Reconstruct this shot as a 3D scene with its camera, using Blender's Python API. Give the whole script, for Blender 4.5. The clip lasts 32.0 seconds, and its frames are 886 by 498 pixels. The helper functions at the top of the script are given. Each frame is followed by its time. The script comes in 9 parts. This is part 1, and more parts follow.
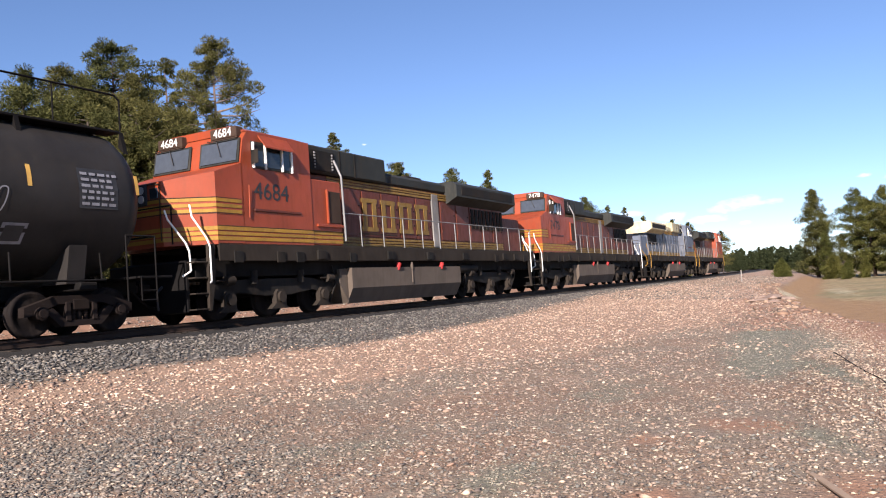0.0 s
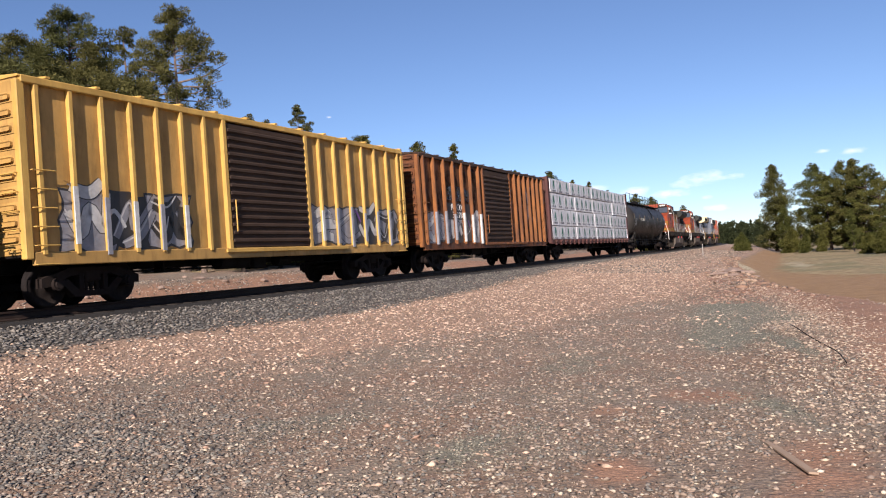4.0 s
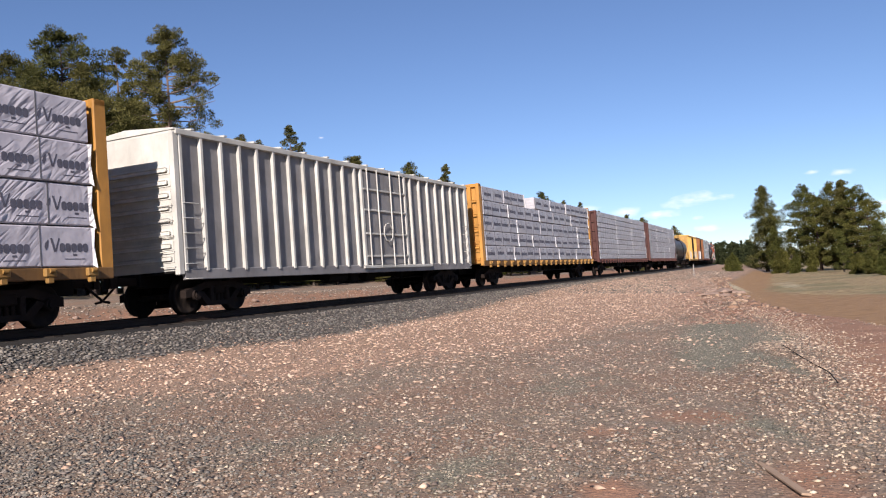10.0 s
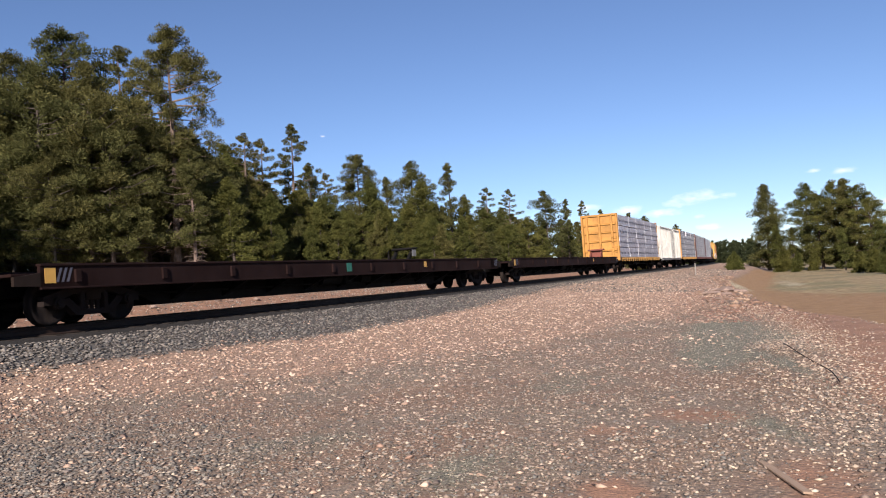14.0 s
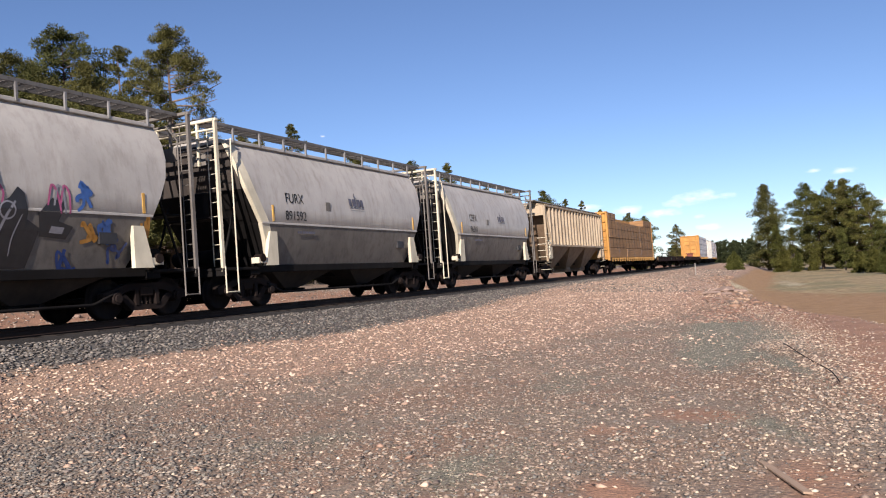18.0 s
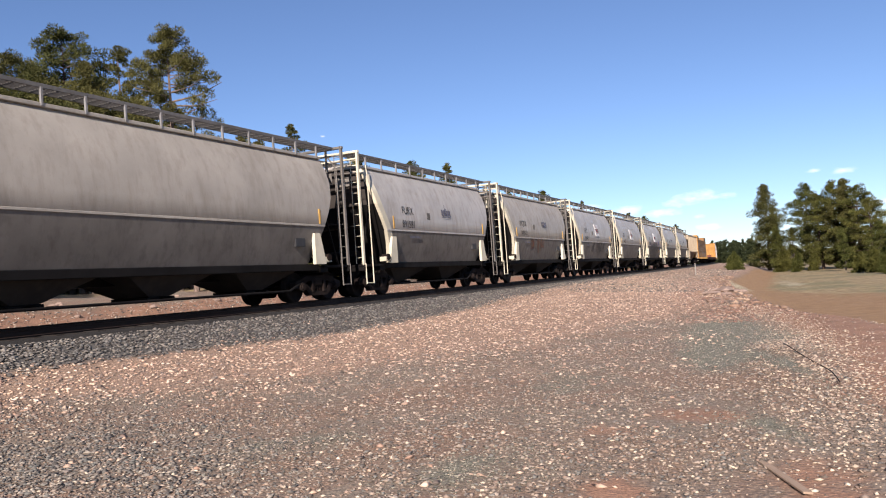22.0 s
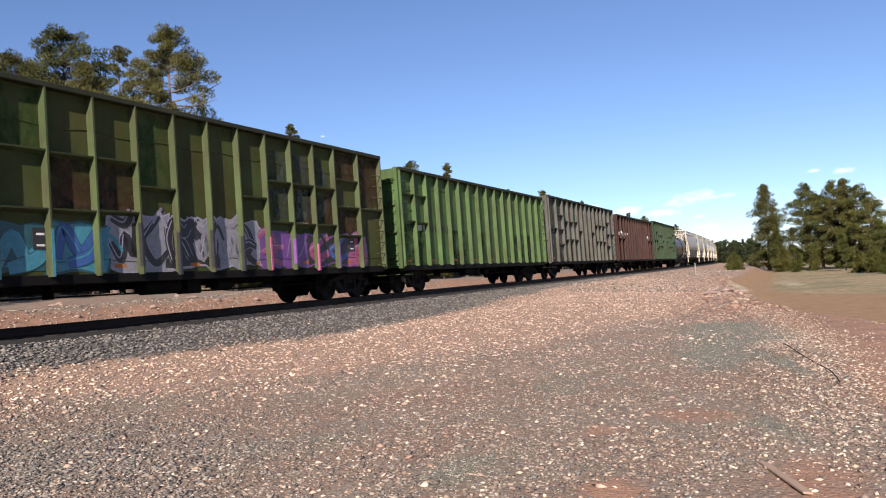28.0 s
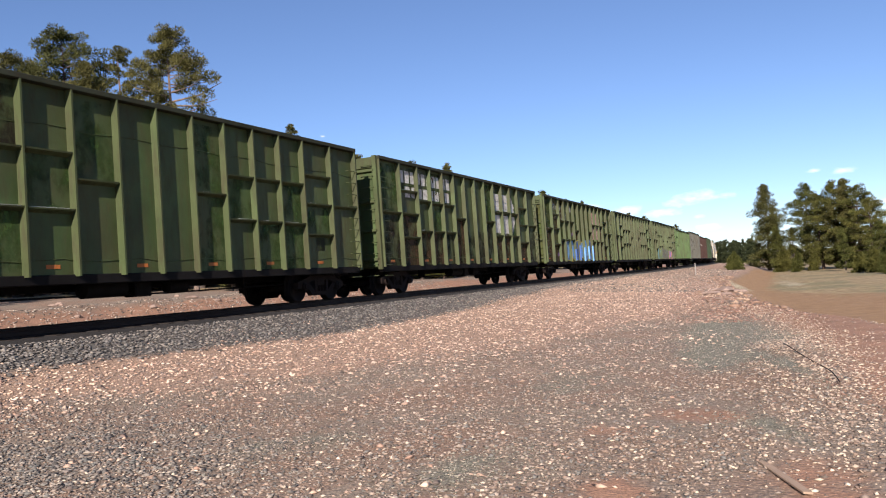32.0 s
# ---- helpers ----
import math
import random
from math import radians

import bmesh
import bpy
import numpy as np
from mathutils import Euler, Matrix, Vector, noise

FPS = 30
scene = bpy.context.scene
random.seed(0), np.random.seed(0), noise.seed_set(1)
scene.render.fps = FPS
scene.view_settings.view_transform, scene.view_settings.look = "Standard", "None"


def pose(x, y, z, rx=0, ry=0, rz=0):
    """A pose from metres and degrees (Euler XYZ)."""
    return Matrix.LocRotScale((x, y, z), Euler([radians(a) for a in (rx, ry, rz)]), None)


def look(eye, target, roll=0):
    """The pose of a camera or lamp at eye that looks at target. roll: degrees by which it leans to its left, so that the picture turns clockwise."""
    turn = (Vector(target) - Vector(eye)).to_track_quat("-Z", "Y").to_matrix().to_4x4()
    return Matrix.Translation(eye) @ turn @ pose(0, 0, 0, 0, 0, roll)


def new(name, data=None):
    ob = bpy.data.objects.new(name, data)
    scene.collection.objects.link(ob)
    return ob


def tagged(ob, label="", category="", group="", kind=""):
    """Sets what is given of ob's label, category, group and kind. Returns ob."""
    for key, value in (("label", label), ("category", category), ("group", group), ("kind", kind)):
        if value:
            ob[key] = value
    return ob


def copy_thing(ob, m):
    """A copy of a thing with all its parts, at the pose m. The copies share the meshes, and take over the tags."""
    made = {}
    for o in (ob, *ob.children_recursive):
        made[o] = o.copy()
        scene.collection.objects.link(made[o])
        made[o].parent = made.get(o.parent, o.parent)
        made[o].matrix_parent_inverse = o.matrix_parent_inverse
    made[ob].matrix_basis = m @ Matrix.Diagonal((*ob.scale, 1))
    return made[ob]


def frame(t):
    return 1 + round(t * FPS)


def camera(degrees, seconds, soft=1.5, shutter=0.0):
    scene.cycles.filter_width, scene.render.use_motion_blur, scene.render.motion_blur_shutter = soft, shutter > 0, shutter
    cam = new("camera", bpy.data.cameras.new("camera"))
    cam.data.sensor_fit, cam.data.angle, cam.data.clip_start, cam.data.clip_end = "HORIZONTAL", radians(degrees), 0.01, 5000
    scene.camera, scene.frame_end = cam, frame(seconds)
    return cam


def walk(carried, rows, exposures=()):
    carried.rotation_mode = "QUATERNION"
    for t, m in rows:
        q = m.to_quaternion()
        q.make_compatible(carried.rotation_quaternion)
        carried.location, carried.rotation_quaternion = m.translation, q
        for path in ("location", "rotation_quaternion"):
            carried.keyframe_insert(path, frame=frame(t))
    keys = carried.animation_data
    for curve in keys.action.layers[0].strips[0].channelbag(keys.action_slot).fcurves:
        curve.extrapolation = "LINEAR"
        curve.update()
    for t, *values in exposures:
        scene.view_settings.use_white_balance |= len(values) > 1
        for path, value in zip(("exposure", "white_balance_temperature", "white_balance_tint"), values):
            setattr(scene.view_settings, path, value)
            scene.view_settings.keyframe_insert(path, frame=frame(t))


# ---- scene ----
# A long freight train passes a gravel yard beside a single track in pine country.
# World: x runs with the train, y away from the camera towards the track, z = 0 at the top of the rails.
EYE = (0.0, 0.0, 0.353)
# seconds, heading from +x towards +y, upward pitch, lean (radians): the tripod is panned for the first ten seconds
PAN = [
    (0, 0.49184, 0.05196, -0.07151),
    (0.5, 0.48673, 0.04656, -0.07155),
    (1, 0.48199, 0.04227, -0.07188),
    (1.5, 0.48044, 0.02627, -0.07205),
    (2, 0.48193, 0.01357, -0.07210),
    (2.5, 0.47823, 0.00696, -0.07216),
    (3, 0.47124, 0.00562, -0.07219),
    (3.5, 0.46440, 0.00566, -0.07220),
    (5.5, 0.40972, 0.05444, -0.07173),
    (6, 0.41106, 0.04529, -0.07181),
    (6.5, 0.41990, 0.03062, -0.07194),
    (7, 0.43184, 0.02870, -0.07159),
    (7.5, 0.44563, 0.03002, -0.07186),
    (8, 0.44695, 0.02970, -0.07193),
    (8.5, 0.44681, 0.03647, -0.07176),
    (9, 0.44240, 0.03928, -0.07165),
    (9.5, 0.43970, 0.04089, -0.07160),
    (10, 0.43908, 0.04086, -0.07160),
    (10.5, 0.44156, 0.04097, -0.07157),
    (12, 0.44114, 0.03927, -0.07164),
    (32, 0.44114, 0.03927, -0.07164),
]


def aim(heading, pitch, lean):
    way = Vector((math.cos(heading) * math.cos(pitch), math.sin(heading) * math.cos(pitch), math.sin(pitch)))
    return look(EYE, Vector(EYE) + way, math.degrees(lean))


cam = camera(58.10, 32.0, soft=1.1)
# seconds, stops, kelvin, tint: the camera's own exposure drifts a little
EXPOSURE = [(0, 1.2, 6500, 19), (2, 0.95, 6500, 19), (4, 0.82, 6500, 19), (6, 0.75, 6500, 19), (12, 0.80, 6500, 19), (19, 0.88, 6500, 19), (26, 0.97, 6500, 19), (32, 1.0, 6500, 19)]
walk(cam, [(t, aim(h, p, r)) for t, h, p, r in PAN], EXPOSURE)

# ---- light: afternoon sun from behind along the track, clear sky ----
SUN_AZ, SUN_EL = radians(180 + 15), radians(27)
to_sun = Vector((math.cos(SUN_AZ) * math.cos(SUN_EL), math.sin(SUN_AZ) * math.cos(SUN_EL), math.sin(SUN_EL)))
world = bpy.data.worlds.new("sky")
scene.world = world
world.use_nodes = True
wn = world.node_tree.nodes
sky = wn.new("ShaderNodeTexSky")
sky.sky_type = "NISHITA"
sky.sun_disc = False
sky.sun_elevation = SUN_EL
sky.sun_rotation = math.pi / 2 - SUN_AZ
sky.altitude = 2100
sky.air_density, sky.dust_density, sky.ozone_density = 1.0, 0.25, 4.4
wn["Background"].inputs["Strength"].default_value = 0.070
world.node_tree.links.new(sky.outputs["Color"], wn["Background"].inputs["Color"])
sun_data = bpy.data.lights.new("sun", "SUN")
sun_data.energy, sun_data.angle, sun_data.color = 5.0, radians(0.53), (1.0, 0.92, 0.80)
sun = new("sun", sun_data)
sun.matrix_world = Matrix.Translation((0, 0, 60)) @ to_sun.to_track_quat("Z", "Y").to_matrix().to_4x4()

# ---- materials ----
def node(nt, kind, **values):
    n = nt.nodes.new(kind)
    for k, v in values.items():
        n.inputs[k.replace("_", " ")].default_value = v
    return n


def start(name):
    m = bpy.data.materials.new(name)
    m.use_nodes = True
    nt = m.node_tree
    return m, nt, nt.nodes["Principled BSDF"]


def mix(nt, fac, a, b, blend="MIX"):
    n = nt.nodes.new("ShaderNodeMix")
    n.data_type, n.blend_type = "RGBA", blend
    for slot, v in ((0, fac), (6, a), (7, b)):
        if isinstance(v, bpy.types.NodeSocket):
            nt.links.new(v, n.inputs[slot])
        elif slot == 0:
            n.inputs[0].default_value = v
        else:
            n.inputs[slot].default_value = (*v[:3], 1)
    return n.outputs[2]


def calc(nt, op, a, b=0.0, clamp=False):
    n = nt.nodes.new("ShaderNodeMath")
    n.operation, n.use_clamp = op, clamp
    for i, v in enumerate((a, b)):
        if isinstance(v, bpy.types.NodeSocket):
            nt.links.new(v, n.inputs[i])
        else:
            n.inputs[i].default_value = v
    return n.outputs[0]


def ramp(nt, value, lo, hi):
    n = nt.nodes.new("ShaderNodeMapRange")
    nt.links.new(value, n.inputs[0])
    n.inputs[1].default_value, n.inputs[2].default_value = lo, hi
    return n.outputs[0]


def coords(nt, scale=(1, 1, 1), shift=True):
    tc = nt.nodes.new("ShaderNodeTexCoord")
    mp = nt.nodes.new("ShaderNodeMapping")
    mp.inputs["Scale"].default_value = scale
    nt.links.new(tc.outputs["Object"], mp.inputs["Vector"])
    if shift:
        info = nt.nodes.new("ShaderNodeObjectInfo")
        comb = nt.nodes.new("ShaderNodeCombineXYZ")
        r = calc(nt, "MULTIPLY", info.outputs["Random"], 37.0)
        for i in range(3):
            nt.links.new(r, comb.inputs[i])
        nt.links.new(comb.outputs[0], mp.inputs["Location"])
    return mp.outputs[0]


def cloud(nt, vec, scale, detail=4.0, rough=0.6):
    n = node(nt, "ShaderNodeTexNoise", Scale=scale, Detail=detail, Roughness=rough)
    nt.links.new(vec, n.inputs["Vector"])
    return n.outputs["Fac"]


def bump(nt, bsdf, height, strength, distance=0.02):
    b = node(nt, "ShaderNodeBump", Strength=strength, Distance=distance)
    nt.links.new(height, b.inputs["Height"])
    nt.links.new(b.outputs[0], bsdf.inputs["Normal"])


def painted(name, col, rough=0.5, metal=0.0, grime=0.5, grime_col=(0.06, 0.045, 0.035), fade=0.25, streak=0.25, strength=0.12, fine=22, other=None, other_amount=0.0):
    """Weathered paint: broad fading, vertical dirt streaks, fine speckle."""
    m, nt, bsdf = start(name)
    v1 = coords(nt, (0.6, 0.6, 0.6))
    v2 = coords(nt, (2.6, 2.6, 2.6 * streak))
    broad = ramp(nt, cloud(nt, v1, 1.3), 0.3, 0.7)
    light = tuple(min(1, c * (1 + fade) + 0.02 * fade) for c in col)
    dark = tuple(c * (1 - fade) for c in col)
    c = mix(nt, broad, dark, light)
    if other:
        c = mix(nt, calc(nt, "MULTIPLY", ramp(nt, cloud(nt, coords(nt, (0.9, 0.9, 0.45)), 1.1, 4), 0.38, 0.68), other_amount), c, other)
    dirt = ramp(nt, cloud(nt, v2, 1.7, 6, 0.65), 0.47, 0.78)
    c = mix(nt, calc(nt, "MULTIPLY", dirt, grime), c, grime_col)
    speck = cloud(nt, coords(nt), fine, 3)
    c = mix(nt, calc(nt, "MULTIPLY", ramp(nt, speck, 0.62, 0.8), 0.5 * grime), c, tuple(0.6 * g for g in grime_col))
    nt.links.new(c, bsdf.inputs["Base Color"])
    bsdf.inputs["Metallic"].default_value = metal
    bsdf.inputs["Specular IOR Level"].default_value = 0.12 if max(col) < 0.06 else 0.35
    nt.links.new(ramp_to(nt, dirt, rough, min(0.95, rough + 0.3)), bsdf.inputs["Roughness"])
    bump(nt, bsdf, calc(nt, "ADD", speck, calc(nt, "MULTIPLY", broad, 0.8)), strength)
    return m


def ramp_to(nt, value, lo, hi):
    n = nt.nodes.new("ShaderNodeMapRange")
    nt.links.new(value, n.inputs[0])
    n.inputs[3].default_value, n.inputs[4].default_value = lo, hi
    return n.outputs[0]


def wrap(name, col, crease=0.6):
    """Wrapped lumber sheeting: slanting creases drawn tight between the straps, and a few broad hollows."""
    m, nt, bsdf = start(name)
    v = coords(nt, (1, 1, 1))
    turn = nt.nodes.new("ShaderNodeMapping")
    turn.inputs["Rotation"].default_value = (0, radians(-48), 0)
    nt.links.new(v, turn.inputs["Vector"])
    pull = nt.nodes.new("ShaderNodeMapping")
    pull.inputs["Scale"].default_value = (2.6, 1.0, 0.45)
    nt.links.new(turn.outputs[0], pull.inputs["Vector"])
    pulls = node(nt, "ShaderNodeTexNoise", Scale=1.7, Detail=2.0, Roughness=0.5, Distortion=0.35)
    nt.links.new(pull.outputs[0], pulls.inputs["Vector"])
    folds = calc(nt, "ABSOLUTE", calc(nt, "SUBTRACT", pulls.outputs["Fac"], 0.5))
    where = ramp(nt, cloud(nt, v, 0.8, 2), 0.42, 0.62)
    broad = cloud(nt, v, 0.7)
    c = mix(nt, ramp(nt, broad, 0.35, 0.65), tuple(0.88 * x for x in col), col)
    c = mix(nt, calc(nt, "MULTIPLY", ramp(nt, cloud(nt, coords(nt, (1, 1, 0.4)), 2.2, 5), 0.55, 0.8), 0.25), c, tuple(0.62 * x for x in col))
    nt.links.new(c, bsdf.inputs["Base Color"])
    bsdf.inputs["Roughness"].default_value = 0.45
    sharp = calc(nt, "MULTIPLY", ramp(nt, folds, 0.0, 0.10), where)
    bump(nt, bsdf, calc(nt, "ADD", sharp, calc(nt, "MULTIPLY", cloud(nt, v, 2.4, 2), 0.9)), crease, 0.10)
    return m


def boards(name, col):
    """Sawn boards stacked flat: thin layers of uneven tone with dark joints between them."""
    m, nt, bsdf = start(name)
    v = coords(nt, (0.25, 0.25, 22.0))
    layer = cloud(nt, v, 1.0, 2, 0.5)
    joint = node(nt, "ShaderNodeTexNoise", Scale=1.0, Detail=1.0)
    nt.links.new(coords(nt, (0.12, 0.12, 30.0)), joint.inputs["Vector"])
    c = mix(nt, ramp(nt, layer, 0.3, 0.7), tuple(0.72 * x for x in col), tuple(1.25 * x for x in col))
    c = mix(nt, ramp(nt, cloud(nt, coords(nt, (0.4, 0.4, 1.2)), 1.5, 5), 0.45, 0.75), c, tuple(0.7 * x for x in col))
    c = mix(nt, calc(nt, "MULTIPLY", ramp(nt, joint.outputs["Fac"], 0.40, 0.30), 0.8), c, tuple(0.2 * x for x in col))
    nt.links.new(c, bsdf.inputs["Base Color"])
    bsdf.inputs["Roughness"].default_value = 0.85
    bump(nt, bsdf, calc(nt, "ADD", layer, joint.outputs["Fac"]), 0.5, 0.03)
    return m


def plain(name, col, rough=0.6, metal=0.0, vary=0.2):
    m, nt, bsdf = start(name)
    f = cloud(nt, coords(nt), 6.0, 4)
    c = mix(nt, ramp(nt, f, 0.3, 0.7), tuple(x * (1 - vary) for x in col), tuple(min(1, x * (1 + vary)) for x in col))
    nt.links.new(c, bsdf.inputs["Base Color"])
    bsdf.inputs["Roughness"].default_value, bsdf.inputs["Metallic"].default_value = rough, metal
    bump(nt, bsdf, cloud(nt, coords(nt), 30.0), 0.08)
    return m


def stones(name, cols, rough=0.85):
    """Loose stones: each piece has its own colour."""
    m, nt, bsdf = start(name)
    geo = nt.nodes.new("ShaderNodeNewGeometry")
    cr = nt.nodes.new("ShaderNodeValToRGB")
    cr.color_ramp.interpolation = "CONSTANT"
    el = cr.color_ramp.elements
    while len(el) < len(cols):
        el.new(0.5)
    for i, (e, c) in enumerate(zip(el, cols)):
        e.position = i / len(cols)
        e.color = (*c, 1)
    nt.links.new(geo.outputs["Random Per Island"], cr.inputs[0])
    f = cloud(nt, coords(nt), 35.0)
    c = mix(nt, ramp(nt, f, 0.3, 0.75), cr.outputs[0], (0.09, 0.075, 0.065))
    c = mix(nt, 0.6, c, cr.outputs[0])
    nt.links.new(c, bsdf.inputs["Base Color"])
    bsdf.inputs["Roughness"].default_value = rough
    bump(nt, bsdf, f, 0.3)
    return m


def foliage(name, col, tip):
    m, nt, bsdf = start(name)
    geo = nt.nodes.new("ShaderNodeNewGeometry")
    info = nt.nodes.new("ShaderNodeObjectInfo")
    f = cloud(nt, coords(nt, shift=False), 0.9, 3)
    c = mix(nt, geo.outputs["Random Per Island"], col, tip)
    c = mix(nt, ramp(nt, f, 0.35, 0.7), c, tuple(0.55 * x for x in col))
    hue = mix(nt, info.outputs["Random"], (0.8, 0.86, 0.78), (1.15, 1.06, 0.95))
    c = mix(nt, 1.0, c, hue, "MULTIPLY")
    nt.links.new(c, bsdf.inputs["Base Color"])
    bsdf.inputs["Roughness"].default_value = 0.7
    bsdf.inputs["Specular IOR Level"].default_value = 0.12
    trans = nt.nodes.new("ShaderNodeBsdfTranslucent")
    nt.links.new(c, trans.inputs[0])
    ms = nt.nodes.new("ShaderNodeMixShader")
    ms.inputs[0].default_value = 0.28
    out = nt.nodes["Material Output"]
    nt.links.new(bsdf.outputs[0], ms.inputs[1])
    nt.links.new(trans.outputs[0], ms.inputs[2])
    nt.links.new(ms.outputs[0], out.inputs["Surface"])
    return m


def bark(name, col):
    m, nt, bsdf = start(name)
    v = coords(nt, (3, 3, 0.8))
    f = cloud(nt, v, 2.5, 6, 0.7)
    c = mix(nt, ramp(nt, f, 0.35, 0.65), tuple(0.35 * x for x in col), col)
    nt.links.new(c, bsdf.inputs["Base Color"])
    bsdf.inputs["Roughness"].default_value = 0.9
    bump(nt, bsdf, f, 0.8, 0.05)
    return m


def ground_mat():
    """Gravel, ballast, red soil and dry grass, told apart by the sheet's own zones."""
    m, nt, bsdf = start("ground")
    v = coords(nt, shift=False)

    def zone(name):
        a = nt.nodes.new("ShaderNodeAttribute")
        a.attribute_name = name
        return a.outputs["Fac"]

    wide = cloud(nt, v, 0.35, 5, 0.65)
    mid = cloud(nt, v, 1.6, 5, 0.6)
    fine = cloud(nt, v, 24.0, 4, 0.7)
    vor = node(nt, "ShaderNodeTexVoronoi", Scale=26.0)
    nt.links.new(v, vor.inputs["Vector"])
    vor2 = node(nt, "ShaderNodeTexVoronoi", Scale=60.0)
    nt.links.new(v, vor2.inputs["Vector"])
    gap = ramp(nt, fine, 0.3, 0.7)
    grey = mix(nt, gap, (0.100, 0.078, 0.057), (0.31, 0.248, 0.186))
    grey = mix(nt, ramp(nt, cloud(nt, v, 0.55, 5, 0.7), 0.42, 0.6), grey, mix(nt, gap, (0.120, 0.074, 0.050), (0.31, 0.205, 0.140)))
    teal = mix(nt, gap, (0.074, 0.072, 0.054), (0.250, 0.240, 0.180))
    pink = mix(nt, gap, (0.14, 0.088, 0.060), (0.46, 0.318, 0.222))
    red = mix(nt, ramp(nt, calc(nt, "ADD", calc(nt, "MULTIPLY", mid, 0.6), calc(nt, "MULTIPLY", fine, 0.4)), 0.35, 0.65), (0.19, 0.098, 0.058), (0.34, 0.190, 0.118))
    soil = mix(nt, ramp(nt, mid, 0.3, 0.7), (0.215, 0.122, 0.054), (0.305, 0.188, 0.090))
    grass = mix(nt, ramp(nt, mid, 0.35, 0.6), (0.180, 0.128, 0.060), (0.325, 0.250, 0.130))
    grass = mix(nt, calc(nt, "MULTIPLY", ramp(nt, cloud(nt, v, 0.12, 4), 0.5, 0.6), 0.6), grass, (0.13, 0.135, 0.06))
    straw = mix(nt, ramp(nt, mid, 0.3, 0.65), (0.30, 0.25, 0.15), (0.46, 0.41, 0.28))
    ball = mix(nt, gap, (0.036, 0.034, 0.031), (0.14, 0.130, 0.118))
    # near black for the track bed: the train's shade put into the ground colour
    track_shade = mix(nt, gap, (0.004, 0.0032, 0.0028), (0.013, 0.010, 0.008))
    edge = calc(nt, "SUBTRACT", calc(nt, "ADD", calc(nt, "MULTIPLY", wide, 0.7), calc(nt, "MULTIPLY", mid, 0.5)), 0.6)

    def part_of(z, spread=1.0):
        return ramp(nt, calc(nt, "ADD", z, calc(nt, "MULTIPLY", edge, spread)), 0.36, 0.72)

    c = mix(nt, part_of(zone("pink"), 2.6), grey, pink)
    c = mix(nt, part_of(zone("teal"), 1.9), c, teal)
    c = mix(nt, calc(nt, "MULTIPLY", part_of(zone("red"), 2.2), 0.95), c, red)
    c = mix(nt, part_of(zone("soil"), 1.2), c, soil)
    c = mix(nt, part_of(zone("grass"), 1.6), c, grass)
    c = mix(nt, part_of(zone("straw"), 1.6), c, straw)
    c = mix(nt, part_of(zone("ballast"), 0.6), c, ball)
    c = mix(nt, part_of(zone("track_shade"), 0.3), c, track_shade)
    stone = calc(nt, "MULTIPLY", ramp(nt, vor.outputs["Distance"], 0.5, 0.15), calc(nt, "SUBTRACT", 1.0, calc(nt, "MAXIMUM", zone("grass"), zone("soil")), True))
    c = mix(nt, calc(nt, "MULTIPLY", stone, 0.35), c, mix(nt, 1.0, c, (1.7, 1.65, 1.6), "MULTIPLY"))
    c = mix(nt, calc(nt, "MULTIPLY", ramp(nt, vor2.outputs["Distance"], 0.35, 0.7), 0.5), c, mix(nt, 1.0, c, (0.45, 0.43, 0.42), "MULTIPLY"))
    nt.links.new(c, bsdf.inputs["Base Color"])
    bsdf.inputs["Roughness"].default_value = 0.92
    hgt = calc(nt, "ADD", calc(nt, "MULTIPLY", vor.outputs["Distance"], -0.9), fine)
    bump(nt, bsdf, hgt, 0.8, 0.014)
    return m


BLACK = painted("black_steel", (0.0040, 0.0034, 0.0034), 0.75, grime=0.35, grime_col=(0.010, 0.008, 0.006))
RUST = painted("rusty_steel", (0.013, 0.008, 0.006), 0.85, grime=0.6, grime_col=(0.012, 0.010, 0.009))
WHEEL = painted("wheel_steel", (0.007, 0.005, 0.005), 0.75, metal=0.0, grime=0.5)
RAIL = painted("rail_steel", (0.030, 0.019, 0.015), 0.6, metal=0.2, grime=0.4)
TIE = painted("tie_timber", (0.022, 0.018, 0.015), 0.9, grime=0.5)
GLASS = plain("cab_glass", (0.02, 0.025, 0.03), 0.08, 0.0, 0.1)
WHITE = painted("white_paint", (0.72, 0.71, 0.68), 0.5, grime=0.25)
CREAM = painted("cream_paint", (0.50, 0.46, 0.35), 0.5, grime=0.25, grime_col=(0.22, 0.17, 0.11))
YELLOW = painted("yellow_paint", (0.50, 0.29, 0.065), 0.5, grime=0.3)
MARK = plain("lettering_black", (0.02, 0.02, 0.022), 0.6)
LETTER = plain("lettering_white", (0.62, 0.62, 0.6), 0.6)


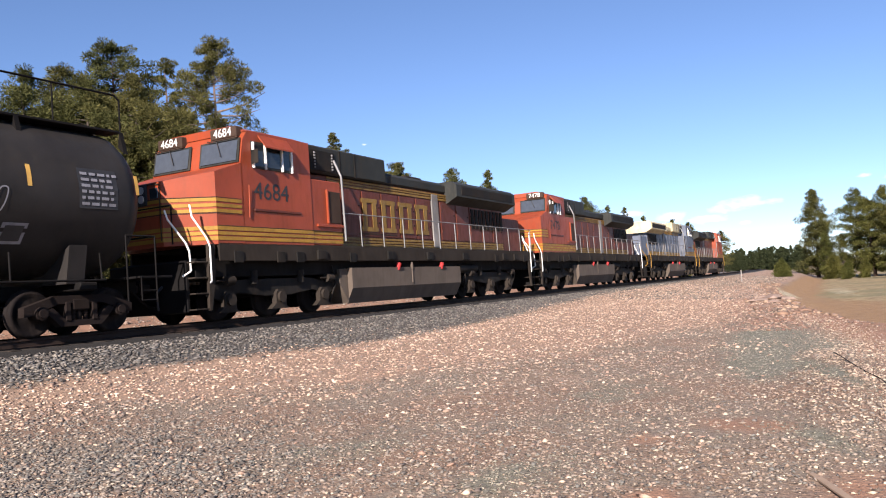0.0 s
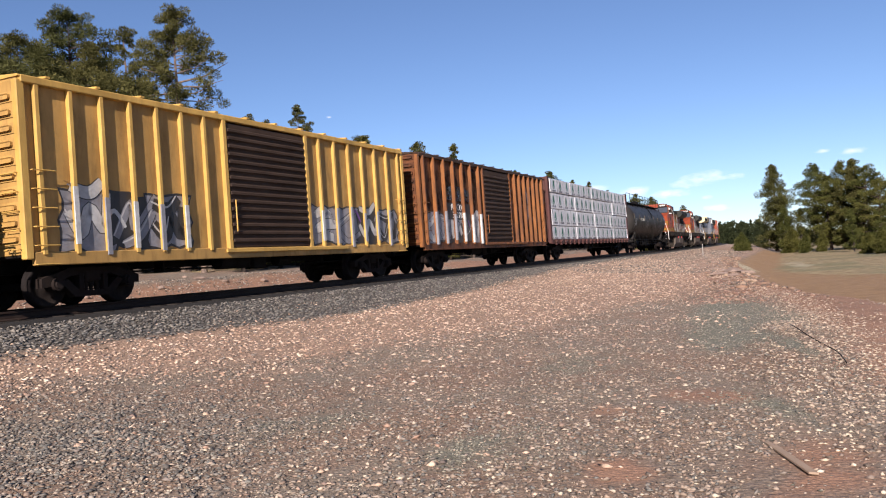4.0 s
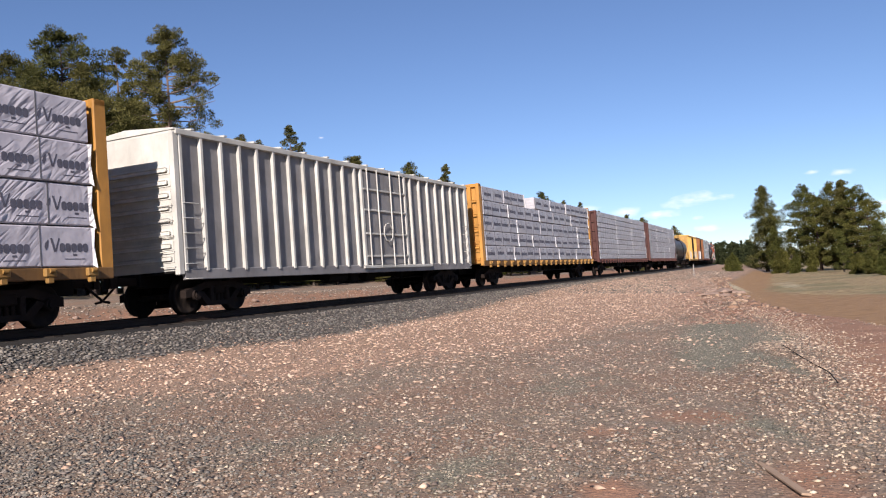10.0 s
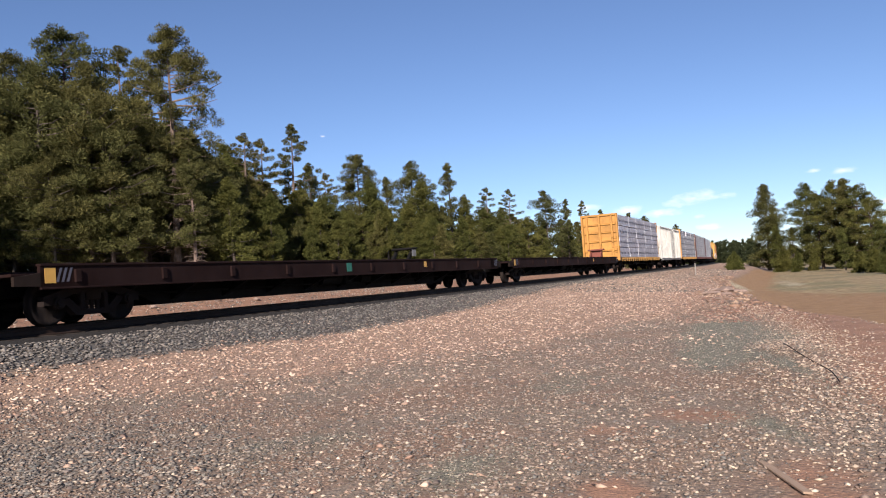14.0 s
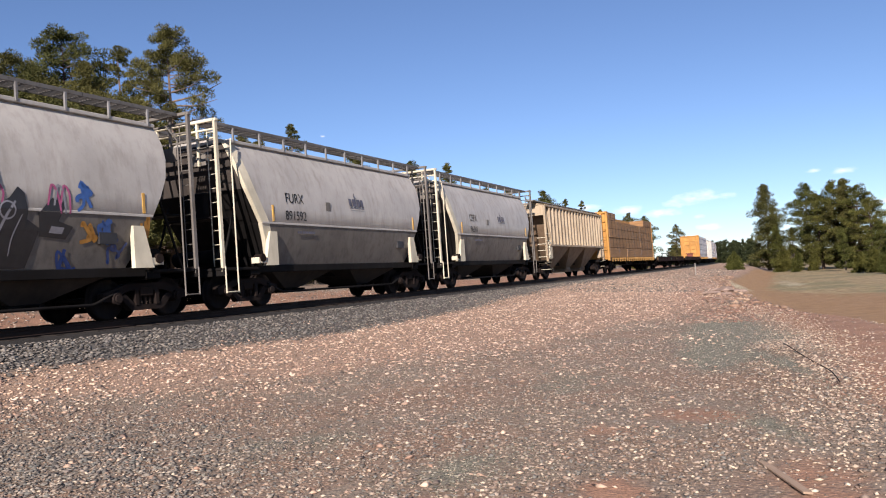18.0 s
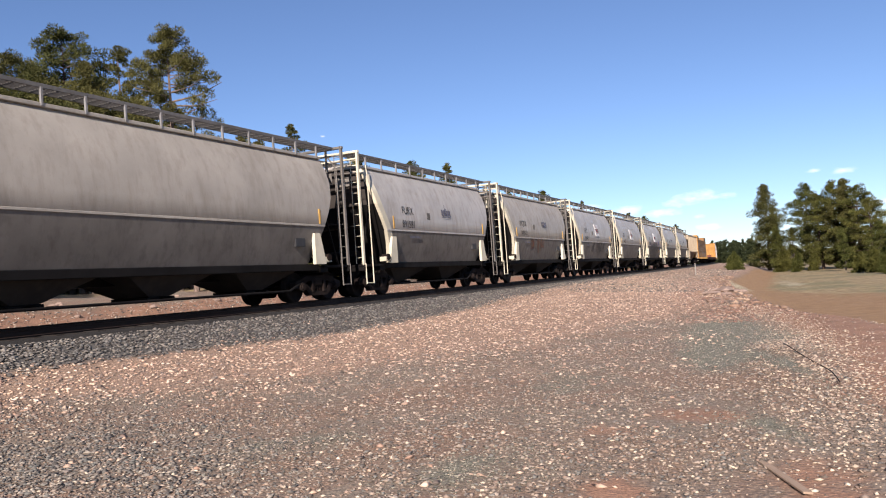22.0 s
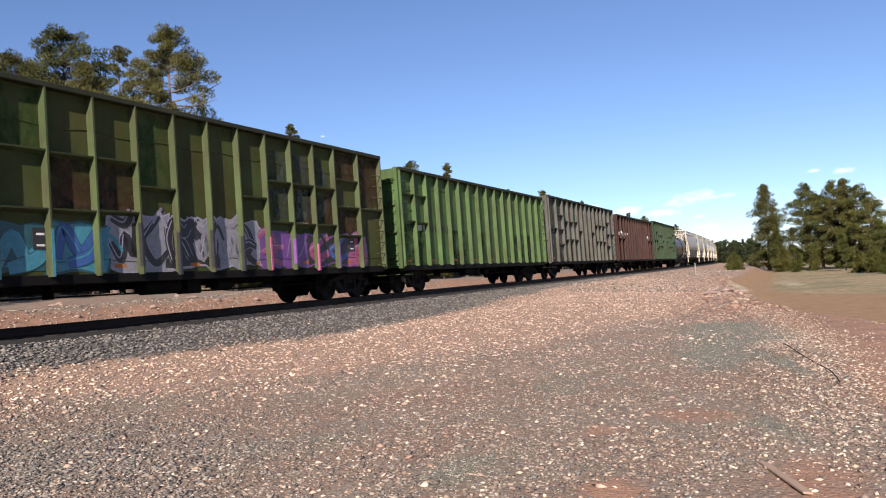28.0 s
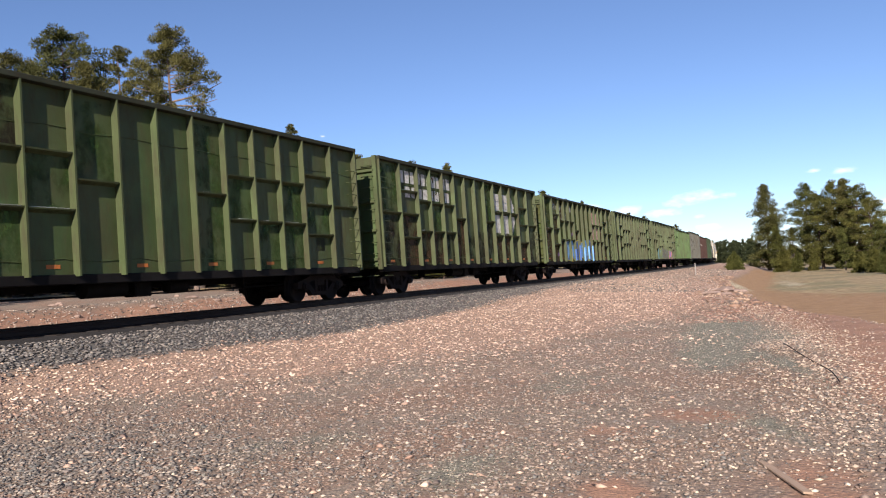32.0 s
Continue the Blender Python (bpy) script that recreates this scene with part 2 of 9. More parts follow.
# ---- mesh building ----
class Shape:
    """Gathers vertices and faces for one part."""

    def __init__(self):
        self.v, self.f, self.s = [], [], []

    def add(self, verts, faces, smooth=False):
        n = len(self.v)
        self.v += [tuple(p) for p in verts]
        self.f += [tuple(i + n for i in f) for f in faces]
        self.s += [smooth] * len(faces)
        return self

    def box(self, x0, x1, y0, y1, z0, z1):
        return self.add([(x, y, z) for z in (z0, z1) for y in (y0, y1) for x in (x0, x1)],
                        [(0, 2, 3, 1), (4, 5, 7, 6), (0, 1, 5, 4), (2, 6, 7, 3), (0, 4, 6, 2), (1, 3, 7, 5)])

    def block(self, x0, x1, y0, y1, z0, z1, c=0.015):
        """A box with chamfered edges."""
        X, Y, Z = (x0, x1), (y0, y1), (z0, z1)
        idx, vs = {}, []
        for i in (0, 1):
            for j in (0, 1):
                for k in (0, 1):
                    for ax in range(3):
                        p = [X[i] + (c if i == 0 else -c), Y[j] + (c if j == 0 else -c), Z[k] + (c if k == 0 else -c)]
                        p[ax] = (X[i], Y[j], Z[k])[ax]
                        idx[i, j, k, ax] = len(vs)
                        vs.append(p)
        fs = []
        for ax in range(3):
            o = [a for a in range(3) if a != ax]
            for side in (0, 1):
                loop = []
                for a, b in ((0, 0), (1, 0), (1, 1), (0, 1)):
                    key = [0, 0, 0]
                    key[ax], key[o[0]], key[o[1]] = side, a, b
                    loop.append(idx[(*key, ax)])
                flip = (side == 0) != (ax == 1)
                fs.append(tuple(reversed(loop)) if flip else tuple(loop))
        for ax in range(3):
            o = [a for a in range(3) if a != ax]
            for a in (0, 1):
                for b in (0, 1):
                    k0, k1 = [0, 0, 0], [0, 0, 0]
                    k0[o[0]] = k1[o[0]] = a
                    k0[o[1]] = k1[o[1]] = b
                    k1[ax] = 1
                    q = (idx[(*k0, o[0])], idx[(*k1, o[0])], idx[(*k1, o[1])], idx[(*k0, o[1])])
                    flip = (a + b + (ax == 1)) % 2
                    fs.append(q if flip == 0 else tuple(reversed(q)))
        for i in (0, 1):
            for j in (0, 1):
                for k in (0, 1):
                    t = tuple(idx[i, j, k, a] for a in range(3))
                    fs.append(t if (i + j + k) % 2 else tuple(reversed(t)))
        return self.add(vs, fs)

    def tube(self, p0, p1, r0, r1=None, n=10, caps=True):
        p0, p1 = Vector(p0), Vector(p1)
        r1 = r0 if r1 is None else r1
        d = (p1 - p0).normalized()
        u = d.orthogonal().normalized()
        w = d.cross(u)
        ring = [(math.cos(2 * math.pi * i / n), math.sin(2 * math.pi * i / n)) for i in range(n)]
        a = [p0 + (u * c + w * s) * r0 for c, s in ring]
        b = [p1 + (u * c + w * s) * r1 for c, s in ring]
        self.add(a + b, [(i, (i + 1) % n, n + (i + 1) % n, n + i) for i in range(n)], True)
        if caps:
            self.add(a, [tuple(reversed(range(n)))])
            self.add(b, [tuple(range(n))])
        return self

    def path(self, pts, r, n=6):
        for a, b in zip(pts, pts[1:]):
            self.tube(a, b, r, r, n)
        return self

    def prism(self, poly, a0, a1, axis="x"):
        """poly: points in the plane across the axis, as (y, z), (x, z) or (x, y)."""
        def at(p, a):
            return {"x": (a, p[0], p[1]), "y": (p[0], a, p[1]), "z": (p[0], p[1], a)}[axis]
        n = len(poly)
        area = sum(poly[i][0] * poly[(i + 1) % n][1] - poly[(i + 1) % n][0] * poly[i][1] for i in range(n))
        if (area < 0) != (axis == "y"):
            poly = list(reversed(poly))
        v = [at(p, a0) for p in poly] + [at(p, a1) for p in poly]
        return self.add(v, [tuple(reversed(range(n))), tuple(range(n, 2 * n))] + [(i, (i + 1) % n, n + (i + 1) % n, n + i) for i in range(n)])

    def loft(self, rings, smooth=True, caps=True, closed=True):
        n = len(rings[0])
        v = [p for r in rings for p in r]
        f = []
        for k in range(len(rings) - 1):
            for i in range(n if closed else n - 1):
                j = (i + 1) % n
                f.append((k * n + i, k * n + j, (k + 1) * n + j, (k + 1) * n + i))
        self.add(v, f, smooth)
        if caps:
            self.add(rings[0], [tuple(reversed(range(n)))])
            self.add(rings[-1], [tuple(range(n))])
        return self

    def mesh(self, name, material):
        me = bpy.data.meshes.new(name)
        me.from_pydata(self.v, [], self.f)
        me.polygons.foreach_set("use_smooth", self.s)
        me.materials.append(material)
        me.update()
        return me


def part(name, shape, material, parent, label="", at=None):
    """Links a shape (or a mesh that others share) as one object under its thing or part."""
    me = shape.mesh(name, material) if isinstance(shape, Shape) else shape
    ob = new(name, me)
    ob.parent = parent
    if at is not None:
        ob.location = at
    if label:
        ob["label"] = label
    return ob


def thing(name, label, category, group="", kind=""):
    return tagged(new(name), label, category, group, kind)


def lettering(text, size, depth=0.004):
    """The mesh of a word in the built-in font, standing upright and facing -y, from its middle."""
    cu = bpy.data.curves.new("word", "FONT")
    cu.body, cu.size, cu.align_x, cu.align_y, cu.extrude = text, size, "CENTER", "CENTER", depth
    ob = bpy.data.objects.new("word", cu)
    scene.collection.objects.link(ob)
    me = bpy.data.meshes.new_from_object(ob.evaluated_get(bpy.context.evaluated_depsgraph_get()))
    bpy.data.objects.remove(ob)
    me.transform(Matrix.Rotation(math.pi / 2, 4, "X"))
    return me


def word(text, size, material, parent, at, name="lettering", turn=0.0, wide=1.0):
    me = lettering(text, size)
    if wide != 1.0:
        me.transform(Matrix.Diagonal((wide, 1, 1, 1)))
    if turn:
        me.transform(Matrix.Rotation(turn, 4, "Z"))
    me.materials.clear()
    me.materials.append(material)
    return part(name, me, material, parent, at=at)

# ---- the land and the track ----
YC, BEND = 14.93, 0.00047028      # the track's centre line abreast of the camera, and its curvature beyond


def track_y(x):
    x = np.maximum(np.asarray(x, float), 0.0)
    return YC + BEND * x * x / 2


def on_track(s):
    """Place and heading of the centre line at s metres along it."""
    if s <= 0:
        return s, YC, 0.0
    return math.sin(BEND * s) / BEND, YC + (1 - math.cos(BEND * s)) / BEND, BEND * s


def smooth(a, b, x):
    t = np.clip((np.asarray(x, float) - a) / (b - a), 0, 1)
    return t * t * (3 - 2 * t)


def waves(x, y, seed=0.0):
    return (np.sin(1.7 * x + 0.9 * y + seed) + np.sin(-1.1 * x + 2.3 * y + 2 + seed) + np.sin(0.53 * x + 0.61 * y + 4 + seed) * 1.6
            + 0.6 * np.sin(3.9 * x - 2.7 * y + seed) + 0.5 * np.sin(2.9 * x + 4.7 * y)) / 5


def pad_edge(x):
    """How far from the track the gravel yard reaches."""
    return np.interp(x, [0, 10, 16, 20.5, 25, 34, 62], [21, 17.5, 16.0, 15.35, 13.9, 11.8, 9.0])


def land(x, y):
    x, y = np.asarray(x, float), np.asarray(y, float)
    d = track_y(x) - y
    near = np.interp(d, [0, 1.0, 1.42, 1.75, 2.3, 3.9, 7.5, 11.0, 60], [-0.185, -0.185, -0.185, -0.27, -0.38, -0.76, -0.95, -1.12, -1.12])
    fall = smooth(-0.4, 3.0, d - pad_edge(x)) * (x > 0)
    near = near - fall * 0.85 * smooth(10, 24, x)
    near = near + 0.05 * waves(x * 0.55, y * 0.55) * smooth(4.0, 6.0, d) + 0.12 * waves(x * 0.1, y * 0.1, 3.0) * smooth(20, 60, d)
    heap = 0.14 * np.exp(-((x - 11.5) / 3.2) ** 2 - ((y - 0.5) / 0.7) ** 2) + 0.25 * np.exp(-((x - 33.0) / 4.5) ** 2 - ((y - 3.6) / 1.0) ** 2)
    near = near + heap
    far = np.interp(-d, [0, 1.75, 3.5, 9.0, 12.5, 15.5, 24, 60, 400], [-0.20, -0.20, -0.72, -0.80, -0.70, 0.35, 1.0, 2.2, 6])
    far = far + 0.18 * waves(x * 0.4, y * 0.4, 1.0) * smooth(9, 14, -d) + 0.8 * waves(x * 0.05, y * 0.05, 1.0) * smooth(24, 60, -d)
    rise = 9 * smooth(300, 900, x) * smooth(-300, 200, y) * smooth(30, 120, np.abs(d))
    return np.where(d >= 0, near, far) + rise


def cover(x, y):
    """How far each kind of ground shows at a place, from 0 to 1."""
    d = track_y(x) - y
    on = (d > 0) * 1.0
    field = smooth(-0.5, 1.5, d - pad_edge(x)) * (x > 6)

    def spot(cx, cy, rx, ry, turn=0.0):
        u, w = (x - cx) * math.cos(turn) + (y - cy) * math.sin(turn), -(x - cx) * math.sin(turn) + (y - cy) * math.cos(turn)
        return np.exp(-(u / rx) ** 2 - (w / ry) ** 2)

    foot = np.interp(x, [0, 9, 12, 17, 25, 40, 70], [3.2, 3.2, 3.5, 4.0, 3.7, 2.5, 1.9])
    pink_to = np.interp(x, [0, 7, 8.5, 12.3, 19, 30, 45], [5.2, 5.4, 6.4, 8.4, 9.6, 11.5, 13])
    crest = y - np.interp(x, [5, 9.7, 14.8, 21.3, 26], [-0.9, -0.45, 0.0, 0.9, 2.2])
    return {
        "ballast": np.where(d > 0, smooth(0.45, -0.45, d - foot), smooth(-4.6, -3.6, d)),
        # shade beneath the train, painted between and just beside the rails
        "track_shade": smooth(2.0, 1.65, np.abs(d)),
        "pink": (1 - field) * np.where(d > 0, smooth(-0.6, 0.6, d - foot) * smooth(1.8, -1.2, d - pink_to) * 0.95 + 0.2 * smooth(8, 10, d) + 0.35 * spot(8.6, 6.9, 1.6, 0.35, -0.25), 0.2 * smooth(-4.2, -5.2, d)),
        "teal": on * np.clip(1.1 * spot(17.5, 1.9, 4.2, 0.95, 0.12) + 0.9 * spot(12.6, 1.55, 1.8, 0.5, 0.2) + 0.95 * spot(16.0, 0.65, 1.3, 0.35) + 0.62 * spot(10.2, 3.0, 1.9, 0.8, 0.1) + 0.9 * spot(7.3, 0.45, 0.8, 0.22, 0.5)
                             + 0.9 * spot(10.7, 0.45, 1.7, 0.16, 0.27) + 0.7 * spot(5.6, 2.6, 0.7, 0.5) + 0.55 * spot(6.4, 4.6, 1.2, 0.7), 0, 1),
        "red": np.where(d > 0, 1.0 * spot(5.35, 1.4, 0.42, 0.30) + 0.75 * spot(7.9, 1.15, 0.7, 0.5, 0.3) + 0.6 * spot(7.0, 1.9, 0.5, 0.25) + 0.75 * spot(5.6, 0.1, 1.3, 0.5) + 0.45 * spot(4.9, 3.3, 0.3, 0.2)
                        + 0.85 * smooth(0.55, -0.1, crest) * smooth(4, 6, x) * smooth(60, 40, x) + 0.9 * spot(24.5, 2.2, 2.0, 0.9, 0.3), 0.9 * smooth(12.9, 13.5, -d) * smooth(16.0, 14.4, -d)),
        "soil": on * field * smooth(170, 110, x),
        "grass": np.where(d > 0, smooth(1.2, 5.0, d - pad_edge(x)) * smooth(46, 62, x - 1.2 * (y - 3)), 0.75 * smooth(18, 26, -d)),
        "straw": on * (0.95 * spot(56, 5.4, 9, 1.1, 0.16) + 0.6 * spot(72, 2.5, 14, 1.2, 0.1)),
    }


def grow(start_at, stop, step, k=1.16):
    out, x = [], start_at
    while x < stop:
        out.append(x)
        x += step
        step *= k
    return out + [stop]


def ground():
    xs = sorted([-v for v in grow(6.0, 2500, 0.5)] + list(np.arange(-5.8, 42, 0.3)) + grow(42.3, 3500, 0.45, 1.05))
    ys = sorted([-v for v in grow(9.0, 2500, 0.5, 1.13)] + list(np.arange(-8.8, 34, 0.3)) + grow(34.3, 2800, 0.5, 1.09))
    X, Y = np.meshgrid(np.array(xs), np.array(ys))
    # rows follow the bend of the track
    Yb = Y + (track_y(X) - YC) * np.clip(1 - np.abs(Y - YC) / 600, 0, 1)
    Z = land(X, Yb)
    n, mrows = len(xs), len(ys)
    me = bpy.data.meshes.new("ground")
    co = np.stack([X, Yb, Z], -1).reshape(-1, 3)
    i = np.arange(n * (mrows - 1)).reshape(mrows - 1, n)[:, :-1].ravel()
    faces = np.stack([i, i + 1, i + 1 + n, i + n], -1)
    me.from_pydata(co.tolist(), [], faces.tolist())
    me.polygons.foreach_set("use_smooth", [True] * len(faces))
    zones = cover(co[:, 0], co[:, 1])
    for name, values in zones.items():
        a = me.attributes.new(name, "FLOAT", "POINT")
        a.data.foreach_set("value", np.clip(values, 0, 1).astype(np.float32))
    me.materials.append(ground_mat())
    tagged(new("ground", me), "gravel yard, red soil and dry grass beside the track", "ground", kind="structure")


def pebbles(name, xs, ys, sizes, material, label, faces=20, seed=1, lift=0.25):
    """Many loose stones in one mesh."""
    rng = np.random.default_rng(seed)
    bmx = bmesh.new()
    if faces == 20:
        bmesh.ops.create_icosphere(bmx, subdivisions=1, radius=1)
    else:
        for p in ((1, 0, 0), (0, 1, 0), (-1, 0, 0), (0, -1, 0), (0, 0, 1), (0, 0, -1)):
            bmx.verts.new(p)
        bmx.verts.ensure_lookup_table()
        for a, b in ((0, 1), (1, 2), (2, 3), (3, 0)):
            bmx.faces.new([bmx.verts[i] for i in (a, b, 4)])
            bmx.faces.new([bmx.verts[i] for i in (b, a, 5)])
    bmx.verts.index_update()
    base = np.array([v.co[:] for v in bmx.verts])
    tri = np.array([[v.index for v in f.verts] for f in bmx.faces])
    bmx.free()
    n, k = len(xs), len(base)
    zs = land(xs, ys)
    scale = np.stack([rng.uniform(0.8, 1.6, n), rng.uniform(0.5, 1.0, n), rng.uniform(0.22, 0.60, n)], -1) * sizes[:, None] / 2
    jit = rng.uniform(0.7, 1.25, (n, k, 1))
    p = base[None] * jit * scale[:, None, :]
    ang = rng.uniform(0, 2 * np.pi, n)
    tilt = rng.normal(0, 0.35, n)
    ct, st = np.cos(tilt)[:, None], np.sin(tilt)[:, None]
    y1, z1 = p[..., 1] * ct - p[..., 2] * st, p[..., 1] * st + p[..., 2] * ct
    c, s = np.cos(ang)[:, None], np.sin(ang)[:, None]
    q = np.stack([p[..., 0] * c - y1 * s + xs[:, None], p[..., 0] * s + y1 * c + ys[:, None], z1 + zs[:, None] + lift * sizes[:, None] * 0.5], -1)
    t = (tri[None] + (np.arange(n) * k)[:, None, None]).reshape(-1)
    me = bpy.data.meshes.new(name)
    me.vertices.add(n * k)
    me.vertices.foreach_set("co", q.reshape(-1).astype(np.float32))
    m = len(t) // 3
    me.loops.add(m * 3)
    me.loops.foreach_set("vertex_index", t.astype(np.int32))
    me.polygons.add(m)
    me.polygons.foreach_set("loop_start", np.arange(0, m * 3, 3, dtype=np.int32))
    me.update(calc_edges=True)
    me.materials.append(material)
    tagged(new(name, me), label, "gravel", kind="stuff")


def track():
    # ties and rails follow the bend; ties past the near stretch are one joined piece
    road = tagged(new("track"), "single railway track with rusty rails on dark timber ties", "railway track", kind="structure")
    tie = Shape().block(-0.115, 0.115, -1.3, 1.3, -0.38, -0.175, 0.012).mesh("tie", TIE)
    far = Shape()
    s = -60.0
    while s < 900:
        x, y, a = on_track(s)
        if -2 < s < 110:
            ob = part("tie", tie, TIE, road, at=(x, y, random.uniform(-0.008, 0.008)))
            ob.rotation_euler = (0, 0, a + random.uniform(-0.012, 0.012))
        elif s < 400:
            c, sn = math.cos(a), math.sin(a)
            far.add([(x + px * c - py * sn, y + px * sn + py * c, pz) for pz in (-0.36, -0.175) for py in (-1.3, 1.3) for px in (-0.115, 0.115)],
                    [(0, 2, 3, 1), (4, 5, 7, 6), (0, 1, 5, 4), (2, 6, 7, 3), (0, 4, 6, 2), (1, 3, 7, 5)])
        s += 0.5
    tagged(part("ties", far, TIE, road), kind="stuff")
    prof = [(-0.075, -0.172), (0.075, -0.172), (0.07, -0.155), (0.012, -0.14), (0.012, -0.05), (0.037, -0.035), (0.035, -0.004), (0.028, 0.0), (-0.028, 0.0), (-0.035, -0.004), (-0.037, -0.035), (-0.012, -0.05), (-0.012, -0.14), (-0.07, -0.155)]
    for off in (-0.755, 0.755):
        rings = []
        for s in list(range(-700, 0, 100)) + list(range(0, 1000, 8)):
            x, y, a = on_track(s)
            rings.append([(x - (off + py) * math.sin(a), y + (off + py) * math.cos(a), pz) for py, pz in prof])
        part("rail", Shape().loft(rings, smooth=False), RAIL, road)


def lay_stones():
    rng = np.random.default_rng(5)
    grey = [(0.058, 0.052, 0.046), (0.15, 0.136, 0.118), (0.078, 0.070, 0.063), (0.235, 0.212, 0.180), (0.13, 0.13, 0.122), (0.085, 0.08, 0.074), (0.175, 0.16, 0.146), (0.04, 0.036, 0.033)]
    mixed = [(0.11, 0.085, 0.066), (0.56, 0.46, 0.345), (0.13, 0.105, 0.085), (0.22, 0.155, 0.115), (0.29, 0.238, 0.19), (0.12, 0.092, 0.074), (0.25, 0.175, 0.128), (0.34, 0.265, 0.205), (0.21, 0.185, 0.155), (0.12, 0.112, 0.10), (0.32, 0.255, 0.20), (0.175, 0.17, 0.15), (0.28, 0.21, 0.158), (0.08, 0.066, 0.054)]
    pink = [(0.38, 0.24, 0.17), (0.68, 0.49, 0.36), (0.21, 0.135, 0.10), (0.70, 0.545, 0.42), (0.25, 0.17, 0.13), (0.43, 0.295, 0.215), (0.13, 0.10, 0.083), (0.22, 0.18, 0.155), (0.50, 0.35, 0.25)]
    pale = [(0.50, 0.40, 0.29), (0.62, 0.51, 0.385), (0.34, 0.25, 0.182), (0.42, 0.33, 0.245), (0.28, 0.205, 0.155), (0.22, 0.165, 0.13)]
    green = [(0.088, 0.088, 0.067), (0.18, 0.175, 0.138), (0.27, 0.258, 0.20), (0.125, 0.122, 0.094), (0.40, 0.365, 0.28), (0.058, 0.056, 0.045), (0.22, 0.205, 0.158), (0.34, 0.26, 0.19)]
    # ballast shoulder
    n = 30000
    x = 4 + 66 * rng.random(n) ** 1.5
    d = 1.72 + 2.8 * rng.random(n)
    keep = d < np.interp(x, [0, 9, 12, 17, 25, 40, 70], [3.2, 3.2, 3.5, 4.0, 3.7, 2.5, 1.9]) + rng.normal(0, 0.22, n) + 0.15 * waves(x * 0.8, x * 0.3)
    x, d = x[keep], d[keep]
    pebbles("ballast_stones", x, track_y(x) - d, rng.uniform(0.045, 0.11, len(x)), stones("ballast_stone", grey), "dark grey crushed ballast beside the rails", 8, 2, 0.35)
    n = 28000
    x = 4 + 60 * rng.random(n) ** 1.2
    pebbles("far_ballast", x, track_y(x) + 1.9 + 14.5 * rng.random(n) ** 0.75, 0.05 + 0.10 * rng.random(n) ** 2, stones("far_ballast_stone", grey + mixed + [(0.46, 0.40, 0.33)] * 5), "pinkish grey gravel on the far side of the track", 8, 3)
    # pink band along the foot of the ballast, thick in patches
    n = 78000
    x = 3 + 62 * rng.random(n) ** 1.5
    d = 2.6 + 11 * rng.random(n) ** 1.3
    y = track_y(x) - d
    zone = cover(x, y)
    over = d - pad_edge(x) + 0.3 * waves(x * 1.7, y * 1.3, 2.0)
    keep = (over < -np.abs(rng.normal(0, 0.35, n))) & (zone["pink"] * (1 - zone["teal"]) + 0.35 * waves(x * 0.8, y * 1.1, 2.0) + 0.3 * waves(x * 2.3, y * 2.9, 5.0) + rng.normal(0, 0.24, n) > 0.45)
    x, y = x[keep], y[keep]
    pebbles("pink_gravel", x, y, 0.026 + 0.064 * rng.random(len(x)) ** 1.8, stones("pink_stone", pink), "pinkish crushed gravel band along the track", 8, 4)
    n = 16000
    x = 40 + 75 * rng.random(n) ** 1.3
    d = 2.0 + 9.0 * rng.random(n)
    keep = d < pad_edge(x) - np.abs(rng.normal(0, 0.5, n))
    x, d = x[keep], d[keep]
    pebbles("far_gravel", x, track_y(x) - d, 0.05 + 0.10 * rng.random(len(x)) ** 1.6, stones("far_gravel_stone", pink[2:] + grey + mixed[:6]), "pinkish grey gravel farther along the track", 8, 14)
    # yard in front of the camera
    n = 175000
    r = 3.6 + 24 * rng.random(n) ** 1.35
    a = rng.uniform(-0.16, 1.06, n)
    x, y = r * np.cos(a), r * np.sin(a)
    zone = cover(x, y)
    bare = zone["red"] + 0.45 * waves(x * 1.3, y * 1.3, 7.0) + 0.4 * waves(x * 3.1, y * 3.7, 1.0) + rng.normal(0, 0.25, n)
    grit = zone["teal"] + 0.35 * waves(x * 1.1, y * 1.7, 4.0) + 0.2 * waves(x * 3.3, y * 4.1, 1.0) + rng.normal(0, 0.2, n) > 0.5
    yard = (track_y(x) - y > 5.0) & (zone["pink"] + rng.normal(0, 0.2, n) < 0.6)
    keep = yard & ~grit & (bare < 0.30)
    pebbles("yard_gravel", x[keep], y[keep], 0.013 + 0.046 * rng.random(keep.sum()) ** 3.0, stones("yard_stone", mixed), "loose grey and buff gravel of the yard", 8, 6)
    keep = yard & grit
    pebbles("green_grit", x[keep], y[keep], 0.014 + 0.022 * rng.random(keep.sum()) ** 1.8, stones("green_grit_stone", green), "greenish grey grit spread in patches on the yard", 8, 13)
    # pale flakes strewn in drifts over the yard
    n = 17000
    r = 3.6 + 20 * rng.random(n) ** 1.2
    a = rng.uniform(-0.14, 1.0, n)
    x, y = r * np.cos(a), r * np.sin(a)
    zone = cover(x, y)
    drift = waves(x * 0.9, y * 1.4, 3.3) + 0.6 * waves(x * 2.0, y * 2.6, 8.0) + 0.5 * np.exp(-((y - 1.6) / 1.4) ** 2) - 1.2 * zone["teal"]
    keep = (track_y(x) - y > 6.5) & (drift + rng.normal(0, 0.3, n) > 0.35)
    x, y = x[keep], y[keep]
    pebbles("pale_flakes", x, y, 0.016 + 0.034 * rng.random(len(x)) ** 2.4, stones("pale_flake", pale), "pale stone flakes strewn over the gravel yard", 8, 9)
    n = 9000
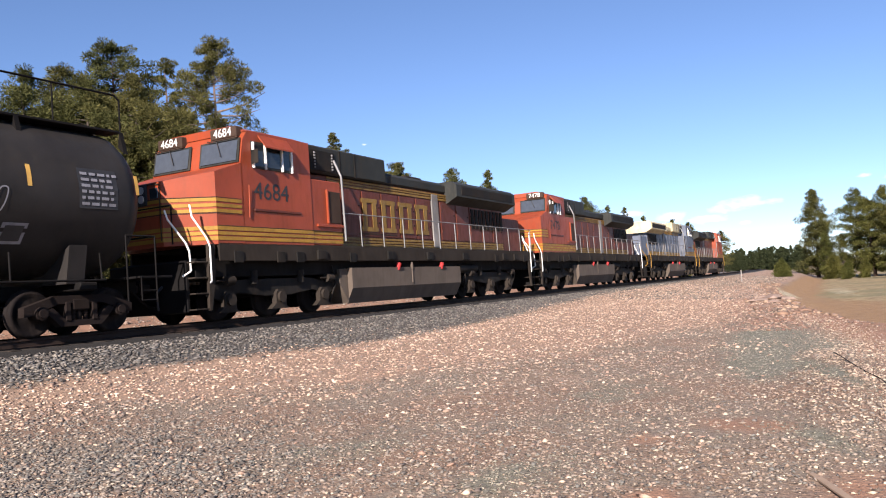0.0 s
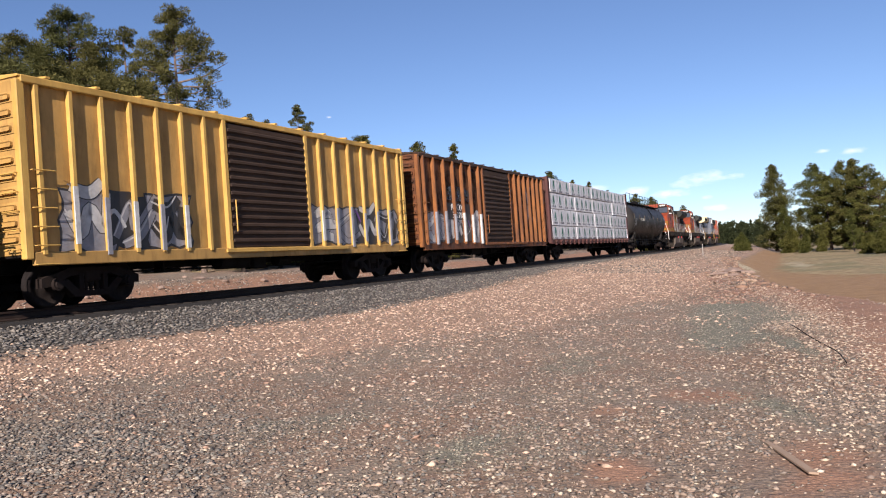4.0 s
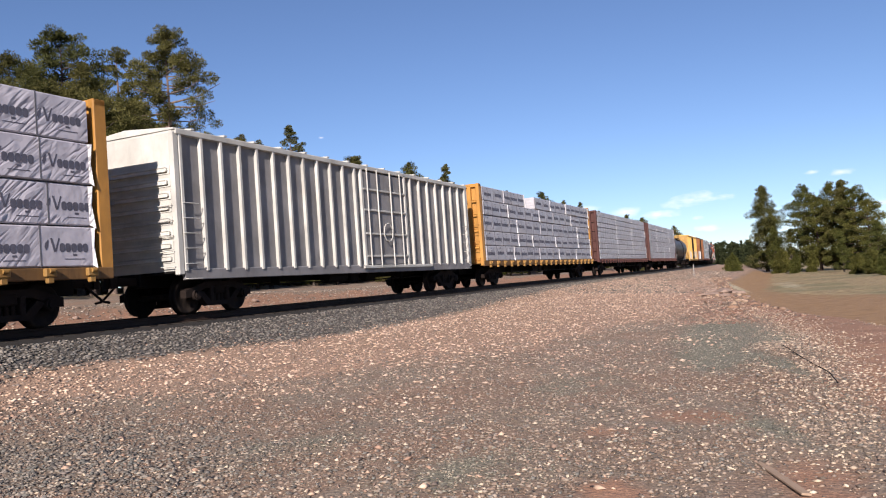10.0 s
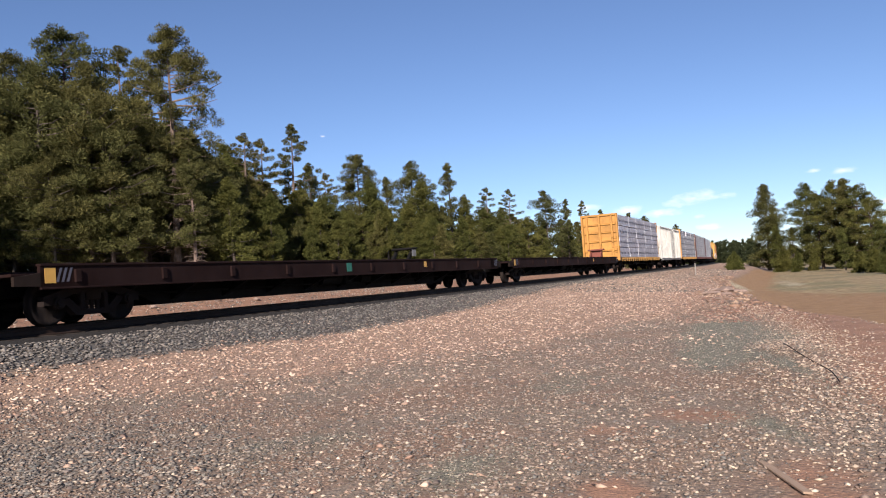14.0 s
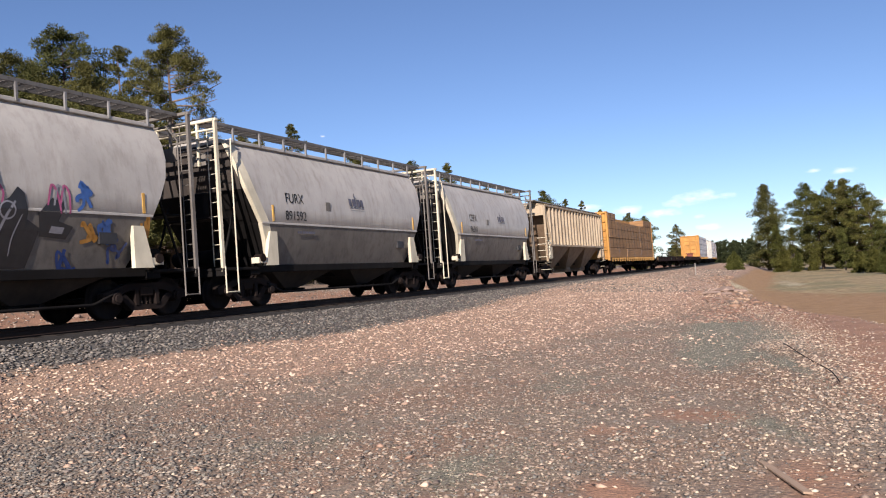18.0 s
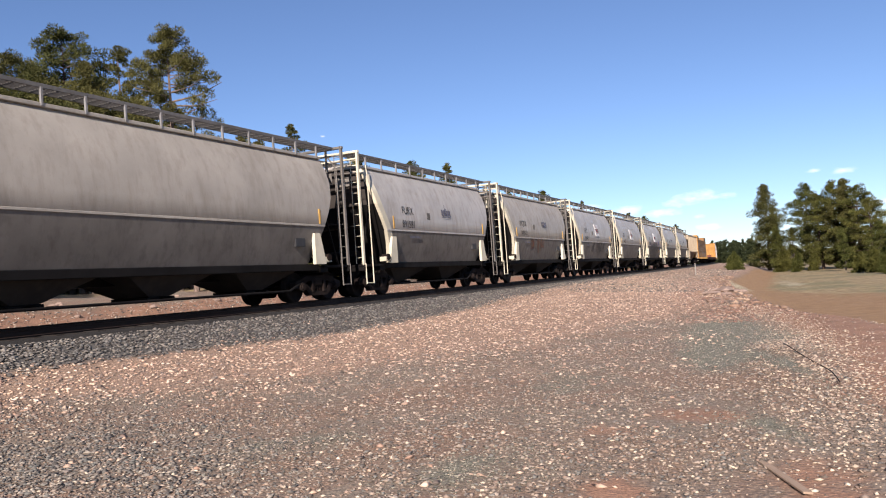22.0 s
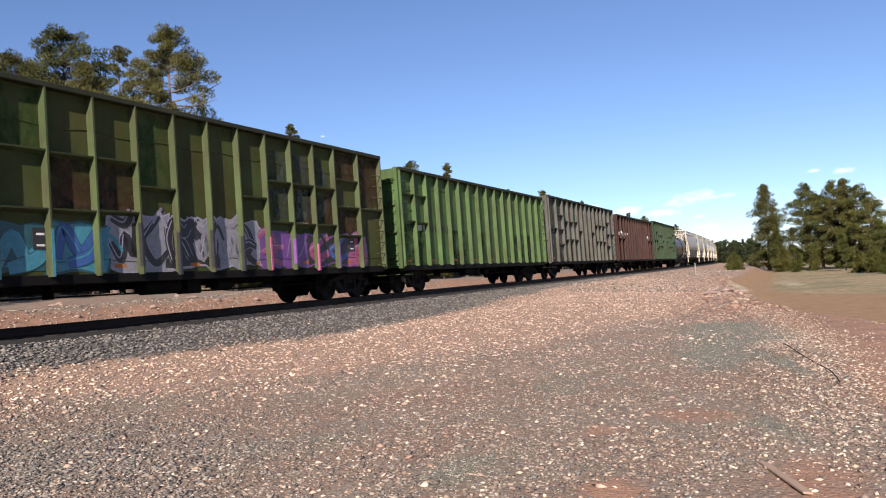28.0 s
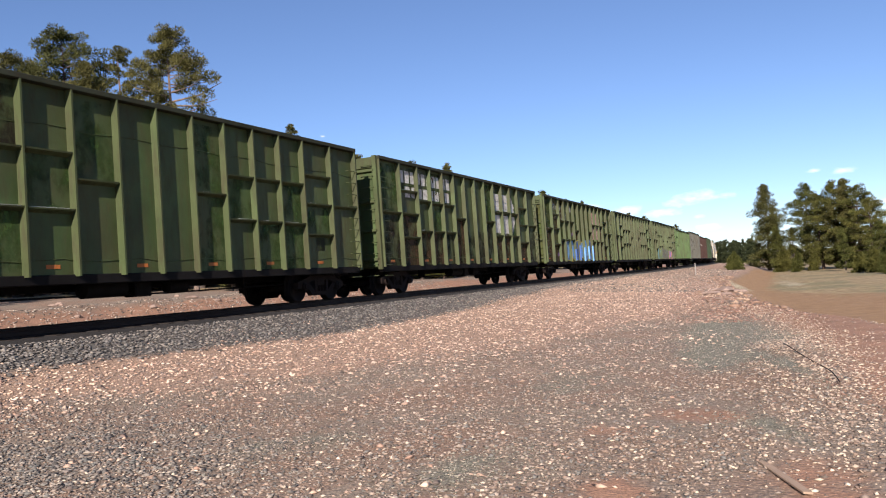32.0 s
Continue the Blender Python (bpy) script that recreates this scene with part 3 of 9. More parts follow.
    x = rng.normal(4.9, 1.0, n)
    y = rng.normal(6.3, 1.2, n)
    keep = waves(x * 1.2, y * 1.6, 2.2) + rng.normal(0, 0.4, n) > -0.3
    x, y = x[keep], y[keep]
    pebbles("coarse_gravel", x, y, 0.02 + 0.045 * rng.random(len(x)) ** 1.7, stones("coarse_stone", [(0.09, 0.08, 0.07), (0.15, 0.132, 0.114), (0.06, 0.054, 0.048), (0.20, 0.175, 0.148), (0.12, 0.118, 0.105), (0.30, 0.26, 0.21)]), "coarse grey broken stone lying in the yard", 8, 12)
    # pale stones spilled along the edge of the yard
    n = 5200
    t = rng.random(n) ** 1.1
    x = 6.0 + 9.5 * t + rng.normal(0, 0.6, n)
    y = -0.25 + 1.15 * t + rng.normal(0, 0.42, n) + 0.2 * waves(x, x * 0.4)
    keep = cover(x, y)["teal"] + rng.normal(0, 0.15, n) < 0.5
    x, y = x[keep], y[keep]
    pebbles("pale_stones", x, y, 0.018 + 0.042 * rng.random(len(x)) ** 2.4, stones("pale_stone", pale + mixed[:6]), "pale broken stones spilled over the yard's edge", 8, 7)
    n = 5200
    x = rng.uniform(8, 26, n)
    y = np.interp(x, [5, 9.7, 14.8, 21.3, 26], [-0.9, -0.45, 0.0, 0.9, 2.2]) + rng.normal(0.1, 0.38, n)
    pebbles("edge_stones", x, y, 0.018 + 0.042 * rng.random(n) ** 2, stones("edge_stone", pale + [(0.2, 0.12, 0.085)] * 3), "scattered stones on the red bank of the yard", 8, 10)
    n = 7000
    x = rng.uniform(20, 66, n)
    y = 2.2 + 0.165 * (x - 22) + rng.normal(0, 0.9, n)
    pebbles("rubble", x, y, 0.03 + 0.12 * rng.random(n) ** 2.6, stones("rubble_stone", [(0.25, 0.14, 0.10), (0.36, 0.25, 0.18), (0.18, 0.10, 0.075), (0.30, 0.20, 0.15), (0.14, 0.10, 0.08)]), "reddish rubble heaped at the foot of the ballast", 8, 8)
    # broken rock along the crest of the far bank
    n = 1500
    x = 26 + 46 * rng.random(n) ** 1.2
    y = track_y(x) - pad_edge(x) + np.abs(rng.normal(0, 0.75, n)) - 0.45
    pebbles("bank_rocks", x, y, 0.04 + 0.26 * rng.random(n) ** 4.0, stones("bank_rock", [(0.26, 0.155, 0.10), (0.36, 0.25, 0.17), (0.17, 0.10, 0.068), (0.22, 0.14, 0.095), (0.13, 0.09, 0.068)]), "broken reddish rock along the crest of the bank", 20, 21)


def boulder(x, y, size, seed):
    rng = np.random.default_rng(seed)
    bmx = bmesh.new()
    bmesh.ops.create_icosphere(bmx, subdivisions=2, radius=1)
    k = rng.uniform(0.7, 1.2, 3) * size * np.array([0.85, 0.55, 0.30])
    ph = rng.uniform(0, 6, 3)
    for v in bmx.verts:
        c = v.co.copy()
        w = 1 + 0.16 * math.sin(3 * c.x + ph[0]) + 0.14 * math.sin(3.7 * c.y + ph[1]) + 0.12 * math.sin(4.1 * c.z + ph[2]) + rng.normal(0, 0.05)
        v.co = Vector((c.x * k[0], c.y * k[1], max(-0.5, c.z) * k[2])) * w
    me = bpy.data.meshes.new("rock")
    bmx.to_mesh(me)
    bmx.free()
    me.materials.append(ROCK)
    ob = new("rock", me)
    ob.matrix_basis = Matrix.Translation((x, y, float(land(x, y)) + 0.08 * size)) @ Matrix.Rotation(rng.uniform(0, 6), 4, "Z")
    tagged(ob, "weathered pinkish rock lying on red soil", "rock", "loose rocks")


ROCK = painted("rock", (0.24, 0.175, 0.14), 0.9, grime=0.5, grime_col=(0.13, 0.09, 0.07), streak=1.0, strength=0.6, fine=14)
for rx, ry, rs in [(33.2, 3.5, 1.1), (34.8, 3.2, 1.0), (35.8, 3.9, 0.7), (32.0, 3.9, 0.6), (37.5, 4.2, 0.8), (36.6, 3.0, 0.6), (31.0, 3.3, 0.45), (40.5, 4.8, 0.7), (29.2, 3.4, 0.4), (44, 5.6, 0.6)]:
    boulder(rx, ry, rs * 0.55, int(rx * 10))
rnd_rock = random.Random(9)
for i in range(30):
    rx = rnd_rock.uniform(6, 46)
    boulder(rx, float(track_y(rx)) + rnd_rock.uniform(12, 18), rnd_rock.uniform(0.18, 0.5), 500 + i)

ground()
track()
lay_stones()


def yard_clutter():
    plank = Shape().block(-0.42, 0.42, -0.032, 0.032, -0.008, 0.008, 0.003)
    ob = new("plank", plank.mesh("plank", PLANK))
    ob.matrix_basis = Matrix.Translation((5.85, 0.35, float(land(5.85, 0.35)) + 0.014)) @ Matrix.Rotation(radians(22), 4, "Z") @ Matrix.Rotation(radians(9), 4, "X")
    tagged(ob, "weathered grey-brown plank lying on gravel", "plank")
    pts = []
    for i in range(15):
        t = i / 14
        x, y = 13.0 - 3.6 * t, 0.62 - 0.72 * t + 0.05 * math.sin(7 * t)
        pts.append((x, y, float(land(x, y)) + 0.025 + 0.02 * math.sin(9 * t)))
    ob = new("cable", Shape().path(pts, 0.007, 6).mesh("cable", BLACK))
    tagged(ob, "black cable lying slack across the stones", "cable")
    px, py = 78.9, 10.9
    post = thing("marker_post", "slim white marker post standing beside the ballast", "post")
    post.location = (px, py, float(land(px, py)))
    part("stake", Shape().block(-0.035, 0.035, -0.035, 0.035, -0.3, 1.15, 0.01), WORNPOST, post)
    part("cap", Shape().block(-0.045, 0.045, -0.045, 0.045, 1.15, 1.27, 0.01), BLACK, post)


WORNPOST = painted("post_paint", (0.30, 0.29, 0.27), 0.6, grime=0.4)
PLANK = painted("weathered_plank", (0.30, 0.215, 0.15), 0.9, grime=0.15, streak=1.0)
yard_clutter()

# ---- trees ----
NEEDLE = [foliage("pine_needles", (0.072, 0.076, 0.026), (0.190, 0.184, 0.072)), foliage("pine_needles_olive", (0.078, 0.080, 0.028), (0.200, 0.192, 0.076)),
          foliage("pine_needles_green", (0.070, 0.078, 0.022), (0.180, 0.182, 0.056))]
BARK = bark("pine_bark", (0.085, 0.052, 0.036))
FARNEEDLE = foliage("far_pine_needles", (0.040, 0.050, 0.024), (0.085, 0.095, 0.045))
PALEBARK = bark("pale_bark", (0.20, 0.145, 0.115))
GREYBARK = bark("grey_bark", (0.085, 0.066, 0.053))


def crown_mesh(rng, clumps, material):
    """Dense rounded clumps of needles: clumps are (place, radius)."""
    c = np.array([p for p, _ in clumps])
    ball = np.array([r for _, r in clumps])
    n, blades = len(c), 210
    d = rng.normal(0, 1, (n, blades, 3))
    d /= np.linalg.norm(d, axis=-1, keepdims=True)
    out = ball[:, None, None] * rng.random((n, blades, 1)) ** 0.35
    root = c[:, None, :] + d * out * np.array([1.0, 1.0, 0.62])
    way = d * np.array([1, 1, 0.6]) + rng.normal(0, 0.45, (n, blades, 3)) + np.array([0, 0, 0.30])
    way /= np.linalg.norm(way, axis=-1, keepdims=True)
    side = np.cross(way, rng.normal(0, 1, (n, blades, 3)))
    side /= np.linalg.norm(side, axis=-1, keepdims=True)
    ln = (0.09 + 0.17 * ball[:, None] * rng.uniform(0.5, 1.3, (n, blades)))[..., None]
    wd = ln * 0.14
    q = np.stack([root - side * wd, root + side * wd, root + way * ln + side * wd * 0.55, root + way * ln - side * wd * 0.55], 2).reshape(-1, 3)
    m = n * blades
    me = bpy.data.meshes.new("crown")
    me.vertices.add(m * 4)
    me.vertices.foreach_set("co", q.reshape(-1).astype(np.float32))
    me.loops.add(m * 4)
    me.loops.foreach_set("vertex_index", np.arange(m * 4, dtype=np.int32))
    me.polygons.add(m)
    me.polygons.foreach_set("loop_start", np.arange(0, m * 4, 4, dtype=np.int32))
    me.update(calc_edges=True)
    me.materials.append(material)
    return me


def pine(seed, height, bare, width, dense, material, trunk_mat, top="round", lean=0.0, dead=1.6, clump=1.0):
    """A pine: tapered trunk, limbs in uneven whorls, rounded needle clumps out along the limbs. bare: share of the trunk without green."""
    rng = np.random.default_rng(seed)
    ob = new("pine_tree")
    wood = Shape()
    r0 = height * 0.015 + 0.05
    pts = []
    for i in range(9):
        t = i / 8
        pts.append(Vector((lean * t * t * height + 0.12 * math.sin(seed + 3 * t), 0.12 * math.cos(seed * 2 + 4 * t), t * height * 0.94)))
    rings = []
    for i, p in enumerate(pts):
        r = r0 * (1 - 0.93 * i / 8) * (1.35 if i == 0 else 1)
        rings.append([(p.x + r * math.cos(k * math.pi / 4), p.y + r * math.sin(k * math.pi / 4), p.z - (0.3 if i == 0 else 0)) for k in range(8)])
    wood.loft(rings)

    def stem(t):
        k = min(7, int(t * 8))
        return pts[k].lerp(pts[k + 1], t * 8 - k)

    clumps = []
    count = int(dense * height * 1.9)
    # uneven girth: some sides and levels of the crown reach farther out
    ph = rng.uniform(0, 6.28, 3)
    for i in range(count):
        t = bare + (1 - bare) * (i + rng.random()) / count
        u = (t - bare) / (1 - bare)
        ang = i * 2.4 + rng.normal(0, 0.5)
        if top == "round":
            reach = width * (0.55 + 0.45 * math.sin(math.pi * min(1, 0.2 + 0.8 * u))) * (1.0 if u < 0.72 else 1.0 - 2.1 * (u - 0.72))
        else:
            reach = width * (1.04 - u) ** 0.72
        reach *= rng.uniform(0.5, 1.1) * (1 + 0.22 * math.sin(ang + ph[0]) * math.sin(5 * u + ph[1]) + 0.12 * math.sin(11 * u + ph[2]))
        if rng.random() < 0.12:
            continue
        base = stem(min(0.985, t))
        up = rng.uniform(-0.2, 0.12) + 0.4 * u * u
        way = Vector((math.cos(ang), math.sin(ang), up)).normalized()
        end = base + way * reach
        if reach > 0.6:
            mid = base.lerp(end, 0.55) + Vector((0, 0, -0.07 * reach))
            rr = max(0.014, 0.019 * reach)
            wood.tube(base, mid, rr, rr * 0.65, 5, False)
            wood.tube(mid, end, rr * 0.65, rr * 0.2, 5, False)
        for w in ([1.0, 0.74, 0.5] if reach > 1.5 else [0.95, 0.5]):
            size = clump * rng.uniform(0.40, 0.78) * (0.62 + 0.11 * width) * (0.8 + 0.35 * w) * (1.0 if u < 0.85 else 0.75)
            c = base.lerp(end, w * rng.uniform(0.92, 1.04)) + Vector(rng.normal(0, 0.10 * reach, 3) * np.array([1, 1, 0.6]))
            clumps.append(((c.x, c.y, c.z + 0.25 * size), size))
    tip = stem(0.99)
    for k in range(3):
        clumps.append(((tip.x + rng.normal(0, 0.1), tip.y + rng.normal(0, 0.1), tip.z + 0.3 * k - 0.1), 0.42 - 0.09 * k))
    # dead stubs below the crown
    for i in range(int(height * bare * dead)):
        t = rng.uniform(0.4 * bare, bare)
        ang = rng.uniform(0, 6.28)
        b = stem(t)
        e = b + Vector((math.cos(ang), math.sin(ang), rng.uniform(-0.35, 0.15))) * rng.uniform(0.6, 0.55 * width + 0.6)
        k = b.lerp(e, 0.55) + Vector((0, 0, 0.14 * (e - b).length))
        wood.tube(b, k, 0.045, 0.03, 4, False)
        wood.tube(k, e, 0.03, 0.008, 4, False)
    part("trunk", wood, trunk_mat, ob)
    part("crown", crown_mesh(rng, clumps, material), material, ob)
    return ob


PINES = [  # model, its height
    (pine(11, 20, 0.22, 4.2, 2.4, NEEDLE[0], BARK), 20),
    (pine(12, 18, 0.20, 4.0, 2.4, NEEDLE[1], GREYBARK), 18),
    (pine(13, 14, 0.14, 2.6, 2.0, NEEDLE[0], GREYBARK, "cone", clump=0.8), 14),
    (pine(14, 11, 0.05, 3.0, 2.6, NEEDLE[2], GREYBARK, "cone"), 11),
    (pine(15, 16, 0.34, 2.6, 1.8, NEEDLE[1], PALEBARK, clump=0.55), 16),
    (pine(16, 13, 0.08, 3.9, 2.7, NEEDLE[2], BARK), 13),
    (pine(17, 3.2, 0.02, 1.3, 6.0, NEEDLE[2], GREYBARK, "cone"), 3.2),
    (pine(18, 20, 0.34, 3.7, 2.7, NEEDLE[1], PALEBARK, dead=5.5, clump=0.85), 20),
    (pine(19, 15, 0.05, 4.0, 3.0, NEEDLE[0], BARK, "cone"), 15),
]
LABELS = ["tall ponderosa pine with a rounded open crown", "tall ponderosa pine with olive green needles", "slender pine with a pointed crown in the wood's edge",
          "dense young pine with branches to the ground", "thin pine with a sparse crown and bare stem", "broad dark green pine with a full crown", "low bushy young pine in dry grass", "tall pine with a pale trunk and dead lower limbs", "single pine with a broad cone of branches in the field"]
for (model, _), text in zip(PINES, LABELS):
    tagged(model, text, "tree", "pine trees")


def plant(x, y, height, kind, first=set()):
    model, h = PINES[kind]
    k = height / h
    m = Matrix.Translation((x, y, float(land(x, y)) - 0.05)) @ Matrix.Rotation(random.uniform(0, 6.28), 4, "Z") @ Matrix.Diagonal((k * random.uniform(0.9, 1.1), k * random.uniform(0.9, 1.1), k, 1))
    if kind not in first:
        first.add(kind)
        model.matrix_basis = m
        return model
    s = model.scale
    return copy_thing(model, m @ Matrix.Diagonal((1 / s.x, 1 / s.y, 1 / s.z, 1)))


# the wood behind the track: heading in degrees from +x, distance, rise of the top over the eye per metre of distance, kind
WOOD_NEAR = [(55.65, 58, 0.2818, 1), (53.3, 60, 0.2875, 0), (51.88, 56, 0.2749, 1), (50.27, 64, 0.3185, 0), (48.84, 56, 0.2828, 1), (46.86, 62, 0.3017, 4), (43.67, 57, 0.3284, 7), (38.78, 74, 0.1963, 4), (37.64, 78, 0.1887, 4), (35.62, 74, 0.2058, 4), (34.49, 80, 0.1554, 2)]
WOOD_MID = [(33.42, 86, 0.1431, 4), (31.04, 84, 0.1651, 0), (30.15, 80, 0.1327, 3), (29.05, 84, 0.133, 2), (27.14, 94, 0.1523, 1), (26.39, 90, 0.127, 3), (24.59, 96, 0.1456, 2), (23.46, 100, 0.1033, 3), (21.88, 112, 0.1119, 4), (20.27, 116, 0.1075, 4), (17.79, 132, 0.1024, 1)]
WOOD_FAR = [(16.33, 140, 0.0889, 2), (15.15, 150, 0.0857, 4), (13.95, 160, 0.0726, 2), (12.11, 180, 0.0656, 1), (10.97, 190, 0.0603, 1), (8.95, 230, 0.0469, 1)]
CANOPY = [(5.24, 0.013), (8.81, 0.0351), (12.53, 0.0565), (16.39, 0.0749), (20.34, 0.0905), (24.35, 0.1044), (27.58, 0.1141), (30.8, 0.1213), (33.98, 0.1316), (38.97, 0.1635), (40.0, 0.1989), (43.56, 0.2582), (46.03, 0.2847), (50.52, 0.288), (53.8, 0.2767), (58.35, 0.2655)]


WOODS = []      # poses of the trees that only show as a mass


def stand(a, dist, slope, kind, mass=False):
    px, py = dist * math.cos(radians(a)), dist * math.sin(radians(a))
    if mass:
        k = (EYE[2] + slope * dist - float(land(px, py))) * 1.04 / PINES[kind][1]
        WOODS.append((kind, Matrix.Translation((px, py, float(land(px, py)) - 0.05)) @ Matrix.Rotation(random.uniform(0, 6.28), 4, "Z") @ Matrix.Diagonal((k, k, k, 1))))
        return
    plant(px, py, (EYE[2] + slope * dist - float(land(px, py))) * 1.04, kind)


for row in WOOD_NEAR + WOOD_MID + WOOD_FAR:
    stand(*row)
rnd = random.Random(4)
for i in range(220):
    a = rnd.uniform(5.5, 60)
    dist = rnd.uniform(54, 72) if a > 40 else rnd.uniform(66, 110) if a > 24 else rnd.uniform(100, 150) if a > 15 else rnd.uniform(150, 280)
    px, py = dist * math.cos(radians(a)), dist * math.sin(radians(a))
    if py - float(track_y(px)) < 22:
        continue
    cap = np.interp(a, [c[0] for c in CANOPY], [c[1] for c in CANOPY])
    top = dist * cap * (rnd.uniform(0.6, 0.88) if a > 41 else rnd.uniform(0.6, 0.96)) + EYE[2] - float(land(px, py))
    if a < 16:
        stand(a, dist, cap * rnd.uniform(0.6, 0.96), rnd.choice([2, 3, 5]), True)
        continue
    plant(px, py, max(2.2, top), (rnd.choice([0, 1, 4, 7, 4, 1]) if a > 40 else rnd.choice([2, 3, 3, 5, 5, 2, 1])) if top > 7 else 3 if top > 3.4 else 6)
# unseen trees added beside the view, towards the sun, to shade the wood's edge
for i in range(110):
    px, py = rnd.uniform(-50, 24), rnd.uniform(30, 60)
    if math.degrees(math.atan2(py, px)) > 59:
        k = rnd.uniform(1.1, 1.4)
        WOODS.append((rnd.choice([3, 5, 5]), Matrix.Translation((px, py, float(land(px, py)) - 0.05)) @ Matrix.Rotation(rnd.uniform(0, 6.28), 4, "Z") @ Matrix.Diagonal((k, k, k, 1))))
# the group in the field
FIELD = [(3.15, 150, 0.0845, 8), (2.75, 149, 0.05, 3), (2.6, 140, 0.0355, 3), (0.58, 140, 0.0789, 5), (-0.04, 128, 0.0666, 5), (-0.92, 128, 0.0784, 5), (-1.59, 126, 0.0814, 8), (-2.26, 124, 0.0718, 5), (-2.92, 118, 0.0565, 5), (-3.43, 104, 0.0305, 5), (-4.33, 100, 0.024, 3), (-5.45, 110, 0.0344, 5), (1.65, 132, 0.0307, 3), (-1.33, 110, 0.0259, 3)]
for row in FIELD:
    stand(*row)
for a, dist, hgt in [(2.27, 128, 3.4), (1.45, 120, 2.4), (0.44, 122, 2.4), (-2.98, 92, 2.4), (-3.57, 84, 1.8), (-2.17, 96, 2.0), (5.35, 105, 2.1), (5.08, 108, 1.7), (5.6, 116, 1.6)]:
    plant(dist * math.cos(radians(a)), dist * math.sin(radians(a)), hgt, 6)
for i in range(84):
    a = rnd.uniform(3.6, 9.4) if i < 62 else rnd.uniform(-14, -3)
    stand(a, rnd.uniform(300, 560), rnd.uniform(0.014, 0.024) if a > 0.5 else rnd.uniform(0.02, 0.045), rnd.choice([2, 3, 5, 5]), True)
# the lower growth that fills the wood's edge farther along
for i in range(60):
    a = rnd.uniform(11, 41)
    dist = rnd.uniform(70, 105) if a > 26 else rnd.uniform(95, 145) if a > 17 else rnd.uniform(140, 200)
    stand(a, dist, rnd.uniform(0.6, 0.9) * float(np.interp(a, [c[0] for c in CANOPY], [c[1] for c in CANOPY])), rnd.choice([3, 3, 5, 8]))
for i in range(34):
    a = rnd.uniform(19, 40.5)
    dist = float(np.interp(a, [19, 26, 41], [104, 78, 58])) + rnd.uniform(-3, 5)
    stand(a, dist, rnd.uniform(0.5, 0.82) * float(np.interp(a, [c[0] for c in CANOPY], [c[1] for c in CANOPY])), rnd.choice([3, 3, 5, 8]))
# the dark depth of the wood behind its edge
for i in range(46):
    a, dist = rnd.uniform(40.5, 60), rnd.uniform(72, 100)
    stand(a, dist, rnd.uniform(0.5, 0.8) * float(np.interp(a, [c[0] for c in CANOPY], [c[1] for c in CANOPY])), rnd.choice([3, 5, 5]), True)


def mass_of_trees():
    quads, n = [], 0
    for kind, m in WOODS:
        crown = [c for c in PINES[kind][0].children if c.name.startswith("crown")][0].data
        co = np.empty(len(crown.vertices) * 3, np.float32)
        crown.vertices.foreach_get("co", co)
        near = m.translation.length < 150
        co = co.reshape(-1, 4, 3)[::(9 if near else 16)]
        mid = co.mean(1, keepdims=True)
        co = mid + (co - mid) * (2.0 if near else 4.6)
        mm = np.array(m)
        quads.append(co.reshape(-1, 3) @ mm[:3, :3].T + mm[:3, 3])
    q = np.concatenate(quads)
    me = bpy.data.meshes.new("far_wood")
    me.vertices.add(len(q))
    me.vertices.foreach_set("co", q.reshape(-1).astype(np.float32))
    me.loops.add(len(q))
    me.loops.foreach_set("vertex_index", np.arange(len(q), dtype=np.int32))
    me.polygons.add(len(q) // 4)
    me.polygons.foreach_set("loop_start", np.arange(0, len(q), 4, dtype=np.int32))
    me.update(calc_edges=True)
    me.materials.append(FARNEEDLE)
    tagged(new("far_wood", me), "dark pine wood in the depth, along the horizon and unseen beside the view", "wood", kind="stuff")


mass_of_trees()

# small fair-weather clouds low over the horizon, far beyond everything else
def cloud_mat():
    m, nt, bsdf = start("cloud")
    tc = nt.nodes.new("ShaderNodeTexCoord")
    mp = nt.nodes.new("ShaderNodeMapping")
    mp.inputs["Scale"].default_value = (1, 1, 1)
    nt.links.new(tc.outputs["Generated"], mp.inputs["Vector"])
    mp.inputs["Location"].default_value = (-0.5, -0.5, -0.5)
    ln = nt.nodes.new("ShaderNodeVectorMath")
    ln.operation = "LENGTH"
    nt.links.new(mp.outputs[0], ln.inputs[0])
    info = nt.nodes.new("ShaderNodeObjectInfo")
    comb = nt.nodes.new("ShaderNodeCombineXYZ")
    nt.links.new(calc(nt, "MULTIPLY", info.outputs["Random"], 50.0), comb.inputs[1])
    mv = nt.nodes.new("ShaderNodeMapping")
    mv.inputs["Scale"].default_value = (0.012, 0.012, 0.03)
    nt.links.new(tc.outputs["Object"], mv.inputs["Vector"])
    nt.links.new(comb.outputs[0], mv.inputs["Location"])
    n = cloud(nt, mv.outputs[0], 1.0, 6, 0.6)
    dens = calc(nt, "SUBTRACT", n, calc(nt, "MULTIPLY", ln.outputs["Value"], 0.9))
    a = calc(nt, "MULTIPLY", ramp(nt, dens, 0.16, 0.55), 0.6)
    em = node(nt, "ShaderNodeEmission", Color=(0.93, 0.96, 1, 1), Strength=CLOUD_GLOW)
    tr = nt.nodes.new("ShaderNodeBsdfTransparent")
    ms = nt.nodes.new("ShaderNodeMixShader")
    nt.links.new(a, ms.inputs[0])
    nt.links.new(tr.outputs[0], ms.inputs[1])
    nt.links.new(em.outputs[0], ms.inputs[2])
    nt.links.new(ms.outputs[0], nt.nodes["Material Output"].inputs["Surface"])
    return m


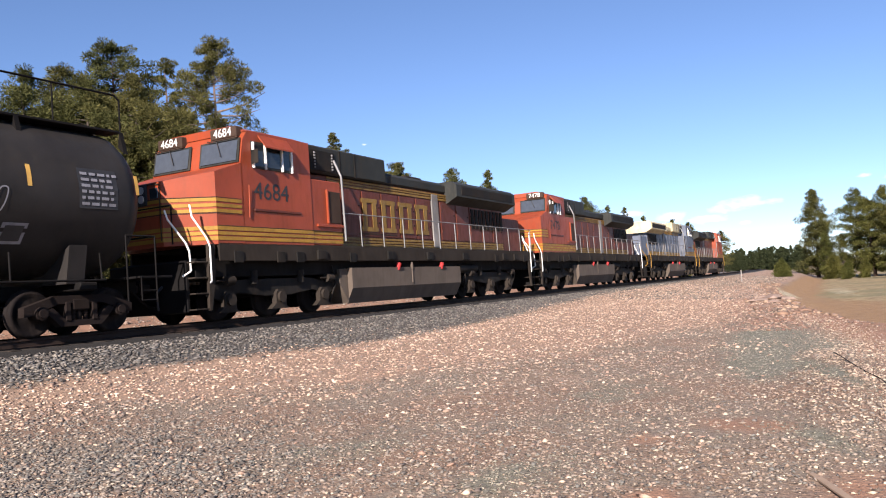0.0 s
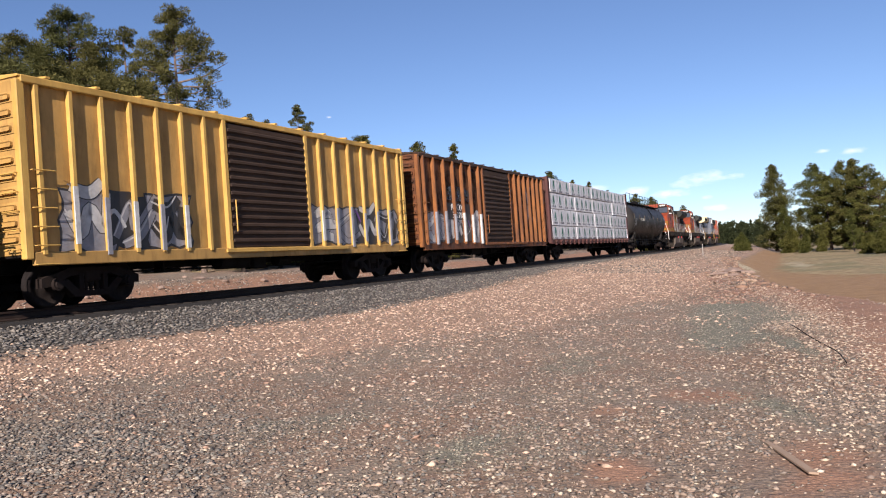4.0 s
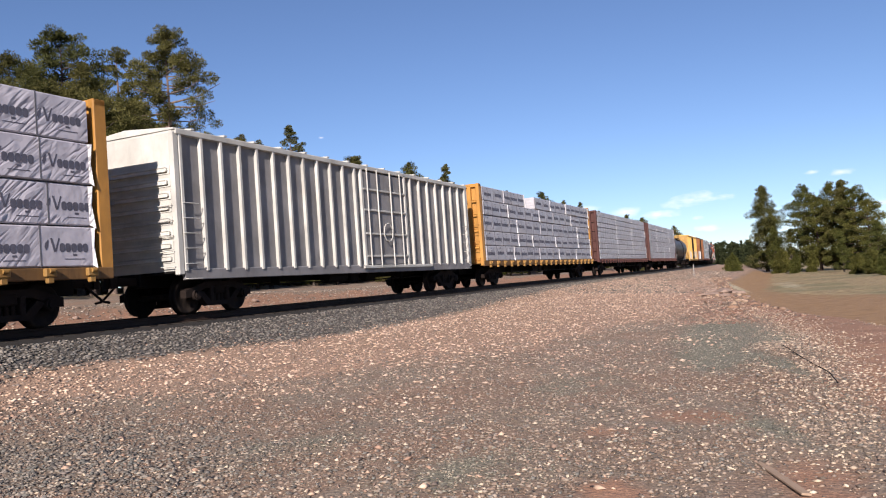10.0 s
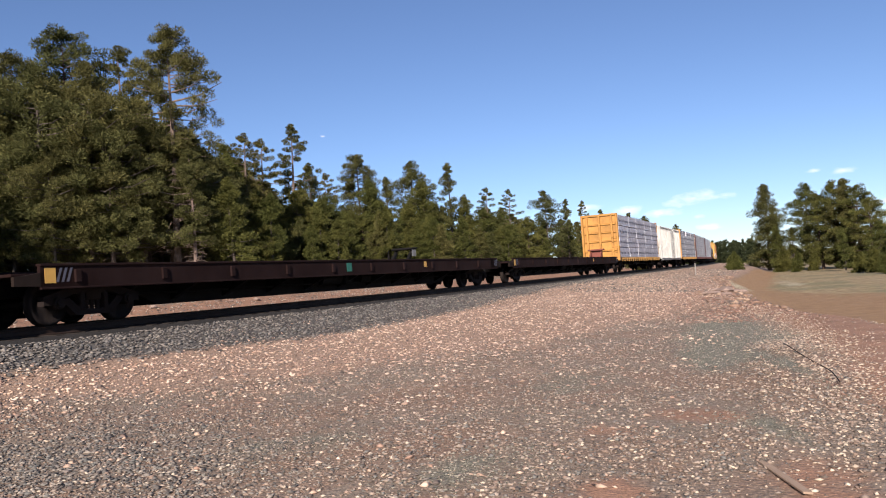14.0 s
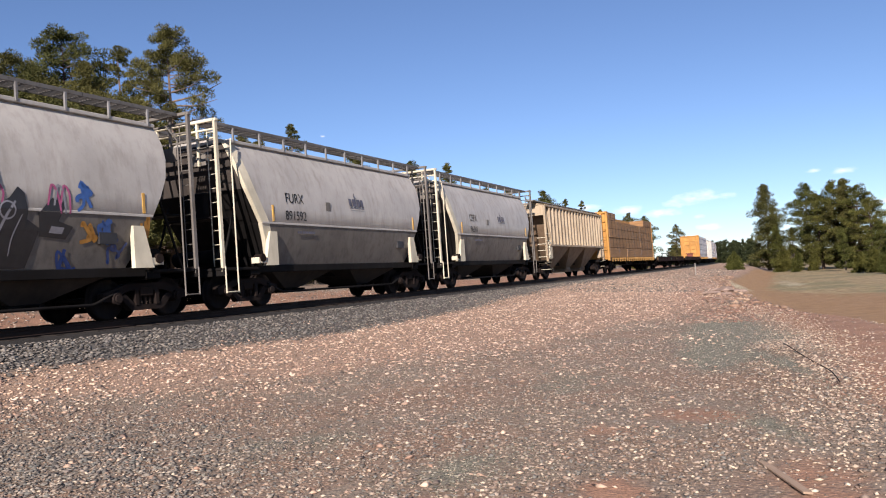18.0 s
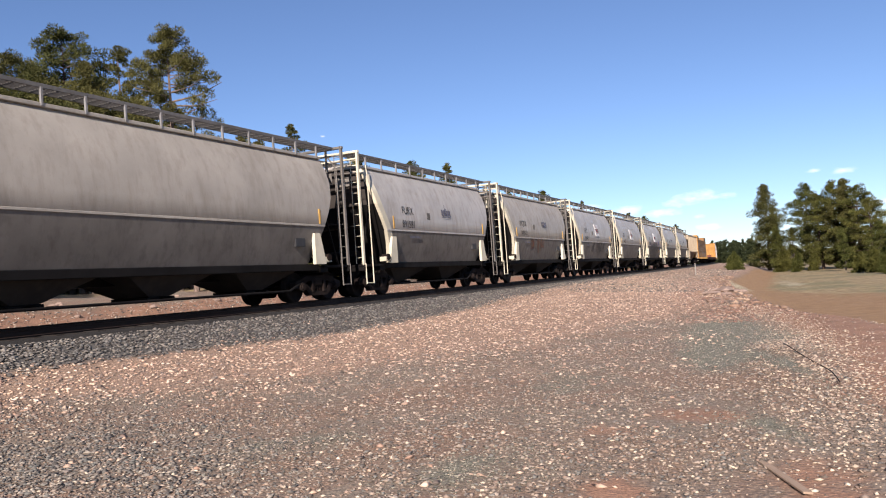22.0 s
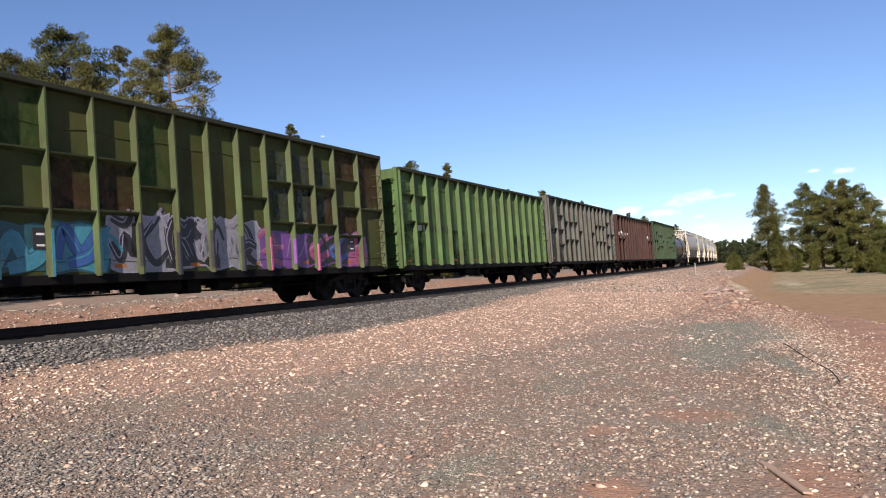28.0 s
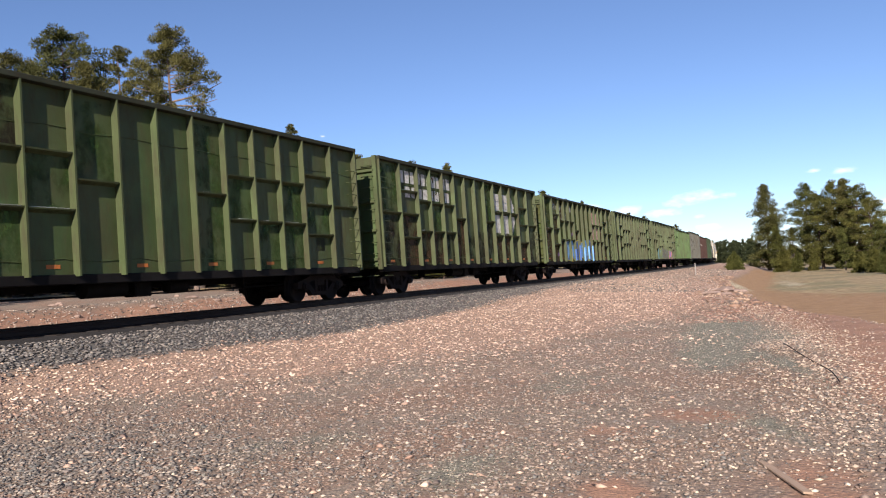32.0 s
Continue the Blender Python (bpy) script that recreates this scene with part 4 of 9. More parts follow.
CLOUD_GLOW = 0.8
CLOUD_ROWS = [(7.69, 0.0762, 258, 64), (5.49, 0.0764, 120, 34), (12.09, 0.0697, 159, 56), (9.82, 0.062, 179, 48), (6.49, 0.0403, 120, 30), (7.42, 0.054, 80, 26), (-1.64, 0.0909, 140, 34), (0.0, 0.0939, 68, 26), (-3.84, 0.0522, 80, 26), (33.32, 0.19, 30, 12), (14.79, 0.0767, 140, 41)]  # heading, rise per metre, width, height
CLOUDS = cloud_mat()
for a, s0, w, h in CLOUD_ROWS:
    dist = 3000.0
    c = Vector((dist * math.cos(radians(a)), dist * math.sin(radians(a)), EYE[2] + s0 * dist))
    ob = new("cloud", Shape().add([(-w / 2, 0, -h / 2), (w / 2, 0, -h / 2), (w / 2, 0, h / 2), (-w / 2, 0, h / 2)], [(0, 1, 2, 3)]).mesh("cloud", CLOUDS))
    ob.matrix_basis = Matrix.Translation(c) @ Matrix.Rotation(radians(a - 90), 4, "Z")
    tagged(ob, "small white fair-weather cloud low in the sky", "cloud", kind="structure")

# ---- rolling stock: x forward, the camera's side is -y, z = 0 at the rail ----
HW = 1.53


def make_shared():
    kit = {}
    # one wheel with tread, flange, dished plate and hub, on the -y side
    prof = [(0.03, 0.12), (0.10, 0.12), (0.10, 0.10), (0.055, 0.12), (0.045, 0.34), (0.075, 0.385), (0.075, 0.445), (0.0, 0.455), (-0.055, 0.458), (-0.062, 0.48), (-0.085, 0.48), (-0.085, 0.40), (0.0, 0.36), (0.01, 0.13), (-0.06, 0.12)]
    wheel = Shape()
    n = 20
    wheel.loft([[(r * math.cos(2 * math.pi * i / n), -o, 0.456 + r * math.sin(2 * math.pi * i / n)) for i in range(n)] for o, r in prof], caps=False)
    wheel.tube((0, -0.22, 0.456), (0, 0.06, 0.456), 0.10, n=12)
    kit["wheel"] = wheel.mesh("wheel", WHEEL)
    kit["axle"] = Shape().tube((0, -0.72, 0.456), (0, 0.72, 0.456), 0.08, n=10).mesh("axle", WHEEL)
    f = Shape()
    f.prism([(-1.22, 0.40), (-1.22, 0.58), (-1.02, 0.64), (-0.55, 0.78), (0.55, 0.78), (1.02, 0.64), (1.22, 0.58), (1.22, 0.40), (0.98, 0.42), (0.80, 0.52), (0.50, 0.62), (-0.50, 0.62), (-0.80, 0.52), (-0.98, 0.42)], -0.09, 0.09, "y")
    f.prism([(-0.80, 0.50), (-0.62, 0.55), (-0.34, 0.30), (0.34, 0.30), (0.62, 0.55), (0.80, 0.50), (0.46, 0.18), (-0.46, 0.18)], -0.09, 0.09, "y")
    f.block(-0.36, -0.24, -0.11, 0.11, 0.28, 0.66).block(0.24, 0.36, -0.11, 0.11, 0.28, 0.66)
    for x in (-0.89, 0.89):
        f.tube((x, -0.16, 0.456), (x, 0.1, 0.456), 0.13, n=12)
        f.tube((x, -0.20, 0.456), (x, -0.15, 0.456), 0.09, n=10)
    kit["frame"] = f.mesh("side_frame", painted("truck_casting", (0.012, 0.008, 0.007), 0.85, grime=0.5, grime_col=(0.030, 0.020, 0.014)))
    s = Shape()
    for x in (-0.14, 0.0, 0.14):
        for i in range(6):
            z = 0.31 + i * 0.052
            s.tube((x, 0, z), (x, 0, z + 0.032), 0.062, n=9)
        s.tube((x, 0, 0.3), (x, 0, 0.62), 0.045, n=8)
    kit["spring"] = s.mesh("spring", RUST)
    kit["bolster"] = Shape().block(-0.2, 0.2, -1.1, 1.1, 0.48, 0.72, 0.03).tube((0, 0, 0.7), (0, 0, 0.86), 0.25, n=14).block(-0.55, 0.55, -0.12, 0.12, 0.42, 0.56).mesh("truck", RUST)
    c = Shape().block(-0.15, 0.55, -0.11, 0.11, 0.78, 0.98, 0.03).prism([(0.5, -0.16), (0.62, -0.17), (0.72, -0.05), (0.66, 0.03), (0.72, 0.14), (0.58, 0.17), (0.5, 0.14)], 0.74, 1.02, "z")
    c.path([(0.1, -0.3, 0.85), (0.35, -0.33, 0.62), (0.6, -0.3, 0.45), (0.8, -0.28, 0.42)], 0.028)
    kit["coupler"] = c.mesh("coupler", RUST)
    return kit


KIT = make_shared()


def truck(car, x):
    t = part("truck", KIT["bolster"], RUST, car, at=(x, 0, 0))
    for y in (-1.0, 1.0):
        f = part("side_frame", KIT["frame"], RUST, t, at=(0, y, 0))
        part("spring", KIT["spring"], RUST, t, at=(0, y * 1.0, 0))
        if y > 0:
            f.rotation_euler = (0, 0, math.pi)
    for xx in (-0.89, 0.89):
        part("axle", KIT["axle"], WHEEL, t, at=(xx, 0, 0))
        for y in (-0.755, 0.755):
            w = part("wheel", KIT["wheel"], WHEEL, t, at=(xx, y, 0))
            if y > 0:
                w.rotation_euler = (0, 0, math.pi)


def running_gear(car, length, inset=1.95, sill=0.30, z=1.0, rig=True):
    """Trucks, couplers, centre sill and the brake gear under the floor."""
    h = length / 2
    for e in (-1, 1):
        truck(car, e * (h - inset))
        c = part("coupler", KIT["coupler"], RUST, car, at=(e * h, 0, 0))
        if e < 0:
            c.rotation_euler = (0, 0, math.pi)
    u = Shape().block(-h + 0.1, h - 0.1, -0.22, 0.22, z - sill, z, 0.02)
    for e in (-1, 1):
        u.block(e * (h - inset) - 0.2, e * (h - inset) + 0.2, -1.35, 1.35, z - 0.16, z, 0.02)
    part("centre_sill", u, BLACK, car)
    if rig:
        b = Shape().tube((-1.6, -0.75, z - 0.28), (-0.5, -0.75, z - 0.28), 0.20, n=12).tube((0.9, -0.7, z - 0.3), (1.5, -0.7, z - 0.3), 0.16, n=12)
        b.path([(-h + 2.6, -0.6, z - 0.40), (-0.5, -0.75, z - 0.42), (0.9, -0.7, z - 0.45), (h - 2.6, -0.6, z - 0.40)], 0.022)
        b.block(-0.25, 0.25, -0.9, -0.5, z - 0.5, z - 0.15, 0.03)
        for x in (-h * 0.45, h * 0.42):
            b.box(x, x + 0.05, -0.75, -0.45, z - 0.45, z)
        part("brake_gear", b, BLACK, car)


def rungs(x0, x1, y, zs, r=0.013):
    s = Shape()
    for z in zs:
        s.path([(x0, y + 0.06, z), (x0, y, z), (x1, y, z), (x1, y + 0.06, z)], r, 5)
    return s


def end_rungs(x, y0, y1, zs, r=0.013):
    s = Shape()
    e = 1 if x > 0 else -1
    for z in zs:
        s.path([(x - e * 0.06, y0, z), (x, y0, z), (x, y1, z), (x - e * 0.06, y1, z)], r, 5)
    return s


def bars(rows, y, z_top, height, x_mid, gap=0.035, seed=0, wide=1.0):
    """Lettering that cannot be read: bars of its size."""
    rng = random.Random(seed)
    s = Shape()
    z = z_top
    for n in rows:
        x = x_mid - wide * n / 2
        while x < x_mid + wide * n / 2 - 0.02:
            w = rng.uniform(0.08, 0.22) * wide
            s.box(x, min(x + w, x_mid + wide * n / 2), y - 0.004, y, z - height, z)
            x += w + gap
        z -= height * 1.6
    return s


def flat(points, y):
    """A thin painted patch: points are (x, z); y is a number or a function of z."""
    s = Shape()
    s.add([(x, y(z) if callable(y) else y, z) for x, z in points], [tuple(range(len(points)))])
    return s


GLYPHS = [  # sweeping strokes of spray-painted shapes, in a unit box
    [[(0.0, 0.1), (0.3, 0.95), (0.55, 0.35), (1.05, 1.1)], [(0.2, 0.0), (0.7, 0.2), (1.0, 0.75)]],
    [[(1.0, 1.1), (0.5, 0.8), (0.05, 0.45), (0.5, 0.05), (1.1, 0.3)]],
    [[(0.0, 0.9), (0.4, 1.05), (0.75, 0.6), (0.4, 0.2), (0.9, -0.05)], [(0.05, 0.35), (0.5, 0.55), (1.05, 0.5)]],
    [[(0.1, 0.0), (-0.05, 0.6), (0.35, 1.05), (0.8, 0.75), (1.1, 0.95)], [(0.35, 0.05), (0.6, 0.5), (1.0, 0.1)]],
    [[(0.0, 0.5), (0.3, 0.1), (0.6, 0.6), (0.9, 0.2), (1.1, 0.9)], [(0.1, 1.0), (0.6, 0.9), (1.0, 1.15)]],
]


def drape(points, y):
    """A painted patch that follows a bowed side: the outline (x, z) is laid on in level bands."""
    levels = sorted({round(z, 3) for x, z in points} | {round(min(z for x, z in points) + k * 0.09, 3) for k in range(1, 40)})
    levels = [z for z in levels if z <= max(z for x, z in points)]
    rows = []
    for z in levels:
        hits = []
        for (xa, za), (xb, zb) in zip(points, points[1:] + points[:1]):
            if min(za, zb) - 1e-6 <= z <= max(za, zb) + 1e-6:
                hits += [xa, xb] if abs(zb - za) < 1e-6 else [xa + (xb - xa) * min(1, max(0, (z - za) / (zb - za)))]
        rows.append((min(hits), max(hits), z))
    s = Shape()
    s.add([(x, y(z), z) for a, b, z in rows for x in (a, b)], [(2 * k, 2 * k + 1, 2 * k + 3, 2 * k + 2) for k in range(len(rows) - 1)])
    return s


def ribbon(points, half, y):
    """A painted stroke with round bends: points are (x, z), half its half width."""
    pts = [points[0]] + list(points) + [points[-1]]
    line = []
    for k in range(1, len(pts) - 2):
        a, b, c, d = pts[k - 1], pts[k], pts[k + 1], pts[k + 2]
        for q in range(6):
            t = q / 6
            line.append(tuple(0.5 * (2 * b[i] + (c[i] - a[i]) * t + (2 * a[i] - 5 * b[i] + 4 * c[i] - d[i]) * t * t + (3 * b[i] - a[i] - 3 * c[i] + d[i]) * t ** 3) for i in (0, 1)))
    line.append(tuple(points[-1]))
    v = []
    for k, (x, z) in enumerate(line):
        x0, z0 = line[max(0, k - 1)]
        x1, z1 = line[min(len(line) - 1, k + 1)]
        n = math.hypot(x1 - x0, z1 - z0) or 1.0
        w = half * (0.75 + 0.25 * math.sin(math.pi * k / (len(line) - 1)))
        for e in (-1, 1):
            px, pz = x - e * w * (z1 - z0) / n, z + e * w * (x1 - x0) / n
            v.append((px, y(pz) if callable(y) else y, pz))
    return Shape().add(v, [(2 * k, 2 * k + 2, 2 * k + 3, 2 * k + 1) for k in range(len(line) - 1)])


def scrawl(car, x0, x1, z0, z1, y, fills, inks, seed, cell=1.05, back=None, bold=1.0):
    """Spray-painted shapes, none of them a word: swollen strokes with an outline, over clouds of another colour. inks: outline, others, edge light."""
    rng = random.Random(seed)

    def lay(dy):
        return (lambda z: y(z) - dy) if callable(y) else y - dy

    n = max(1, round((x1 - x0) / cell))
    w = (x1 - x0) / n
    for i in range(n):
        left, low, tall = x0 + (i - 0.08) * w, z0 + rng.uniform(0.0, 0.12), (z1 - z0) * rng.uniform(0.82, 1.05)
        fill = fills[min(len(fills) - 1, int(len(fills) * i / n))]
        if back:
            cx, cz = left + 0.5 * w, (z0 + z1) / 2
            ring = [(math.cos(a * math.pi / 12), math.sin(a * math.pi / 12), rng.uniform(0.84, 1.14)) for a in range(24)]
            for grow_by, depth, m in ((0.06, 0.0010, inks[0]), (0.0, 0.0016, back[min(len(back) - 1, int(len(back) * i / n))])):
                pts = [(cx + (w * 0.62 * q + grow_by) * max(-0.9, min(0.9, 1.3 * ca)), max(z0 - 0.02, cz + (tall * 0.52 * q + grow_by) * max(-0.92, min(0.92, 1.25 * sa)))) for ca, sa, q in ring]
                part("painted_scrawl", flat(pts, lay(depth + 0.0001 * (i % 4))), m, car)
        half = bold * w * rng.uniform(0.07, 0.13)
        lean = rng.uniform(-0.18, 0.18) * w
        for k, stroke in enumerate(rng.choice(GLYPHS)):
            pts = [(left + half + (1.05 * w - 2 * half) * px + lean * pz + rng.uniform(-0.03, 0.03), low + half + (tall - 2 * half) * pz + rng.uniform(-0.04, 0.04)) for px, pz in stroke]
            deep = 0.003 + 0.0009 * (i % 5) + 0.005 * k
            part("painted_scrawl", ribbon(pts, half + (0.02 if back else 0.045), lay(deep)), inks[0], car)
            part("painted_scrawl", ribbon(pts, half, lay(deep + 0.0022)), fill, car)
            part("painted_scrawl", ribbon([(px - half * 0.45, pz + half * 0.3) for px, pz in pts[:3]], half * 0.16, lay(deep + 0.0036)), inks[-1], car)
        if rng.random() < 0.6:
            ax, az = left + rng.uniform(0.1, 0.9) * w, low + tall * rng.uniform(0.2, 0.8)
            part("painted_scrawl", ribbon([(ax, az), (ax + 0.25 * w, az + 0.25), (ax + 0.5 * w, az - 0.1)], 0.05, lay(0.0125)), rng.choice(inks[1:]), car)


def sleeve(car, xs, z0, z1, mats, seed, half=0.055, out=0.0):
    """Paint carried over the outer faces of the ribs."""
    rng = random.Random(seed)
    for x in xs:
        part("painted_scrawl", Shape().box(x - half - 0.004, x + half + 0.004, -HW - out - 0.004, -HW + 0.03, z0 + rng.uniform(-0.1, 0.15), z1 + rng.uniform(-0.2, 0.1)), rng.choice(mats), car)


# -- tank cars --
def tank_car(length, radius, zc, shell, label, domes, marks=0, long_walk=True, stripes=YELLOW, seed=0, group="tank cars"):
    car = thing("tank_car", label, "tank car", group)
    h = length / 2
    running_gear(car, length + 0.4, 1.75, z=1.02)
    rings = []
    n = 40
    for x, k in [(-h, 0.30), (-h + 0.05, 0.52), (-h + 0.16, 0.74), (-h + 0.32, 0.90), (-h + 0.52, 0.98), (-h + 0.7, 1.0)] + [(-h + 0.7 + (length - 1.4) * i / 6, 1.0) for i in range(1, 6)] + [(h - 0.7, 1.0), (h - 0.52, 0.98), (h - 0.32, 0.90), (h - 0.16, 0.74), (h - 0.05, 0.52), (h, 0.30)]:
        rings.append([(x, radius * k * math.cos(-2 * math.pi * i / n), zc + radius * k * math.sin(2 * math.pi * i / n) * (1)) for i in range(n)])
    rings = [[(p[0], p[1], p[2]) for p in reversed(r)] for r in rings]
    part("tank", Shape().loft(rings), shell, car)
    # weld bands
    for x in (-h * 0.52, 0.0, h * 0.52):
        b = Shape()
        b.loft([[(x + o, (radius + e) * math.cos(2 * math.pi * i / n), zc + (radius + e) * math.sin(2 * math.pi * i / n)) for i in range(n)] for o, e in ((-0.03, 0.0), (-0.02, 0.006), (0.02, 0.006), (0.03, 0.0))], caps=False)
        part("weld_band", b, shell, car)
    # end saddles, platforms, sill plates
    for e in (-1, 1):
        s = Shape()
        s.prism([(-1.2, 1.0), (-1.35, 1.75), (-1.05, 1.55), (-0.5, 1.20), (0.5, 1.20), (1.05, 1.55), (1.35, 1.75), (1.2, 1.0)], e * (h - 1.75) - 0.2, e * (h - 1.75) + 0.2)
        part("saddle", s, shell, car)
        p = Shape().block(e * h - 0.45, e * h + 0.45, -1.5, 1.5, 1.06, 1.11, 0.01).block(e * h - 0.5, e * h + 0.5, -0.3, 0.3, 0.75, 1.06)
        part("end_platform", p, BLACK, car)
        r = Shape()
        for y in (-1.5, 1.5):
            r.path([(e * h, y, 0.55), (e * h, y, 1.95), (e * (h - 0.75), y, 1.95), (e * (h - 0.75), y, 0.6)], 0.02)
            r.path([(e * h, y, 0.6), (e * (h - 0.4), y, 0.6), (e * (h - 0.4), y, 1.1)], 0.016)
            r.path([(e * h, y, 0.8), (e * (h - 0.4), y, 0.8)], 0.016)
        r.path([(e * h, -1.5, 1.95), (e * h, 1.5, 1.95)], 0.02)
        part("grab_rail", r, BLACK, car)
    w = Shape()
    for y in (-1.42, 1.42):
        w.path([(-h + 1.2, y, 1.05), (h - 1.2, y, 1.05)], 0.022)
        for x in np.linspace(-h + 1.3, h - 1.3, 9):
            w.path([(x, y, 1.05), (x + 0.1, y * 0.88, zc - radius * 0.72)], 0.02)
    part("side_rail", w, BLACK, car)
    # under-slung cages
    cg = Shape()
    for x in np.arange(-h * 0.5, h * 0.55, 1.05):
        cg.path([(x, -1.2, 1.02), (x, -1.2, 0.62)], 0.016)
    for z in (0.65, 0.85):
        cg.path([(-h * 0.5, -1.2, z), (h * 0.52, -1.2, z)], 0.016)
    part("pipe_guard", cg, BLACK, car)
    top = zc + radius
    d = Shape()
    for x in domes:
        d.tube((x, 0, top - 0.1), (x, 0, top + 0.28), 0.42, 0.42, 16).tube((x, 0, top + 0.28), (x, 0, top + 0.40), 0.42, 0.2, 16)
        d.tube((x + 0.75, 0.1, top - 0.1), (x + 0.75, 0.1, top + 0.22), 0.16, n=10)
        d.block(x - 1.0, x - 0.75, -0.2, 0.2, top - 0.1, top + 0.25)
    part("manway", d, BLACK, car)
    if long_walk:
        lo, hi = -h * 0.90, h * 0.97
    else:
        lo, hi = -1.6, 1.9
    wk = Shape().block(lo, hi, -0.95, -0.50, top - 0.10, top - 0.05, 0.01)
    for x in np.linspace(lo, hi, 8 if long_walk else 4):
        wk.prism([(-0.95, top - 0.08), (-0.90, zc + radius * 0.74), (-1.08, zc + radius * 0.64)], x - 0.05, x + 0.05)
    part("walkway", wk, BLACK, car)
    rl = Shape()
    stops = [(lo, hi)] if not long_walk else [(lo, -0.1), (0.7, hi)]
    for a, b in stops:
        rl.path([(a, -0.93, top - 0.05), (a, -0.93, top + 0.62), (a + 0.12, -0.93, top + 0.72), (b - 0.12, -0.93, top + 0.72), (b, -0.93, top + 0.62), (b, -0.93, top - 0.05)], 0.022)
        for x in np.linspace(a, b, 6 if long_walk else 3)[1:-1]:
            rl.path([(x, -0.93, top - 0.05), (x, -0.93, top + 0.72)], 0.018)
    part("handrail", rl, BLACK, car)
    # side ladder
    ld = Shape()
    for dx in (-0.2, 0.2):
        pts = [(dx, -1.52, 0.95), (dx, -1.52, zc)]
        for a in (20, 40, 60, 75):
            pts.append((dx, -(radius + 0.09) * math.cos(radians(a)), zc + (radius + 0.09) * math.sin(radians(a))))
        ld.path(pts, 0.02)
    for z in np.arange(1.1, zc + 0.2, 0.3):
        ld.path([(-0.2, -1.52, z), (0.2, -1.52, z)], 0.014)
    for a in (20, 34, 48, 62):
        q = (radius + 0.09)
        ld.path([(-0.2, -q * math.cos(radians(a)), zc + q * math.sin(radians(a))), (0.2, -q * math.cos(radians(a)), zc + q * math.sin(radians(a)))], 0.014)
    if not long_walk or True:
        part("ladder", ld, BLACK, car, at=(0.25 if long_walk else 0.6, 0, 0))
    rng = random.Random(seed)
    if stripes:
        for x in np.linspace(-h + 0.55, h - 0.5, 8):
            st = Shape()
            for k in range(3):
                a0, a1 = radians(2 + k * 5), radians(7 + k * 5)
                q = radius + 0.005
                st.add([(x, -q * math.cos(a0), zc + q * math.sin(a0)), (x + 0.09, -q * math.cos(a0), zc + q * math.sin(a0)), (x + 0.09, -q * math.cos(a1), zc + q * math.sin(a1)), (x, -q * math.cos(a1), zc + q * math.sin(a1))], [(0, 1, 2, 3)])
            part("stripe", st, stripes, car)
    return car


# -- lumber cars --
def lumber_car(length, colour, end_colour, label, group="lumber flatcars", height=4.70):
    """Centre-beam flatcar with bulkhead ends."""
    car = thing("lumber_flatcar", label, "flatcar", group)
    h = length / 2
    running_gear(car, length + 0.3, 2.3, 0.42, 1.05)
    d = Shape().block(-h, h, -1.40, 1.40, 1.05, 1.13, 0.01)
    part("deck", d, colour, car)
    sill = Shape().block(-h, h, -1.50, -1.40, 0.92, 1.16, 0.015)
    edge = SILLDIRT if colour is TTXYELLOW else colour
    part("side_sill", sill, edge, car)
    part("side_sill", sill.mesh("side_sill", edge), edge, car, at=(0, 2.9, 0))
    stake = Shape().block(-0.13, 0.13, -1.60, -1.50, 0.98, 1.15, 0.02).block(-0.07, 0.07, -1.58, -1.48, 0.86, 1.0, 0.015).tube((-0.05, -1.60, 1.1), (0.05, -1.60, 1.1), 0.05, n=8)
    grip = WINCHYELLOW if colour is TTXYELLOW else end_colour
    me = stake.mesh("winch", grip)
    for x in np.arange(-h + 0.7, h - 0.4, 0.98):
        part("winch", me, grip, car, at=(x, 0, 0))
    # bulkheads with corner posts and horizontal stiffeners
    for e in (-1, 1):
        x = e * (h - 0.12)
        b = Shape().block(x - 0.03, x + 0.03, -1.30, 1.30, 1.13, height - 0.05, 0.01)
        bulk = part("bulkhead", b, end_colour, car)
        for y in (-1.0, -0.02, 0.98):
            part("stiffener", Shape().block(x + e * 0.02, x + e * 0.15, y - 0.07, y + 0.09, 1.13, height - 0.08, 0.02), end_colour, bulk)
        for z in (1.75, 2.5, 3.2, 3.85):
            part("stiffener", Shape().block(x + e * 0.02, x + e * 0.12, -1.3, 1.3, z, z + 0.10, 0.02), end_colour, bulk)
        for y in (-1.47, 1.31):
            part("corner_post", Shape().block(x - 0.16, x + 0.16, y, y + 0.16, 0.95, height, 0.02), end_colour, bulk)
        part("top_rail", Shape().block(x - 0.14, x + 0.16, -1.47, 1.47, height - 0.16, height, 0.02), end_colour, bulk)
        part("ladder", end_rungs(x + e * 0.25, -1.35, -0.92, np.arange(1.3, 3.0, 0.38)), end_colour, bulk)
    c = Shape().block(-h + 0.3, h - 0.3, -0.16, 0.16, height - 0.5, height - 0.06, 0.02)
    for x in np.linspace(-h + 1.2, h - 1.2, 11):
        c.block(x - 0.06, x + 0.06, -0.12, 0.12, 1.13, height - 0.4, 0.01)
    part("centre_beam", c, end_colour, car)
    t = Shape()
    for x in (-h * 0.62, -h * 0.28, h * 0.3, h * 0.64):
        t.path([(x, -1.35, 0.95), (x, -1.35, 0.55), (x + 0.3, -1.35, 0.55), (x + 0.3, -1.35, 0.95)], 0.016)
    t.path([(-h * 0.62, -1.35, 0.58), (h * 0.64, -1.35, 0.58)], 0.015)
    part("step_rail", t, BLACK, car)
    return car


